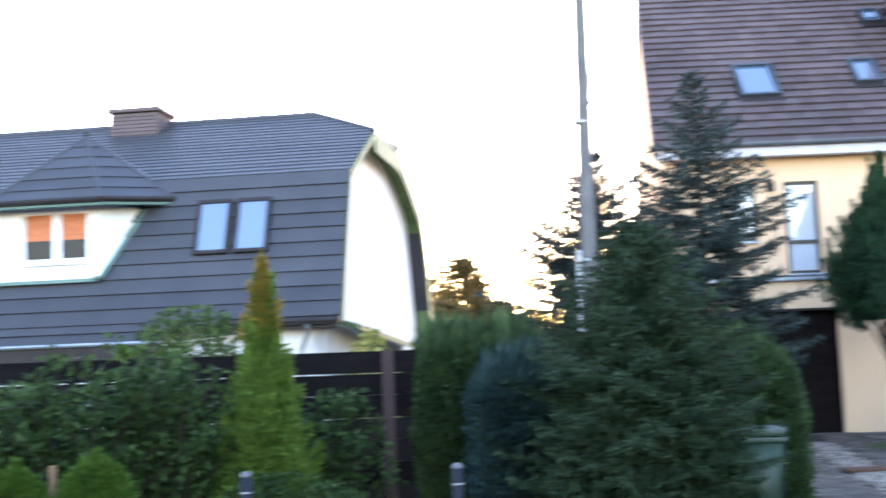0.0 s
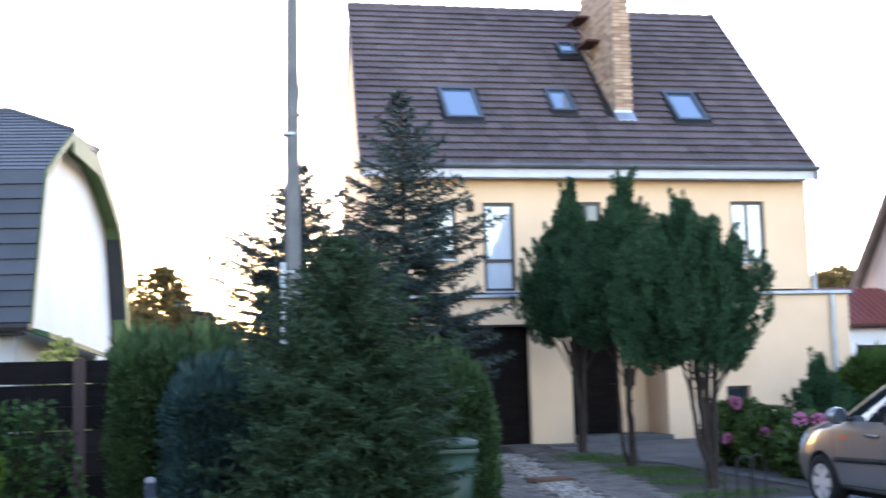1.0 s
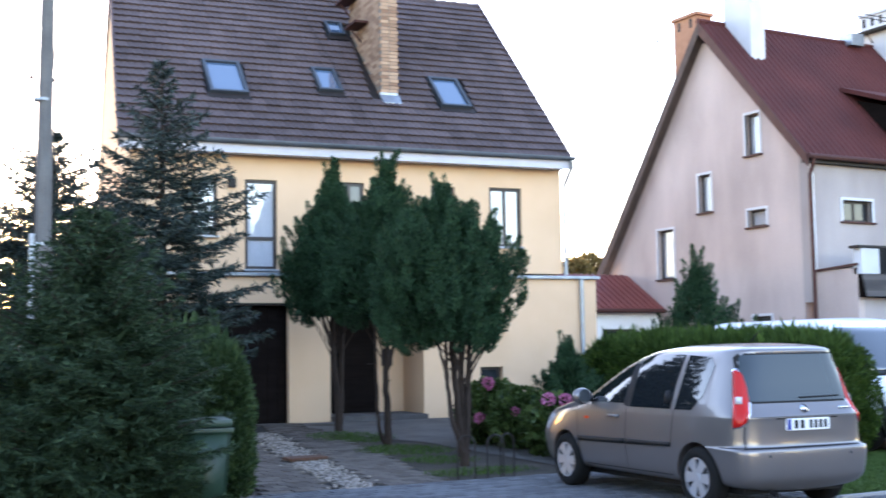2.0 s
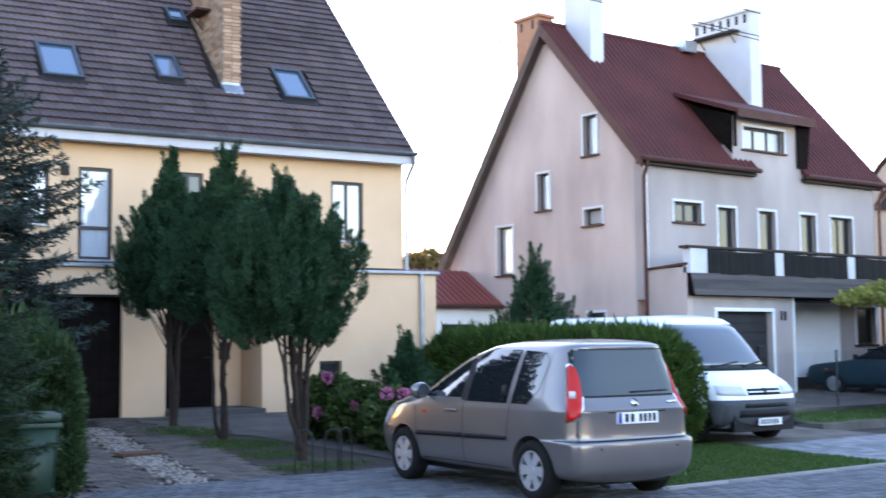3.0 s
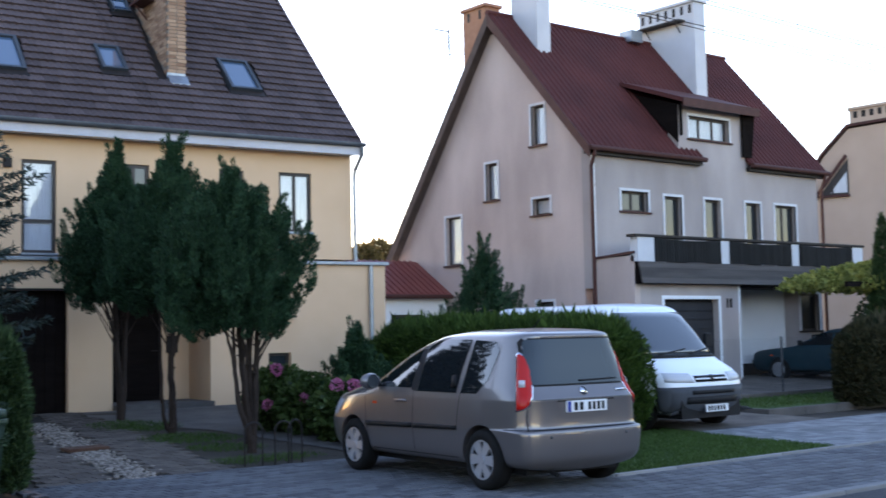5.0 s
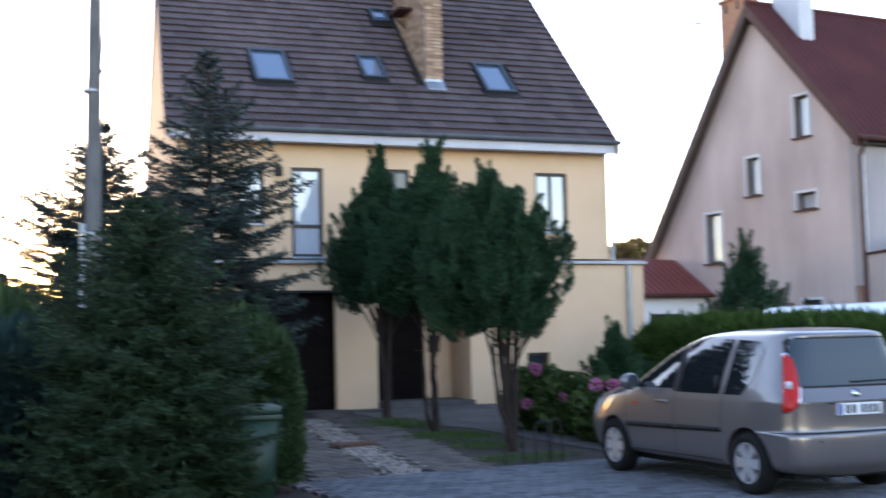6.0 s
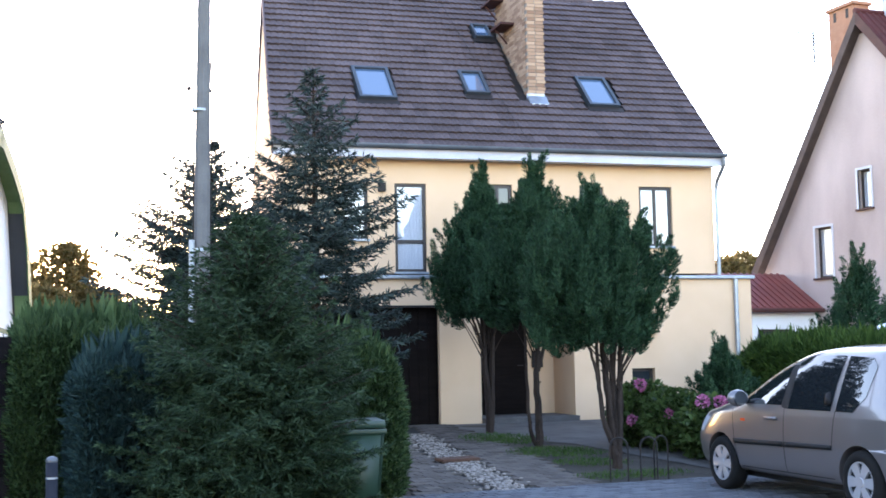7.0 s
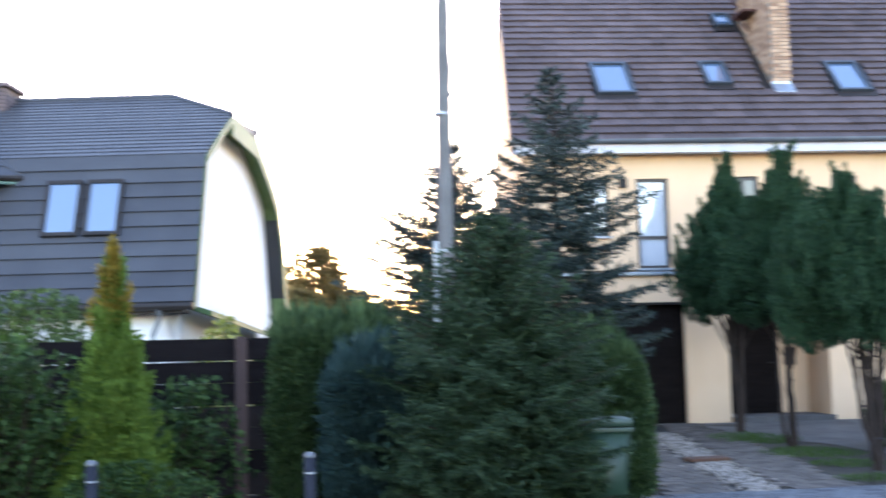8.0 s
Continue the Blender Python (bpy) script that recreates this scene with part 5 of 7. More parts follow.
juniper_tree((8.71, 17.78, 0.15), 4.58, 0.98, 1.9, 0.02, 73, "dark green juniper with a curved bare stem", [
    (0.075, [(0.0, 0, -0.05), (0.02, 0, 0.4), (-0.02, 0.02, 1.0), (0.05, 0, 1.9)]),
    (0.04, [(-0.02, -0.03, 0.0), (-0.22, -0.06, 0.14), (-0.31, -0.05, 0.5), (-0.33, 0, 1.2), (-0.36, 0, 1.9)]),
    (0.035, [(0.02, 0, 1.2), (0.2, -0.05, 1.6), (0.35, -0.05, 2.1)])], flare=0.28, peak=1.5, under=0.85, count=290)
juniper_tree((8.52, 15.0, 0.05), 3.85, 1.06, 1.6, 0.06, 75, "broad juniper with many bare forked stems", [
    (0.075, [(0.05, 0, -0.05), (0.04, 0, 0.4), (0.0, 0.02, 1.0), (0.0, 0, 1.8)]),
    (0.05, [(0.02, -0.05, 0.02), (-0.1, -0.08, 0.3), (-0.32, -0.08, 0.62), (-0.4, -0.05, 1.1), (-0.42, -0.02, 1.75)]),
    (0.045, [(0.03, -0.03, 0.1), (-0.08, -0.04, 0.5), (-0.16, -0.05, 1.1), (-0.24, 0, 1.8)]),
    (0.05, [(0.08, 0, 0.0), (0.14, 0.02, 0.6), (0.17, 0.03, 1.2), (0.25, 0.05, 1.8)]),
    (0.055, [(0.08, 0.05, 0.0), (0.2, 0.1, 0.5), (0.27, 0.12, 1.1), (0.3, 0.15, 1.8)]),
    (0.04, [(0.05, -0.05, 0.1), (0.08, -0.1, 0.7), (0.1, -0.14, 1.3), (0.12, -0.2, 1.8)]),
    (0.04, [(0.0, 0.08, 0.1), (-0.05, 0.16, 0.7), (-0.12, 0.22, 1.3), (-0.15, 0.3, 1.8)]),
    (0.028, [(-0.4, -0.05, 1.1), (-0.55, -0.1, 1.45), (-0.75, -0.12, 1.8)])], flare=0.35, peak=3.2, count=340, under=0.9, aside=0.26)

# shrubs round the cream house
e_prof = lambda h: min(1.0, 0.8 + h) if h < 0.2 else (1 - h) ** 0.7
for pos, h, r, lab, sd, tf in ((polar(34.6, 19.6), 1.55, 0.85, "conical juniper bush at the house corner", 81, 120), (polar(40.6, 24.5), 3.25, 1.55, "broad pointed juniper bush beside the boundary hedge", 83, 170)):
    e = thing("juniper_bush", pose(*pos), lab, "bush")
    part("crown", plumes(h, r, 0.15, 0.0, sd, tf, 200, flare=0.15, peak=1.2, under=0.9, length=0.42 if r < 1 else 0.55), JUNIPER, e)
    part("crown_heart", crown(h * 0.85, r * 0.75, e_prof, 2500, 0.16, 0.022, sd + 3, up=1.0, fan=2, depth=0.7), JUNIPER, e)
    part("trunk", tubed([(0, 0, 0), (0, 0, h * 0.8)], 0.06, 0.02), BARK, e)
for az, d, h, r, sd in ((58.6, 31.0, 4.1, 0.5, 85), (59.9, 33.0, 4.3, 0.5, 87)):
    e = thing("slim_thuja", pose(*polar(az, d)), "slim green thuja behind the pergola", "tree", "slim thujas behind the pergola")
    part("crown", crown(h, r, e_prof, 9000, 0.14, 0.01, sd, up=1.5, fan=3, rough=0.3, f=4.5, jitter=0.3), THUJA, e)
    part("trunk", tubed([(0, 0, 0), (0, 0, h * 0.8)], 0.06, 0.02), BARK, e)

for az, d, h, r, sd, blooms in ((30.9, 20.2, 1.02, 0.55, 91, 4), (32.3, 19.6, 0.9, 0.55, 93, 4), (33.9, 18.6, 0.85, 0.5, 95, 4), (35.4, 17.8, 0.8, 0.5, 97, 6)):
    rng = np.random.default_rng(sd)
    e = shrub("hydrangea", polar(az, d), h, r, 1700, BROAD, "hydrangea with pink flower heads at the wall", sd, leaf=0.13, width=0.045, rough=0.15, stems=5)
    for k in range(blooms):
        a, t = rng.uniform(3.5, 5.6), rng.uniform(0.4, 1.0)
        c = np.array([math.cos(a) * r * (1.06 - 0.45 * t * t), math.sin(a) * r * (1.06 - 0.45 * t * t), h * t])
        q = rng.normal(size=(130, 3))
        q /= np.linalg.norm(q, axis=1, keepdims=True)
        size = rng.uniform(0.045, 0.075)
        part("flower_head", blades(c + q * size, q + rng.normal(0, 0.5, q.shape), np.full(130, 0.05), np.full(130, 0.02), sd + k), PINK, e)

# vine on a pergola
e = thing("pergola", pose(26.7, 17.3, rise(17.3)), "dark pergola under a yellow-green vine", "pergola")
for px in (3.9, 5.2, 6.4):
    for py in (-1.0, 1.0):
        part("post", boxed(px - 0.06, px + 0.06, py - 0.06, py + 0.06, 0, 2.4), DARK_WOOD, e)
for py in (-1.0, 1.0):
    part("beam", boxed(-1.6, 6.5, py - 0.05, py + 0.05, 2.4, 2.52), DARK_WOOD, e)
v = thing("vine", pose(29.3, 17.3, rise(17.3) + 2.35), "yellow-green vine lying on the pergola", "vine")
part("leaves", crown(0.75, 1.0, lambda t: math.sqrt(max(0.02, 1 - t * t)), 9000, 0.13, 0.05, 101, up=0.1, fan=2, rough=0.25, f=1.2, depth=0.8, jitter=0.8, sx=4.6, sy=1.6), VINE, v)
part("stem", tubed([(0.4, -1.1, -2.35), (0.35, -1.1, -0.6), (0.2, -0.9, 0.1)], 0.05, 0.03), BARK, v)

# far trees behind the gardens
def far_tree(x, y, h, r, seed, label, mat=FAR_TREE, n=5000, leaf=0.3, rough=0.5):
    rng = np.random.default_rng(seed)
    e = thing("far_tree", pose(x, y, 0.3), label, "tree", "trees behind the gardens")
    part("crown", crown(h * 0.8, r, lambda t: math.sqrt(max(0.03, 1 - (2 * t - 0.8) ** 2 * 0.7)), n, leaf, leaf * 0.3, seed, up=0.4, fan=2, rough=rough, f=2.2 / r, depth=0.8, jitter=0.7, spread=0.8), mat, e).location = (0, 0, h * 0.2)
    part("trunk", tubed([(0, 0, 0), (0.1, 0, h * 0.4), (0, 0, h * 0.8)], 0.16, 0.04), BARK, e)
    for k in range(5):
        a = rng.uniform(0, math.tau)
        part("limb", tubed([(0, 0, h * 0.3), (math.cos(a) * r * 0.5, math.sin(a) * r * 0.5, h * 0.6)], 0.07, 0.02, 5), BARK, e)


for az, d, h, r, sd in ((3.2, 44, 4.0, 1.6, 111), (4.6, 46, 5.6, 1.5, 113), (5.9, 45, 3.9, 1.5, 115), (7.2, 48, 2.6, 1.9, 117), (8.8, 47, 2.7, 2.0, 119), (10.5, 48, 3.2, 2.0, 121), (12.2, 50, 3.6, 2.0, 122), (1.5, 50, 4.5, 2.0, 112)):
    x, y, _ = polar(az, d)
    far_tree(x, y, h, r, sd, "distant tree with orange sunlight put into its leaf colour", n=3400, leaf=0.25, rough=0.8)
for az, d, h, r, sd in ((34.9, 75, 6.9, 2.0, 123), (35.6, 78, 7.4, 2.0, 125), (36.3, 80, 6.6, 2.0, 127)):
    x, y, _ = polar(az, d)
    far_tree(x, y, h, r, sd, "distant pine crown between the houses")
# added dark foliage stands in for deep shade below the vine
far_tree(33.2, 18.6, 2.6, 2.1, 129, "dark leaf mass added for the shade under the pergola", YEW, 9000, 0.16)


# ---------- street things ----------
# concrete pole with a cable pipe
e = thing("utility_pole", pose(*polar(10.45, 17.0)), "grey concrete utility pole with a cable pipe", "pole")
part("shaft", tubed([(0, 0, 0), (0.04, 0, 4.5), (0.09, 0, 9.2)], 0.135, 0.075, 10), POLE_CONCRETE, e)
part("cable_pipe", tubed([(-0.135, -0.06, 0.3), (-0.12, -0.06, 3.15)], 0.04, 0.04, 8), ZINC, e, "pale grey cable pipe")
part("cable", tubed([(-0.1, -0.06, 3.15), (-0.09, -0.05, 5.0), (-0.075, -0.04, 9.0)], 0.012, sides=5), DARK_METAL, e)
part("cable", tubed([(0.13, -0.04, 2.2), (0.14, -0.03, 3.6), (0.12, -0.03, 5.2), (0.3, 0.1, 7.2), (0.45, 0.2, 8.6)], 0.012, sides=5), DARK_METAL, e)
for z, r in ((2.32, 0.14), (3.0, 0.13), (4.95, 0.118), (7.2, 0.1)):
    part("clamp", tubed([(0, 0, z), (0, 0, z + 0.035)], r, r, 10), ZINC, e)
part("insulator", tubed([(0.1, 0, 5.25), (0.17, 0, 5.25)], 0.03), DARK_METAL, e)
part("insulator", tubed([(-0.12, 0, 5.25), (-0.17, 0, 5.28)], 0.03), DARK_METAL, e)
# overhead wires on the neighbour's side
far_pole = tagged(part("utility_pole", tubed([(0, 0, 0), (0, 0, 7.9)], 0.14, 0.1, 10), POLE_CONCRETE), "grey concrete pole carrying the overhead wires", "pole")
far_pole.location = (30.5, 14.2, rise(14.2))
px, py, pz = polar(10.45, 17.0)
for za, zb in ((8.24, 7.15), (8.33, 6.95), (9.1, 7.47), (9.0, 7.4)):
    a, b = Vector((px + 0.1, py, pz + za)), Vector((30.5, 14.2, zb))
    pts = [a.lerp(b, i / 8) - Vector((0, 0, 0.06 * math.sin(math.pi * i / 8))) for i in range(9)]
    tagged(part("overhead_wire", tubed(pts, 0.01, sides=4), DARK_METAL), "thin overhead wire from pole to pole", "wire", "overhead wires")

# dark board fence
e = thing("board_fence", pose(0, 12.75, 0), "dark stained horizontal board fence", "fence")
for px in (-6.2, -4.1, -2.0, 0.2):
    part("post", boxed(px - 0.06, px + 0.06, -0.09, 0.03, 0, 1.9), surface("reddish_post", (0.03, 0.018, 0.016), (0.05, 0.03, 0.027), 3, 50, 0.7, 0.2) if px == 0.2 else FENCE_WOOD, e)
for k in range(8):
    part("board", boxed(-6.3, 0.5, 0.0 + 0.006, 0.03, 0.06 + k * 0.228, 0.06 + k * 0.228 + (0.212, 0.226, 0.218, 0.226)[k % 4]), FENCE_WOOD, e)
for px in (-5.15, -3.05, -0.9):
    part("batten", boxed(px - 0.04, px + 0.04, -0.03, 0.004, 0.05, 1.86), FENCE_WOOD, e)
s = tagged(part("garden_stake", tubed([(0, 0, 0), (0.01, 0, 0.98)], 0.035, 0.03), surface("bare_wood", (0.16, 0.09, 0.05), (0.26, 0.16, 0.09), 5, 40, 0.8, 0.2)), "bare brown wooden stake between shrubs", "stake")
s.location = polar(-14.25, 10.6)

# bollards along the footway
FENCE_STEEL = surface("dull_cap_steel", (0.07, 0.075, 0.08), (0.12, 0.125, 0.13), 4, 60, 0.5, 0.05, metal=0.4)
for az, d in ((-5.75, 10.0), (4.0, 10.0)):
    e = thing("bollard", pose(*polar(az, d)), "dark steel bollard with a pale round cap", "bollard", "bollards on the footway")
    part("post", tubed([(0, 0, -0.02), (0, 0, 0.86)], 0.045, 0.045, 16), surface("dark_paint", (0.008, 0.009, 0.014), (0.014, 0.016, 0.024), 4, 60, 0.7, 0.03), e, smooth=True)
    bm = bmesh.new()
    bmesh.ops.create_uvsphere(bm, u_segments=16, v_segments=8, radius=0.048)
    bmesh.ops.scale(bm, vec=(1, 1, 0.75), verts=bm.verts[:])
    c = part("cap", bm, FENCE_STEEL, e, "dull metal cap", smooth=True)
    c.location = (0, 0, 0.86)
    part("band", tubed([(0, 0, 0.72), (0, 0, 0.735)], 0.0475, 0.0475, 16), ZINC, e)

# green wheeled bin
BIN = surface("green_bin_plastic", (0.008, 0.026, 0.014), (0.015, 0.042, 0.023), 3, 60, 0.5, 0.05)
e = thing("wheelie_bin", pose(*polar(17.5, 11.7), 0, 0, -12), "green plastic wheeled bin at the bush", "bin")
bm = bmesh.new()
for z0, z1, a, b in ((0.06, 0.93, 0.2, 0.26),):
    lo = [bm.verts.new((sx * a, sy * a, z0)) for sx, sy in ((-1, -1), (1, -1), (1, 1), (-1, 1))]
    hi = [bm.verts.new((sx * b, sy * b, z1)) for sx, sy in ((-1, -1), (1, -1), (1, 1), (-1, 1))]
    bm.faces.new(lo[::-1]), bm.faces.new(hi)
    for i in range(4):
        bm.faces.new((lo[i], lo[(i + 1) % 4], hi[(i + 1) % 4], hi[i]))
bmesh.ops.bevel(bm, geom=bm.edges[:], offset=0.03, segments=3, affect="EDGES")
part("body", bm, BIN, e, smooth=True)
part("rim", boxed(-0.28, 0.28, -0.28, 0.28, 0.9, 0.95, bevel=0.015), BIN, e)
part("lid", boxed(-0.27, 0.27, -0.3, 0.27, 0.955, 1.03, bevel=0.03), BIN, e)
part("handle", tubed([(-0.22, 0.3, 0.96), (0.22, 0.3, 0.96)], 0.018), BIN, e)
for sx in (-0.22, 0.22):
    part("wheel", tubed([(sx - 0.03, 0.2, 0.1), (sx + 0.03, 0.2, 0.1)], 0.1, 0.1, 14), DARK_METAL, e)

# low wire hoops at the bed edge
for i, (hx, hy) in enumerate(((7.86, 13.75), (8.22, 13.62), (8.46, 13.72))):
    pts = [(-0.11 * math.cos(a), 0.02 * math.cos(a), 0.4 + 0.12 * math.sin(a)) for a in [math.pi * k / 10 for k in range(11)]]
    h = tagged(part("wire_hoop", tubed([(-0.11, 0.02, -0.05)] + pts + [(0.11, -0.02, -0.05)], 0.011, sides=6), DARK_METAL), "thin dark wire hoop at the bed edge", "edging hoop", "hoops at the bed edge")
    h.location, h.rotation_euler = (hx, hy, 0.02), (0, 0, 0.3 * (i - 1))

# rusty cover in the gravel strip
e = tagged(part("drain_cover", boxed(-0.3, 0.3, -0.14, 0.14, 0, 0.045, bevel=0.01), surface("rusty_iron", (0.06, 0.03, 0.02), (0.11, 0.06, 0.04), 6, 60, 0.8, 0.3)), "rusty brown cover lying on the gravel strip", "cover")
e.location, e.rotation_euler = (6.72, 16.4, rise(16.4) + 0.012), (0.035, 0, 0.1)

# low concrete wall holding the verge
lw = thing("verge_wall", pose(0, 0, 0), "low grey concrete wall along the verge", "wall", kind="structure")
for k in range(12):
    part("wall_stone", boxed(18.6 + k, 19.592 + k, 13.7, 13.82, -0.1, 0.13, bevel=0.01), CONCRETE, lw)
part("wall_stone", boxed(18.47, 18.59, 13.7, 15.5, -0.1, 0.13, bevel=0.01), CONCRETE, lw)
# mesh fence on a low concrete kerb
FENCE_POST = surface("dull_steel_post", (0.03, 0.033, 0.036), (0.06, 0.064, 0.068), 4, 60, 0.7, 0.1)
e = thing("mesh_fence", pose(18.6, 15.6, rise(15.6)), "wire mesh fence on a low concrete base", "fence")
part("base", boxed(0, 9, -0.08, 0.08, -0.1, 0.2), CONCRETE, e)
for k in range(4):
    part("post", tubed([(0.05 + 2.9 * k, 0, 0.1), (0.05 + 2.9 * k, 0, 1.35)], 0.022), FENCE_POST, e)
bm = bmesh.new()
for k in range(-11, 92):
    for s in (1, -1):
        a, b = k * 0.1, k * 0.1 + s * 1.1
        lo, hi = (max(0, min(9, a)), max(0, min(9, b)))
        if a < 0 and b < 0 or a > 9 and b > 9:
            continue
        z = lambda u: 0.22 + (u - a) / (b - a) * 1.1
        tube(bm, [(lo, 0.004 * s, z(lo)), (hi, 0.004 * s, z(hi))], 0.0016, sides=3)
tagged(part("mesh", bm, FENCE_POST, e, "woven wire mesh"), kind="stuff")


# ---------- cars ----------
from mathutils.bvhtree import BVHTree

CAR_SILVER = surface("champagne_grey_metallic", (0.155, 0.14, 0.138), (0.175, 0.16, 0.157), 1.5, 300, 0.28, 0.0, metal=0.55, coat=0.7)
CAR_WHITE = surface("white_car_paint", (0.72, 0.76, 0.8), (0.76, 0.8, 0.84), 1.5, 100, 0.3, 0.0, coat=0.6)
CAR_GREEN = surface("dark_teal_car_paint", (0.007, 0.03, 0.042), (0.011, 0.04, 0.055), 1.5, 100, 0.4, 0.0, coat=0.12, spec=0.25)
PLASTIC = surface("black_plastic", (0.006, 0.006, 0.0065), (0.012, 0.012, 0.013), 8, 120, 0.6, 0.05)
GREY_PLASTIC = surface("grey_bumper_plastic", (0.045, 0.05, 0.058), (0.065, 0.07, 0.08), 4, 120, 0.6, 0.05)
RUBBER = surface("tyre_rubber", (0.004, 0.004, 0.004), (0.009, 0.009, 0.009), 8, 80, 0.85, 0.1)
ALLOY = surface("silver_hubcap", (0.42, 0.43, 0.46), (0.5, 0.51, 0.54), 6, 90, 0.35, 0.0, metal=0.6)
CHROME = surface("chrome", (0.6, 0.6, 0.62), (0.7, 0.7, 0.72), 6, 90, 0.12, 0.0, metal=1.0)
CARGLASS = glassy("car_glass", (0.008, 0.01, 0.012), 0.01, 1.85)
SCREEN_GLASS = glassy("sky_bright_windscreen", (0.02, 0.026, 0.03), 0.02, 2.2)
REAR_GLASS = glassy("rear_car_glass", (0.012, 0.02, 0.024), 0.015, 1.5)
RED_LENS = glassy("red_lamp_lens", (0.42, 0.012, 0.008), 0.2, 1.35)
ORANGE_LENS = glassy("orange_lamp_lens", (0.5, 0.07, 0.02), 0.2, 1.35)
CLEAR_LENS = glassy("clear_lamp_lens", (0.45, 0.46, 0.48), 0.1)
PLATE = surface("white_plate", (0.66, 0.67, 0.68), (0.72, 0.73, 0.74), 4, 60, 0.4, 0.0)
BLUE = surface("blue_strip", (0.01, 0.03, 0.22), (0.015, 0.04, 0.26), 4, 60, 0.4, 0.0)


def car_shell(levels, arches, arch_r, tail=0.13, nose=0.42):
    """A smooth closed body from plan loops at rising heights, with the wheel arches cut out."""
    bm = bmesh.new()
    loops = []
    for z, yr, yf, w, *chamfer in levels:
        L = yf - yr
        c = chamfer[0] if chamfer else 0.0
        tl, ns = min(tail, L * 0.2), min(nose, L * 0.3)
        half = [(0, yr), (0.55 * w, yr + 0.005), ((0.93 - 0.1 * c) * w, yr + 0.03), ((0.995 - 0.025 * c) * w, yr + tl + 0.11 * c)]
        half += [(w, yr + tl + 0.11 * c + (L - tl - 0.11 * c - ns) * k / 6) for k in range(1, 6)]
        half += [(0.985 * w, yf - ns), (0.88 * w, yf - 0.3 * ns), (0.55 * w, yf - 0.06 * ns), (0, yf)]
        pts = half + [(-x, y) for x, y in half[-2:0:-1]]
        loops.append([bm.verts.new((x, y, z)) for x, y in pts])
    n = len(loops[0])
    for a, b in zip(loops, loops[1:]):
        for i in range(n):
            bm.faces.new((a[i], a[(i + 1) % n], b[(i + 1) % n], b[i]))
    h = n // 2
    for lp, flip in ((loops[0], True), (loops[-1], False)):
        for i in range(h):
            q = [lp[i], lp[i + 1], lp[n - i - 1], lp[(n - i) % n]]
            q = list(dict.fromkeys(q))
            if len(q) > 2:
                bm.faces.new(q[::-1] if flip else q)
    bmesh.ops.recalc_face_normals(bm, faces=bm.faces[:])
    tmp = new("shell", finish(bm, True))
    tmp.modifiers.new("smooth", "SUBSURF").levels = 2
    cutters = []
    for y, x0, x1 in arches:
        for s in (1, -1):
            c = new("cutter", finish(tubed([(s * x0, y, arch_r[1]), (s * x1, y, arch_r[1])], arch_r[0], arch_r[0], 40)))
            md = tmp.modifiers.new("cut", "BOOLEAN")
            md.object, md.operation, md.solver = c, "DIFFERENCE", "EXACT"
            cutters.append(c)
    dg = bpy.context.evaluated_depsgraph_get()
    me = bpy.data.meshes.new_from_object(tmp.evaluated_get(dg))
    for o in (tmp, *cutters):
        old = o.data
        bpy.data.objects.remove(o)
        bpy.data.meshes.remove(old)
    me.materials.clear()
    me.polygons.foreach_set("use_smooth", [True] * len(me.polygons))
    bm = bmesh.new()
    bm.from_mesh(me)
    for e in bm.edges:
        if len(e.link_faces) == 2 and e.calc_face_angle() > 0.9:
            e.smooth = False
    bm.to_mesh(me)
    tree = BVHTree.FromBMesh(bm)
    bm.free()
    return me, tree


def drape(tree, pts, way, lift=0.006, step=0.07, thick=0.0):
    """A panel that follows the body: a polygon in the plane across way (side, height), cast onto the shell."""
    way = Vector(way).normalized()
    side = way.cross(Vector((0, 0, 1))).normalized()
    bm = bmesh.new()
    f = bm.faces.new([bm.verts.new((a, 0, b)) for a, b in pts])
    for ax in (0, 2):
        lo, hi = min(p[ax // 2] for p in pts), max(p[ax // 2] for p in pts)
        k = max(1, int((hi - lo) / step))
        for i in range(1, k):
            co, no = [0, 0, 0], [0, 0, 0]
            co[ax], no[ax] = lo + (hi - lo) * i / k, 1
            bmesh.ops.bisect_plane(bm, geom=bm.verts[:] + bm.edges[:] + bm.faces[:], plane_co=co, plane_no=no)
    far = -way * 6
    last = 5.0
    for v in bm.verts:
        o = side * v.co.x + Vector((0, 0, v.co.z)) + far
        hit, no, _, dist = tree.ray_cast(o, way)
        last = dist if hit else last
        v.co = o + way * (last - lift)
    bm.normal_update()
    for f in bm.faces:
        if f.normal.dot(way) > 0:
            f.normal_flip()
    if thick:
        r = bmesh.ops.extrude_face_region(bm, geom=bm.faces[:])
        bmesh.ops.translate(bm, vec=-way * thick, verts=[v for v in r["geom"] if isinstance(v, bmesh.types.BMVert)])
        bmesh.ops.recalc_face_normals(bm, faces=bm.faces[:])
    return finish(bm, True)


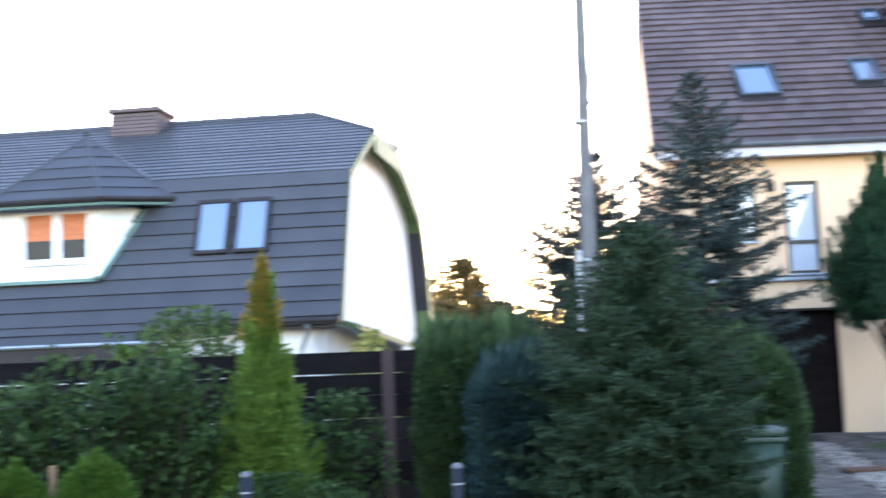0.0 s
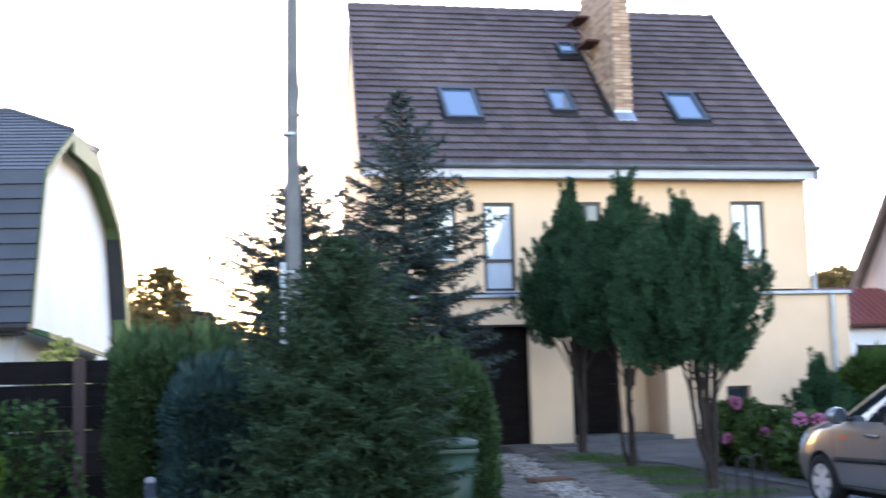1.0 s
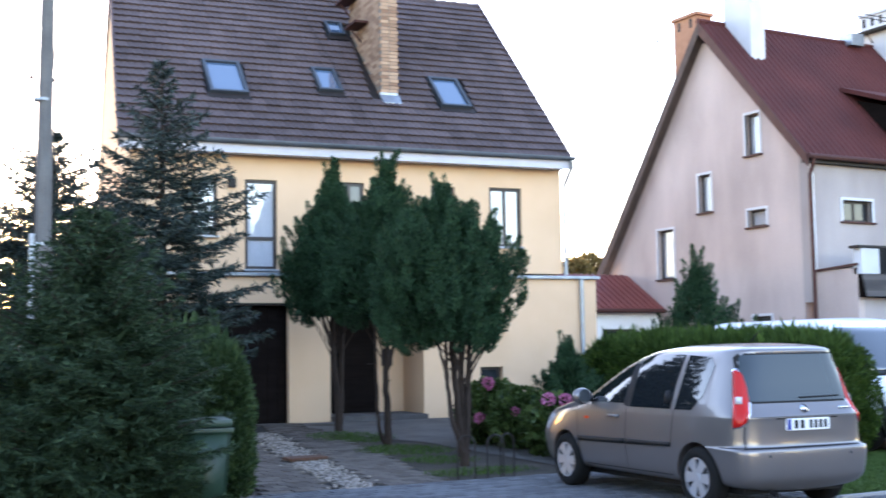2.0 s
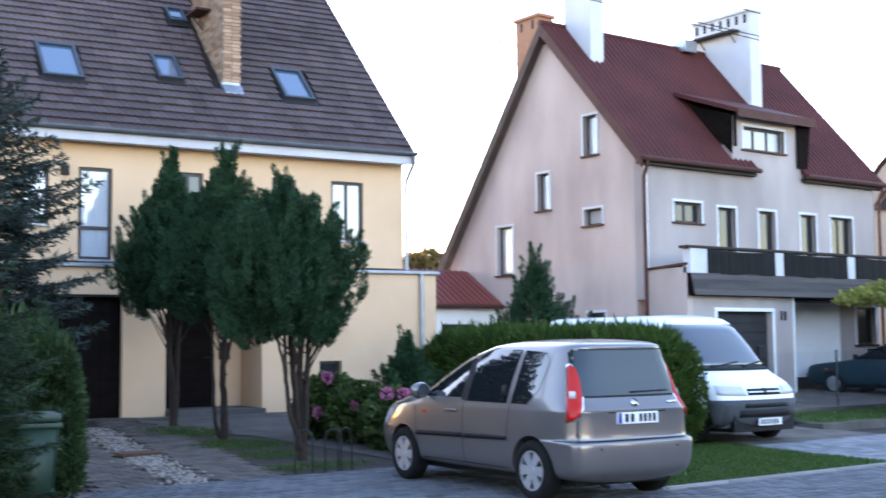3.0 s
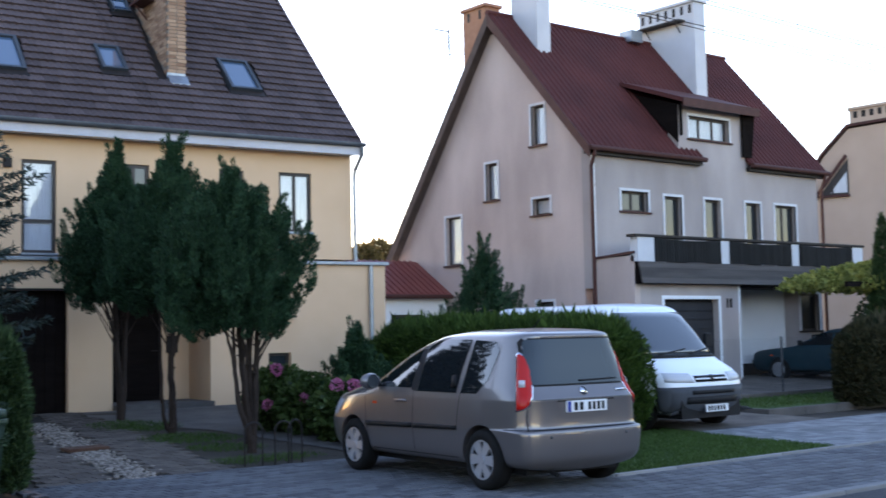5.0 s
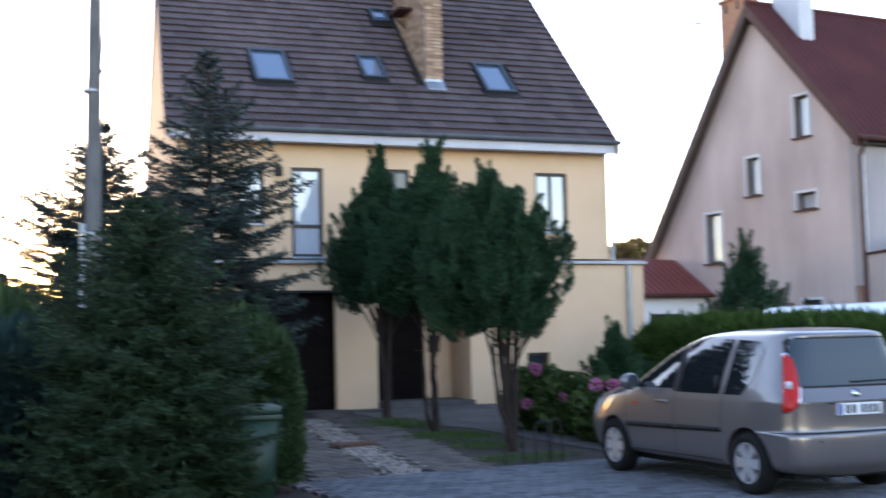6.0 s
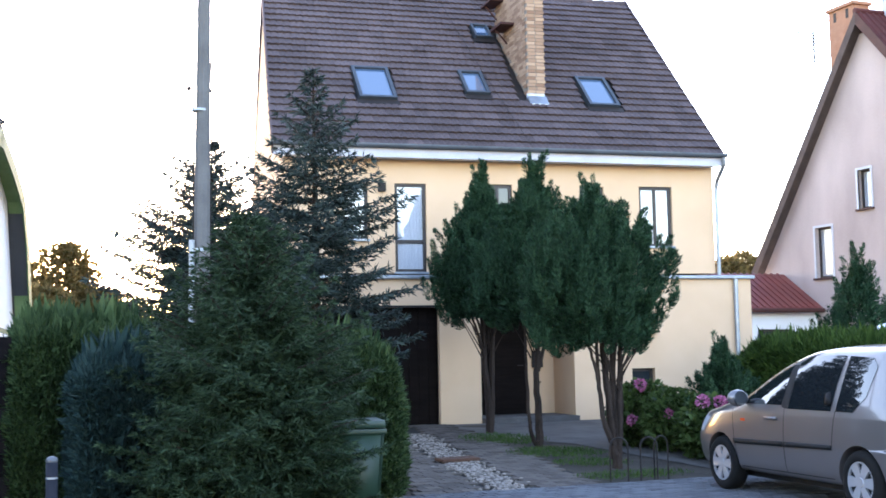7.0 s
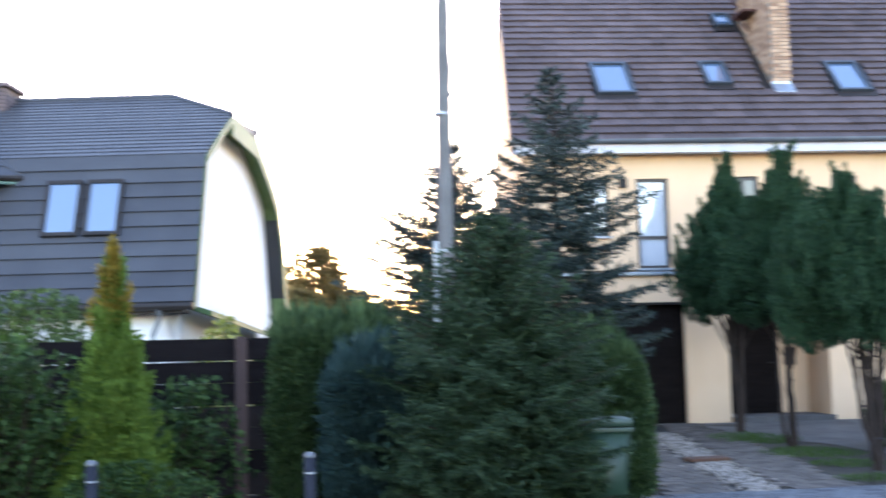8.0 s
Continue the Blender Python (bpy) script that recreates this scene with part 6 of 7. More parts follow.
def wheel(parent, x, y, r, width, side, spokes=7, cap=ALLOY):
    bm = bmesh.new()
    prof = [(r * 0.66, -width / 2), (r * 0.9, -width / 2), (r * 0.985, -width * 0.38), (r, -width * 0.2), (r, width * 0.2), (r * 0.985, width * 0.38), (r * 0.9, width / 2), (r * 0.66, width / 2), (r * 0.63, width * 0.4)]
    seg = 32
    rings = [[bm.verts.new((o * side, q * math.cos(k * math.tau / seg), q * math.sin(k * math.tau / seg))) for k in range(seg)] for q, o in prof]
    for a, b in zip(rings, rings[1:]):
        for k in range(seg):
            bm.faces.new((a[k], a[(k + 1) % seg], b[(k + 1) % seg], b[k]))
    w = part("wheel", bm, RUBBER, parent, "black tyre with a silver hubcap", smooth=True)
    w.location = (x, y, r)
    part("rim", tubed([(side * width * 0.2, 0, 0), (side * width * 0.36, 0, 0)], r * 0.655, r * 0.655, 28), PLASTIC, w)
    for k in range(spokes):
        a = k * math.tau / spokes
        c, s = math.cos(a), math.sin(a)
        q = [(-0.3, 0.12), (0.3, 0.12), (0.42, 0.64), (-0.42, 0.64)]
        pts = []
        for t, rad in q:
            ww = t * (r * 0.36 if rad < 0.3 else r * 0.46)
            rr = rad * r
            pts.append((side * width * 0.37, c * rr - s * ww, s * rr + c * ww))
        part("spoke", prismed(pts, (side * 0.02, 0, 0)), cap, w)
    part("hub", tubed([(side * width * 0.37, 0, 0), (side * width * 0.5, 0, 0)], r * 0.2, r * 0.15, 16), cap, w)
    bm = bmesh.new()
    for k in range(28):
        a0, a1 = k * math.tau / 28, (k + 1) * math.tau / 28
        p = [(side * width * 0.37, q * math.cos(a), q * math.sin(a)) for q, a in ((r * 0.6, a0), (r * 0.665, a0), (r * 0.665, a1), (r * 0.6, a1))]
        prism(bm, p, (side * 0.022, 0, 0))
    part("hub_ring", bm, cap, w)
    return w


def bars_on(parent, x0, x1, y, z0, z1, n, way=-1):
    """Dark bars in place of the figures of a number plate."""
    w = (x1 - x0) / n
    for k in range(n):
        part("plate_bar", boxed(x0 + w * (k + 0.2), x0 + w * (k + 0.8), y, y + 0.004 * way, z0, z1), PLASTIC, parent)


# --- the champagne-grey high-roofed car in the parking bay ---
C1 = thing("car", pose(9.0, 9.57, 0, 0, 0, -4.5), "champagne-grey high-roofed compact car parked on the paved bay", "car")
LV = [(0.2, -0.6, 3.26, 0.74, 0.5), (0.3, -0.71, 3.4, 0.8, 0.5), (0.36, -0.738, 3.44, 0.82, 0.5), (0.5, -0.75, 3.47, 0.838, 0.5), (0.6, -0.75, 3.47, 0.845, 0.5), (0.625, -0.742, 3.46, 0.846, 0.6), (0.635, -0.7, 3.45, 0.846, 0.9), (0.655, -0.692, 3.44, 0.846, 1.0),
      (0.78, -0.69, 3.38, 0.845, 1.0), (0.9, -0.694, 3.22, 0.838, 1.0), (0.925, -0.7, 3.1, 0.835, 1.0), (0.94, -0.692, 3.02, 0.832, 1.0), (1.0, -0.65, 2.82, 0.82, 1.0), (1.05, -0.622, 2.5, 0.807, 1.0), (1.07, -0.608, 2.42, 0.8, 1.0), (1.29, -0.56, 2.02, 0.732, 1.0), (1.46, -0.525, 1.65, 0.678, 1.0),
      (1.55, -0.5, 1.32, 0.642, 0.9), (1.578, -0.515, 1.24, 0.622, 0.8), (1.61, -0.46, 1.05, 0.56, 0.6), (1.64, -0.25, 0.8, 0.42), (1.655, 0.05, 0.5, 0.15)]
me, tree = car_shell(LV, [(0.0, 0.58, 1.1), (2.617, 0.58, 1.1)], (0.355, 0.315), 0.075)
part("body", me, CAR_SILVER, C1, "champagne-grey metallic bodywork")
part("underbody", boxed(-0.6, 0.6, -0.45, 3.1, 0.17, 0.5), PLASTIC, C1)
for s in (-1, 1):
    L, f = (1, 0, 0) if s < 0 else (-1, 0, 0), (lambda y: -y) if s < 0 else (lambda y: y)
    D = lambda name, pts, mat, lift=0.006, label="", thick=0.0, step=0.07: part(name, drape(tree, [(f(y), z) for y, z in pts], L, lift, step, thick), mat, C1, label)
    D("side_window", [(2.3, 1.02), (2.0, 1.2), (1.66, 1.41), (1.45, 1.475), (1.28, 1.485), (1.33, 1.02)], CARGLASS)
    D("side_window", [(1.2, 0.985), (1.16, 1.47), (1.02, 1.535), (0.8, 1.548), (0.36, 1.545), (0.42, 1.25), (0.44, 0.985)], CARGLASS)
    D("side_window", [(0.36, 0.985), (0.3, 1.54), (-0.08, 1.52), (-0.16, 1.43), (-0.08, 1.14), (0.08, 0.985)], CARGLASS)
    D("pillar", [(1.33, 1.0), (1.3, 1.45), (1.17, 1.45), (1.21, 0.98)], PLASTIC, 0.004)
    D("moulding", [(2.3, 0.56), (2.3, 0.615), (1.3, 0.635), (1.3, 0.58)], PLASTIC, 0.004, thick=0.014)
    D("moulding", [(1.27, 0.58), (1.27, 0.635), (0.42, 0.645), (0.42, 0.6)], PLASTIC, 0.004, thick=0.014)
    D("door_seam", [(1.285, 0.3), (1.295, 0.3), (1.275, 0.99), (1.265, 0.99)], PLASTIC, 0.003)
    D("door_seam", [(0.42, 0.62), (0.43, 0.62), (0.37, 0.99), (0.36, 0.99)], PLASTIC, 0.003)
    D("door_seam", [(2.26, 0.34), (2.27, 0.34), (2.34, 0.95), (2.33, 0.95)], PLASTIC, 0.003)
    D("door_seam", [(2.2, 0.3), (2.2, 0.309), (0.45, 0.309), (0.45, 0.3)], PLASTIC, 0.003)
    D("bumper_seam", [(-0.68, 0.632), (-0.68, 0.64), (-0.37, 0.64), (-0.37, 0.632)], PLASTIC, 0.003)
    D("door_handle", [(1.62, 0.86), (1.62, 0.89), (1.4, 0.89), (1.4, 0.86)], CAR_SILVER, 0.004, "body-coloured handle", 0.03)
    D("door_handle", [(0.52, 1.04), (0.55, 1.16), (0.5, 1.18), (0.44, 1.06)], PLASTIC, 0.002, "upright black handle", 0.03)
    D("side_lamp", [(2.15, 0.82), (2.15, 0.85), (2.05, 0.85), (2.05, 0.82)], ORANGE_LENS, 0.004)
    # mirror
    bm = bmesh.new()
    bmesh.ops.create_uvsphere(bm, u_segments=16, v_segments=10, radius=1)
    bmesh.ops.scale(bm, vec=(0.13, 0.075, 0.095), verts=bm.verts[:])
    mr = part("mirror", bm, CAR_SILVER, C1, "door mirror", smooth=True)
    mr.location = (s * 0.92, 2.06, 1.08)
    g = part("mirror_glass", tubed([(0, -0.066, 0), (0, -0.076, 0)], 0.085, 0.08, 16), CARGLASS, mr)
    part("mirror_arm", boxed(-0.16 * s, 0.0, -0.02, 0.03, -0.06, -0.02), PLASTIC, mr)
    # tail lamp wrapping the corner
    way = Vector((-s * 0.62, 0.78, 0))
    side = way.cross(Vector((0, 0, 1))).normalized()
    c = Vector((s * 0.735, -0.6, 0)).dot(side)
    T = lambda name, pts, mat, lift, th=0.012: part(name, drape(tree, [(c + a * -s * (-1), b) for a, b in pts], way, lift, 0.05, th), mat, lamp if name != "tail_lamp" else C1)
    lamp = T("tail_lamp", [(0.075, 0.83), (0.06, 1.38), (0.03, 1.395), (-0.025, 1.35), (-0.065, 1.24), (-0.088, 1.08), (-0.088, 0.97), (-0.06, 0.89), (0.0, 0.845)], RED_LENS, 0.006)
    T("lamp_rim", [(0.083, 0.815), (0.068, 1.395), (0.03, 1.41), (-0.035, 1.362), (-0.076, 1.245), (-0.1, 1.08), (-0.1, 0.965), (-0.07, 0.88), (0.0, 0.832)], CHROME, 0.002, 0.005)
    T("reversing_lamp", [(0.045, 1.06), (0.043, 1.13), (-0.02, 1.13), (-0.02, 1.06)], CLEAR_LENS, 0.024, 0.004)
    D("head_lamp", [(3.25, 0.66), (3.2, 0.82), (2.92, 0.92), (2.86, 0.84), (3.05, 0.66)], CLEAR_LENS, 0.005)
    for y in (0.0, 2.617):
        wheel(C1, s * 0.735, y, 0.312, 0.2, s, 6)
R = (0, 1, 0)
rear = lambda name, pts, mat, lift=0.006, label="", thick=0.0: part(name, drape(tree, pts, R, lift, 0.08, thick), mat, C1, label)
rear("window_border", [(-0.69, 1.11), (-0.68, 1.062), (0.68, 1.062), (0.69, 1.11), (0.615, 1.51), (0.585, 1.55), (-0.585, 1.55), (-0.615, 1.51)], PLASTIC, 0.005, "black rubber border of the rear window")
rear("rear_window", [(-0.665, 1.11), (-0.655, 1.08), (0.655, 1.08), (0.665, 1.11), (0.595, 1.5), (0.57, 1.535), (-0.57, 1.535), (-0.595, 1.5)], REAR_GLASS, 0.012, "large rear window reflecting houses and trees")
rear("tailgate_seam", [(-0.73, 0.63), (-0.72, 0.63), (-0.7, 0.84), (-0.71, 0.84)], PLASTIC, 0.003)
rear("tailgate_seam", [(0.72, 0.63), (0.73, 0.63), (0.71, 0.84), (0.7, 0.84)], PLASTIC, 0.003)
rear("tailgate_seam", [(-0.74, 0.628), (0.74, 0.628), (0.74, 0.64), (-0.74, 0.64)], PLASTIC, 0.003)
rear("plate_recess", [(-0.36, 0.735), (0.36, 0.735), (0.37, 0.75), (0.37, 0.905), (-0.37, 0.905), (-0.37, 0.75)], CAR_SILVER, 0.004)
# two black strips paint the shadow under the grip and along the crease
rear("grip_shadow", [(-0.38, 0.905), (0.38, 0.905), (0.38, 0.918), (-0.38, 0.918)], PLASTIC, 0.006, "dark strip painted as shadow under the tailgate grip")
rear("tailgate_crease", [(-0.71, 0.926), (0.71, 0.926), (0.71, 0.932), (-0.71, 0.932)], PLASTIC, 0.002)
rear("wiper", [(-0.02, 1.1), (0.5, 1.112), (0.5, 1.124), (-0.02, 1.116)], PLASTIC, 0.012, "rear wiper on the window", 0.01)
rear("badge", [(0.045 * math.cos(a), 1.005 + 0.04 * math.sin(a)) for a in [math.tau * k / 14 for k in range(14)]], CHROME, 0.006, thick=0.006)
rear("lettering_bar", [(0.44, 0.99), (0.66, 0.99), (0.66, 1.012), (0.44, 1.012)], CHROME, 0.005, thick=0.004)
for px in (-0.5, 0.5):
    rear("parking_sensor", [(px + 0.016 * math.cos(a), 0.56 + 0.016 * math.sin(a)) for a in [math.tau * k / 10 for k in range(10)]], GREY_PLASTIC, 0.003, thick=0.003)
pl = part("plate", boxed(-0.265, 0.265, -0.715, -0.69, 0.795, 0.91, bevel=0.003), PLATE, C1, "white plate with plain dark bars")
part("plate_stripe", boxed(-0.26, -0.215, -0.719, -0.7155, 0.8, 0.905), BLUE, pl)
bars_on(pl, -0.19, -0.04, -0.7155, 0.812, 0.894, 2)
bars_on(pl, 0.0, 0.24, -0.7155, 0.812, 0.894, 4)
part("exhaust", tubed([(-0.4, -0.6, 0.2), (-0.4, -0.7, 0.18)], 0.025), PLASTIC, C1)
part("aerial", tubed([(0, 0.2, 1.61), (0, -0.02, 1.78)], 0.006), PLASTIC, C1)
F = (0, -1, 0)
part("windscreen", drape(tree, [(-0.6, 1.1), (0.6, 1.1), (0.54, 1.42), (-0.54, 1.42)], F, 0.006, 0.1), CARGLASS, C1)

# --- the white van behind the boundary hedge ---
C2 = thing("van", pose(15.7, 15.98, 0.0, 0, 0, 178.5), "white delivery van with grey bumpers facing the street", "van")
LV2 = [(0.22, -1.0, 3.22, 0.86), (0.34, -1.05, 3.32, 0.95), (0.68, -1.06, 3.36, 0.985), (0.82, -1.06, 3.33, 0.99), (0.94, -1.06, 3.22, 0.985), (1.06, -1.05, 2.98, 0.97), (1.16, -1.05, 2.78, 0.975), (1.5, -1.04, 2.5, 0.965), (1.82, -1.03, 2.18, 0.94), (1.98, -1.02, 2.0, 0.91), (2.05, -1.0, 1.82, 0.83), (2.08, -0.9, 1.5, 0.45)]
me, tree = car_shell(LV2, [(0.0, 0.7, 1.2), (2.56, 0.7, 1.2)], (0.4, 0.34), 0.12, 0.34)
part("body", me, CAR_WHITE, C2, "white van bodywork")
part("underbody", boxed(-0.7, 0.7, -0.8, 3.3, 0.2, 0.6), PLASTIC, C2)
for s in (-1, 1):
    L, f = (1, 0, 0) if s < 0 else (-1, 0, 0), (lambda y: -y) if s < 0 else (lambda y: y)
    part("side_window", drape(tree, [(f(y), z) for y, z in ((2.5, 1.25), (2.05, 1.7), (1.9, 1.78), (1.4, 1.78), (1.4, 1.22))], L, 0.006), CARGLASS, C2)
    part("side_window", drape(tree, [(f(y), z) for y, z in ((1.2, 1.35), (1.2, 1.78), (0.3, 1.78), (0.3, 1.35))], L, 0.006), CARGLASS, C2)
    part("rub_strip", drape(tree, [(f(y), z) for y, z in ((2.4, 0.62), (2.4, 0.74), (0.45, 0.74), (0.45, 0.62))], L, 0.006, 0.1, 0.01), GREY_PLASTIC, C2)
    for y in (0.0, 2.56):
        wheel(C2, s * 0.87, y, 0.335, 0.21, s, 5, GREY_PLASTIC)
    part("mirror", boxed(s * 1.0, s * 1.14, 2.3, 2.38, 1.3, 1.54, bevel=0.02), PLASTIC, C2)
    part("bumper_corner", drape(tree, [(f(y), z) for y, z in ((3.3, 0.27), (3.3, 0.7), (3.0, 0.7), (3.0, 0.32))], L, 0.012, 0.06, 0.03), GREY_PLASTIC, C2)
    lampm = drape(tree, [(x * s, z) for x, z in ((0.42, 0.76), (0.9, 0.78), (0.88, 0.93), (0.44, 0.91))], F, 0.008, 0.06, 0.006)
    part("head_lamp", lampm, CLEAR_LENS, C2, "clear rectangular headlamp")
fr = lambda name, pts, mat, lift=0.008, label="", th=0.006: part(name, drape(tree, pts, F, lift, 0.1, th), mat, C2, label)
fr("windscreen", [(-0.9, 1.2), (0.9, 1.2), (0.85, 1.86), (0.8, 1.91), (-0.8, 1.91), (-0.85, 1.86)], SCREEN_GLASS)
fr("scuttle", [(-0.82, 1.15), (0.82, 1.15), (0.82, 1.2), (-0.82, 1.2)], PLASTIC)
fr("bumper", [(-0.92, 0.26), (0.92, 0.26), (0.94, 0.7), (-0.94, 0.7)], GREY_PLASTIC, 0.01, "grey plastic bumper", 0.03)
fr("grille_slot", [(-0.5, 0.58), (0.5, 0.58), (0.5, 0.64), (-0.5, 0.64)], PLASTIC, 0.045)
fr("grille_slot", [(-0.6, 0.43), (0.6, 0.43), (0.6, 0.54), (-0.6, 0.54)], PLASTIC, 0.045)
fr("grille", [(-0.38, 0.77), (0.38, 0.77), (0.38, 0.87), (-0.38, 0.87)], PLASTIC, 0.01)
fr("grille_bar", [(-0.38, 0.81), (0.38, 0.81), (0.38, 0.83), (-0.38, 0.83)], CAR_WHITE, 0.02)
fr("badge", [(-0.04, 0.77), (0.04, 0.77), (0.04, 0.88), (-0.04, 0.88)], PLASTIC, 0.03)
fr("wiper", [(-0.6, 1.22), (-0.58, 1.2), (0.1, 1.28), (0.1, 1.3)], PLASTIC, 0.02, th=0.01)
fr("wiper", [(0.1, 1.22), (0.12, 1.2), (0.72, 1.28), (0.72, 1.3)], PLASTIC, 0.02, th=0.01)
pl = part("plate", boxed(-0.26, 0.26, 3.4, 3.425, 0.3, 0.41), PLATE, C2, "white plate with plain dark bars")
bars_on(pl, -0.2, 0.24, 3.425, 0.315, 0.395, 6, 1)

# --- the dark hatchback on the forecourt ---
C3 = thing("car", pose(28.75, 17.85, rise(18.5), 0, 0, 0.0), "dark teal hatchback parked before the balcony", "car")
LV3 = [(0.2, -0.75, 3.3, 0.7), (0.32, -0.8, 3.42, 0.78), (0.55, -0.82, 3.46, 0.815), (0.72, -0.8, 3.42, 0.82), (0.82, -0.78, 3.3, 0.81), (0.9, -0.75, 2.2, 0.8), (0.95, -0.7, 2.0, 0.77), (1.15, -0.45, 1.6, 0.69), (1.3, -0.2, 1.25, 0.62), (1.37, 0.0, 1.05, 0.5), (1.39, 0.2, 0.9, 0.25)]
me, tree = car_shell(LV3, [(0.0, 0.55, 1.0), (2.5, 0.55, 1.0)], (0.34, 0.3), 0.08, 0.12)
part("body", me, CAR_GREEN, C3, "dark teal bodywork")
part("underbody", boxed(-0.55, 0.55, -0.5, 3.0, 0.17, 0.5), PLASTIC, C3)
for s in (-1, 1):
    L, f = (1, 0, 0) if s < 0 else (-1, 0, 0), (lambda y: -y) if s < 0 else (lambda y: y)
    part("side_window", drape(tree, [(f(y), z) for y, z in ((1.85, 0.95), (1.45, 1.22), (1.15, 1.27), (0.85, 1.28), (0.85, 0.95))], L, 0.006), CARGLASS, C3)
    part("side_window", drape(tree, [(f(y), z) for y, z in ((0.78, 0.95), (0.78, 1.28), (0.2, 1.24), (-0.1, 1.0), (-0.1, 0.95))], L, 0.006), CARGLASS, C3)
    part("side_lamp", drape(tree, [(f(y), z) for y, z in ((2.75, 0.66), (2.75, 0.7), (2.65, 0.7), (2.65, 0.66))], L, 0.006), ORANGE_LENS, C3)
    part("mirror", boxed(s * 0.8, s * 0.93, 1.7, 1.78, 0.95, 1.08, bevel=0.02), PLASTIC, C3)
    for y in (0.0, 2.5):
        wheel(C3, s * 0.72, y, 0.3, 0.18, s, 8)
part("bumper", drape(tree, [(-0.74, 0.3), (0.74, 0.3), (0.74, 0.55), (-0.74, 0.55)], F, 0.01, 0.1, 0.04), PLASTIC, C3)
part("windscreen", drape(tree, [(-0.62, 1.0), (0.62, 1.0), (0.54, 1.25), (-0.54, 1.25)], F, 0.006, 0.1), CARGLASS, C3)


# ---------- the far side of the street, behind the camera: unseen, placed to shape reflections ---
for hx, w, h, mat in ((-30, 11, 4.6, WHITE_WALL), (-12, 10, 4.8, GREY_RENDER), (22, 9, 4.6, GREY_RENDER), (40, 10, 4.6, WHITE_WALL), (58, 11, 4.8, GREY_RENDER), (76, 10, 4.6, GREY_RENDER), (94, 11, 4.8, WHITE_WALL)):
    e = thing("house", place(hx, -19.5, 0, 180), "unseen plain rendered house with a brown pitched roof, added across the street for reflections", "house", "houses across the street")
    part("wall", boxed(-w / 2, w / 2, 0, 9, 0, h), mat, e)
    part("roof", prismed([(-w / 2 - 0.4, -0.5, h - 0.1), (-w / 2 - 0.4, 9.5, h - 0.1), (-w / 2 - 0.4, 4.5, h + 3.2)], (w + 0.8, 0, 0)), TILE_RED, e)
for tx, ty, h, r, sd in ((-16, -15, 7.0, 2.2, 201), (-3, -16, 6.0, 2.0, 203), (30, -16, 6.5, 1.8, 205), (36, -15, 7, 2.5, 207), (50, -15, 6, 2.4, 209), (66, -15, 6.5, 2.6, 211), (85, -15, 6, 2.6, 213)):
    far_tree(tx, ty, h, r, sd, "unseen dark garden tree added across the street for reflections", YEW, 4000, 0.4)

# ---------- laid pieces: tiles, bricks, blocks ----------
def shared(name, me, mat, parent, spots):
    """Many alike pieces on one mesh, each an object of its own."""
    if not me.materials:
        me.materials.append(mat)
    for m in spots:
        o = bpy.data.objects.new(name, me)
        scene.collection.objects.link(o)
        o.parent = parent
        o.matrix_local = m


def joined(name, me, mat, parent, spots, label):
    """The rest of a laid surface as one mesh."""
    n = len(me.vertices)
    co = np.empty(n * 3)
    me.vertices.foreach_get("co", co)
    co = np.c_[co.reshape(n, 3), np.ones(n)]
    M = np.array([np.array(m) for m in spots])
    V = np.einsum("kij,nj->kni", M, co)[:, :, :3].reshape(-1, 3)
    polys = [tuple(p.vertices) for p in me.polygons]
    faces = [tuple(i + k * n for i in p) for k in range(len(spots)) for p in polys]
    out = bpy.data.meshes.new("mesh")
    out.from_pydata(V.tolist(), [], faces)
    out.materials.append(mat)
    return tagged(part(name, out, mat, parent, label), kind="stuff")


rng = random.Random(5)
# roof tiles of the cream house: double-rolled, lapped courses
bm = bmesh.new()
TW, TL = 0.3, 0.31
sec = [(0.0, 0.03), (0.05, 0.042), (0.1, 0.045), (0.15, 0.03), (0.2, 0.042), (0.25, 0.045), (0.302, 0.03)]
fr_, bk_ = [bm.verts.new((x, 0, z + 0.055)) for x, z in sec], [bm.verts.new((x, TL, z)) for x, z in sec]
lo_ = [bm.verts.new((x, 0.014, z - 0.012)) for x, z in sec]
for i in range(len(sec) - 1):
    bm.faces.new((fr_[i], fr_[i + 1], bk_[i + 1], bk_[i]))
    bm.faces.new((lo_[i], lo_[i + 1], fr_[i + 1], fr_[i]))
tile = finish(bm)
tilt = Matrix.Rotation(math.atan(S1), 4, "X")
slope = math.hypot(1, S1)
near, rest = [], []
n = -0.42
row = 0
while n < RIDGE_N - 0.12:
    u = left_edge(n) + 0.0
    end = 6.22 + 0.16 * max(0.0, n) / RIDGE_N
    while u < end - 0.04:
        w = min(1.0, (end - u) / TW)
        c = (u + 0.15, n + 0.12)
        hole = any(a - 0.08 < c[0] < b + 0.08 and n0 - 0.1 < c[1] < n1 + 0.02 for a, b, n0, n1 in LIGHTS) or (CH[0] - 0.1 < c[0] < CH[1] + 0.1 and CH[2] < c[1] < CH[3])
        if not hole:
            m = Matrix.Translation(roof1(u, n, 0.012 + rng.uniform(-0.004, 0.006))) @ tilt @ Matrix.Rotation(rng.uniform(-0.012, 0.012), 4, "Z") @ Matrix.Diagonal((w, 1, 1, 1))
            (near if row < 9 else rest).append(m)
        u += TW
    n += 0.277 / slope
    row += 1
tiled = [o for o in H1.children if o.name.startswith("roof")][0]
shared("roof_tile", tile, TILE_GREY, tiled, near)
joined("roof_tiles", tile, TILE_GREY, tiled, rest, "weathered brown-grey roof tiles")

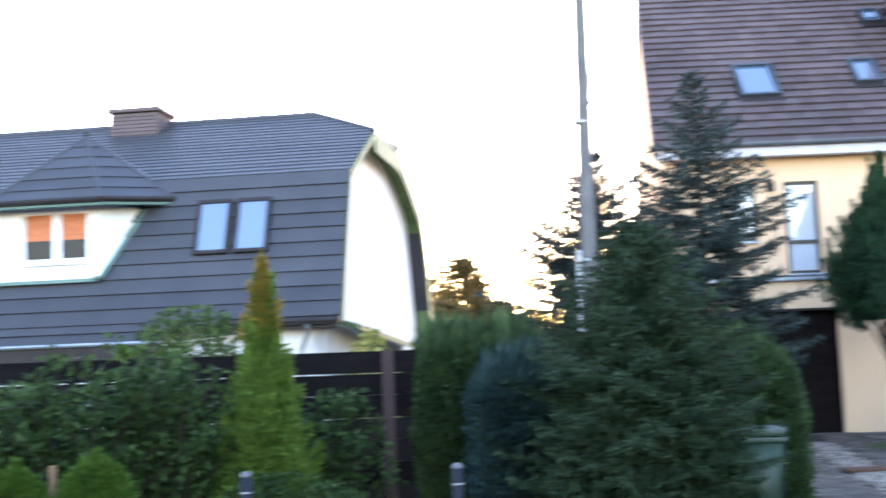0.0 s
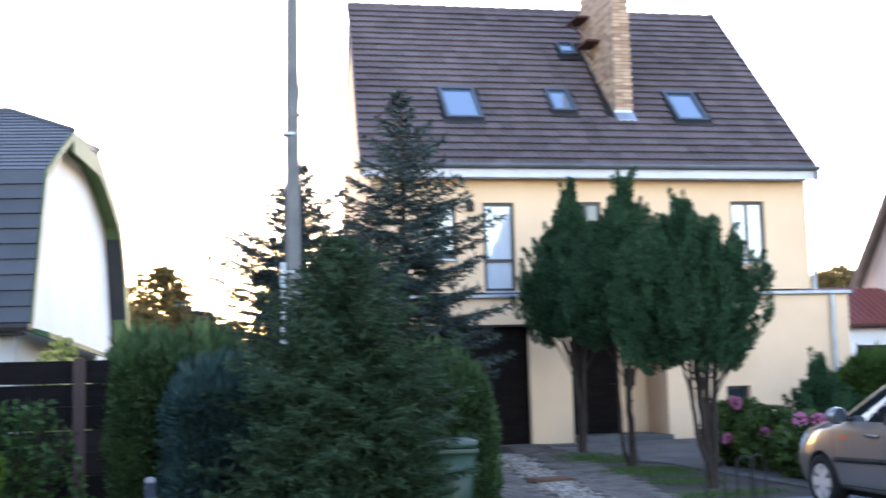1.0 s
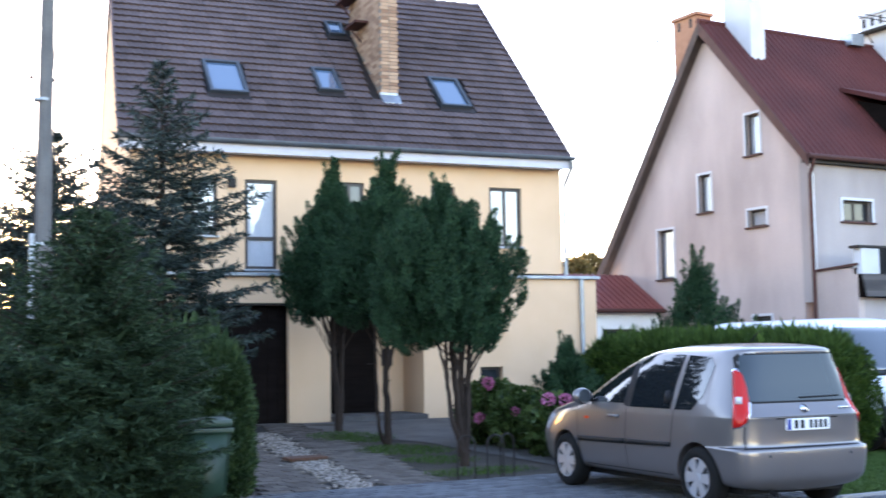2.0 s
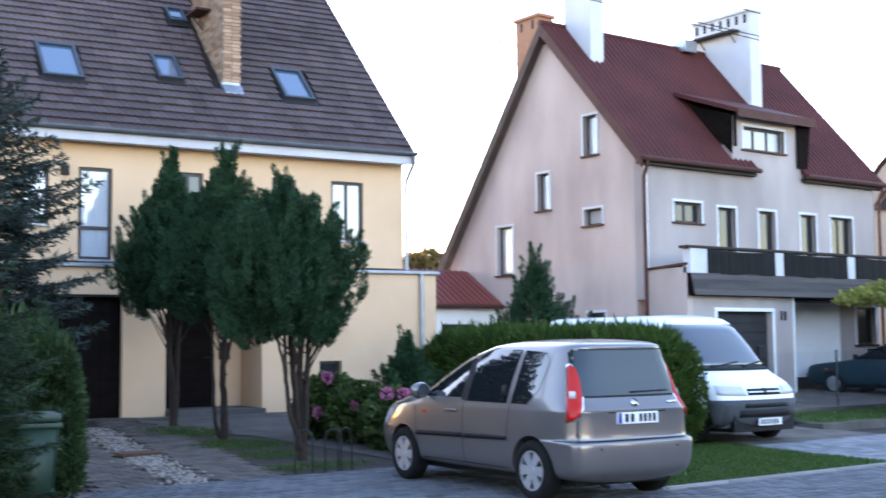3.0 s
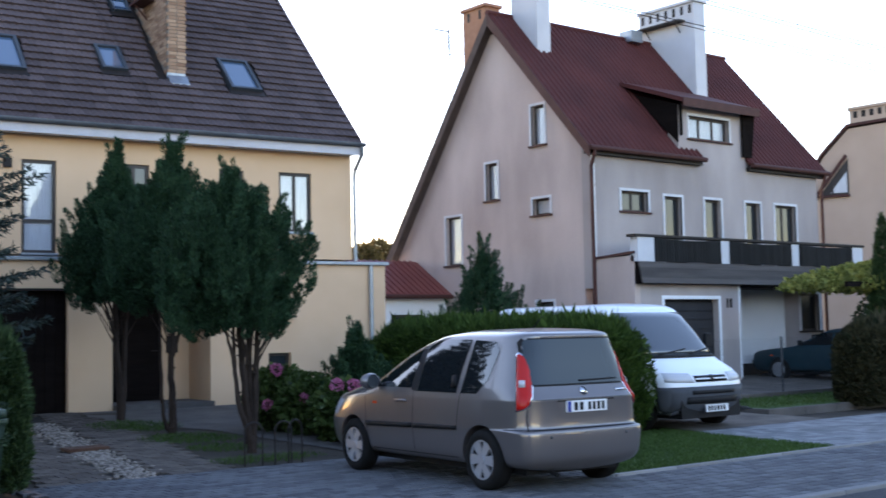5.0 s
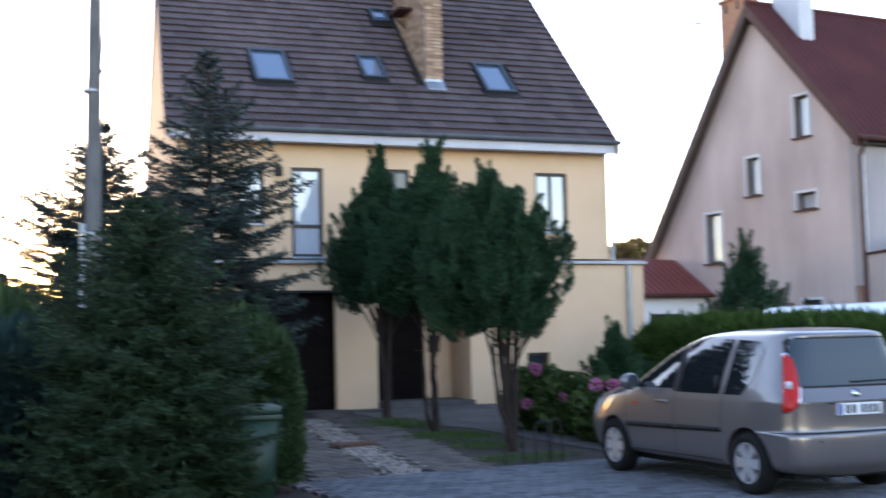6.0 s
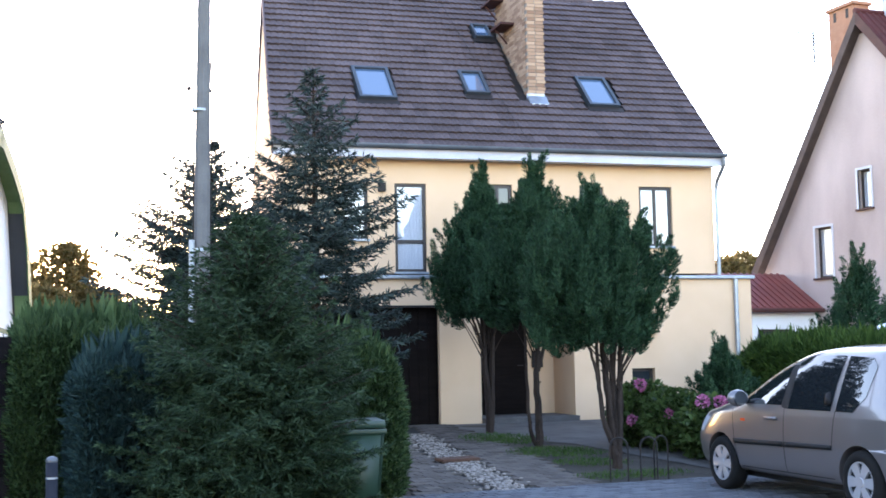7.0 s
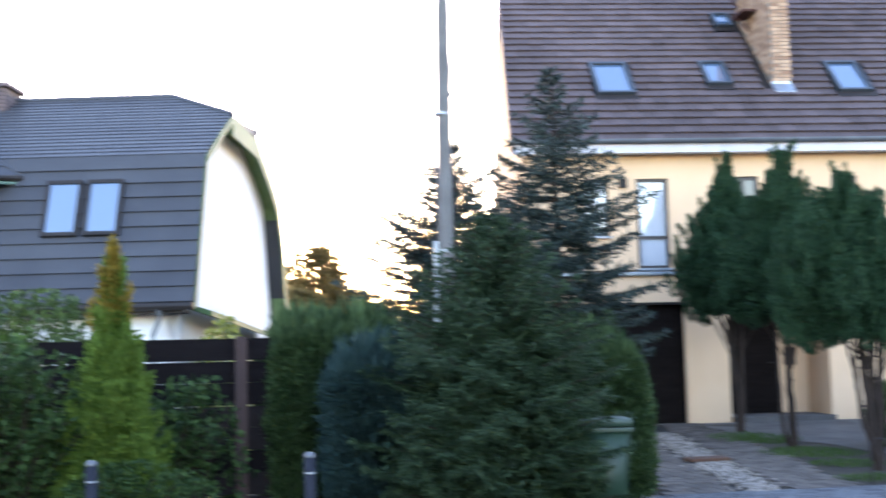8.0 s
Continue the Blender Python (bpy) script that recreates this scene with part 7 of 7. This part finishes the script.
# bricks of the chimney
bm = boxed(-0.12, 0.12, -0.012, 0.02, -0.0325, 0.0325)
brick = finish(bm)
spots, more = [], []
z = roof1(0, CH[2]).z + 0.2
k = 0
while z < ctop - 0.04:
    off = 0.12 if k % 2 else 0.0
    for x in ((CH[0] + 0.12, CH[0] + 0.32) if k % 2 else (CH[0] + 0.1, CH[0] + 0.3)):
        spots.append(Matrix.Translation((x, CH[2] + 0.01, z)) @ Matrix.Diagonal((0.8 if x - CH[0] > 0.2 else 0.7, 1, 1, 1)))
    y = CH[2] + 0.13 + off
    while y < CH[3] - 0.05:
        if z > roof1(0, y).z + 0.06:
            spots.append(Matrix.Translation((CH[0] + 0.01, y, z)) @ Matrix.Rotation(-math.pi / 2, 4, "Z"))
        y += 0.255
    z += 0.077
    k += 1
spots.sort(key=lambda m: m.translation.z)
shared("brick", brick, BRICK, ch, spots[:300])
if spots[300:]:
    joined("bricks", brick, BRICK, ch, spots[300:], "yellow chimney bricks")

# bone-shaped paving blocks
bm = bmesh.new()
a, b, c, h = 0.099, 0.08, 0.064, 0.06
plan = [(-a, -b), (-a * 0.5, -b), (-a * 0.3, -c), (a * 0.3, -c), (a * 0.5, -b), (a, -b), (a, b), (a * 0.5, b), (a * 0.3, c), (-a * 0.3, c), (-a * 0.5, b), (-a, b)]
top = [bm.verts.new((x * 0.91, y * 0.9, 0.0)) for x, y in plan]
mid = [bm.verts.new((x * 0.98, y * 0.97, -0.012)) for x, y in plan]
low = [bm.verts.new((x, y, -h)) for x, y in plan]
bm.faces.new(top)
for p, q in ((mid, top), (low, mid)):
    for i in range(12):
        bm.faces.new((p[i], p[(i + 1) % 12], q[(i + 1) % 12], q[i]))
block = finish(bm)
foot = [o for o in scene.objects if o.name == "footway_bed"][0]
apron = [o for o in scene.objects if o.name == "apron_bed"][0]
near, rest = [], []
for j in range(39):
    y = 7.17 + j * 0.165
    x0, x1 = (-4.0, 26.0) if y < 9.4 else (4.75, 9.9)
    i = 0
    while x0 + i * 0.203 < x1:
        x = x0 + i * 0.203 + (0.1 if j % 2 else 0)
        m = Matrix.Translation((x, y, 0.004 + rng.uniform(-0.003, 0.004))) @ Matrix.Rotation(rng.uniform(-0.02, 0.02), 4, "Z")
        (near if 9.4 < y < 11.4 and 5.6 < x < 7.9 else rest).append(m)
        i += 1
shared("paving_block", block, PAVER, apron, near[:300])
joined("paving_blocks", block, PAVER, foot, rest + near[300:], "grey bone-shaped paving blocks")
nd = [o for o in scene.objects if o.name == "neighbour_drive"][0]
pale = finish(boxed(-0.098, 0.098, -0.098, 0.098, -0.03, 0.0, bevel=0.008))
spots = [Matrix.Translation((14.5 + i * 0.202 + (y - 9.6) * 0.2 + (0.1 if j % 2 else 0), y, 0.008 + rng.uniform(-0.002, 0.002))) for j, y in enumerate([9.62 + k * 0.202 for k in range(15)]) for i in range(52)]
joined("paving_blocks", pale, PALE_PAVE, nd, spots, "pale square paving blocks")
# old drive blocks and the gravel strip
drive = [o for o in scene.objects if o.name == "drive_bed"][0]
bm = boxed(-0.095, 0.095, -0.095, 0.095, -0.03, 0.0)
oldb = finish(bm)
near, rest = [], []
for j in range(43):
    y = 13.62 + j * 0.203
    f = (y - 13.5) / 8.9
    x0, x1 = 5.08 + 2.35 * f, 7.42 + 1.5 * f
    gx = 6.2 + (y - 13.5) * 0.19
    i = 0
    while x0 + i * 0.203 < x1:
        x = x0 + i * 0.203 + (0.1 if j % 2 else 0)
        if abs(x - gx) > 0.32:
            (near if y < 18.5 else rest).append(Matrix.Translation((x, y, rise(y) + 0.004 + rng.uniform(-0.004, 0.004))) @ Matrix.Rotation(0.035, 4, "X"))
        i += 1
shared("drive_block", oldb, PAVER_OLD, drive, near[:300])
joined("drive_blocks", oldb, PAVER_OLD, drive, near[300:] + rest, "old brown paving blocks")
bm = bmesh.new()
bmesh.ops.create_icosphere(bm, subdivisions=1, radius=0.028)
bmesh.ops.scale(bm, vec=(1.2, 1, 0.6), verts=bm.verts[:])
peb = finish(bm)
spots = []
for k in range(2600):
    y = rng.uniform(13.5, 20.5)
    x = 6.2 + (y - 13.5) * 0.19 + rng.gauss(0, 0.13)
    spots.append(Matrix.Translation((x, y, rise(y) - 0.004 + rng.uniform(0, 0.012))) @ Matrix.Rotation(rng.uniform(0, 6.28), 4, "Z") @ Matrix.Scale(rng.uniform(0.5, 1.2), 4))
tagged(joined("gravel", peb, GRAVEL, None, spots, "pale gravel strip in the drive"), category="gravel")

# kerb stones
bm = boxed(-0.495, 0.495, -0.07, 0.07, -0.15, 0.0, bevel=0.012)
kerb = finish(bm)
kt = thing("kerb", pose(0, 0, 0), "pale concrete kerb along the street", "kerb", kind="structure")
shared("kerb_stone", kerb, KERB, kt, [Matrix.Translation((-10 + k, 6.99, 0.015)) for k in range(40)])
ek = thing("lawn_edging", pose(0, 0, 0), "narrow concrete edging between footway and lawn", "edging", kind="structure")
shared("edging_stone", kerb, KERB, ek, [Matrix.Translation((10.45 + k, 9.46, 0.03)) @ Matrix.Diagonal((1, 0.5, 1, 1)) for k in range(50)])
shared("edging_stone", kerb, KERB, ek, [Matrix.Translation((9.95, 9.95 + k, 0.02)) @ Matrix.Rotation(math.pi / 2, 4, "Z") @ Matrix.Diagonal((1, 0.5, 1, 1)) for k in range(4)])

# grass
def grass(name, inside, x0, x1, y0, y1, n, seed, h, label, lift=0.0):
    r = np.random.default_rng(seed)
    P = np.stack([r.uniform(x0, x1, n), r.uniform(y0, y1, n), np.zeros(n)], 1)
    P = P[[inside(p[0], p[1]) for p in P]]
    P[:, 2] = [rise(y) + lift for y in P[:, 1]]
    D = np.stack([r.normal(0, 0.35, len(P)), r.normal(0, 0.35, len(P)), np.ones(len(P))], 1)
    tagged(part(name, blades(P, D, h * r.uniform(0.5, 1.3, len(P)), np.full(len(P), 0.006), seed, 0.4), GRASS), label, "grass", kind="stuff")


grass("grass", lambda x, y: x < 14.3 + (y - 9.5) * 0.21, 10.0, 15.1, 9.55, 13.2, 26000, 301, 0.05, "short green lawn grass")
beds = [(8.7, 19.2, 0.75, 1.0), (8.6, 17.0, 0.8, 0.75), (8.3, 14.2, 0.9, 0.4), (8.5, 15.6, 0.6, 0.5)]
grass("grass", lambda x, y: any(((x - a) / c) ** 2 + ((y - b) / d) ** 2 < rng.uniform(0.5, 1.1) for a, b, c, d in beds), 7.2, 9.8, 13.6, 20.5, 16000, 303, 0.06, "thin grass under the juniper trees", -0.02)
grass("grass", lambda x, y: True, 18.7, 30, 13.9, 15.45, 9000, 305, 0.07, "grass strip before the mesh fence", 0.11)
grass("grass", lambda x, y: True, 1.5, 4.9, 9.5, 10.6, 6000, 307, 0.06, "grass at the foot of the bush", -0.02)
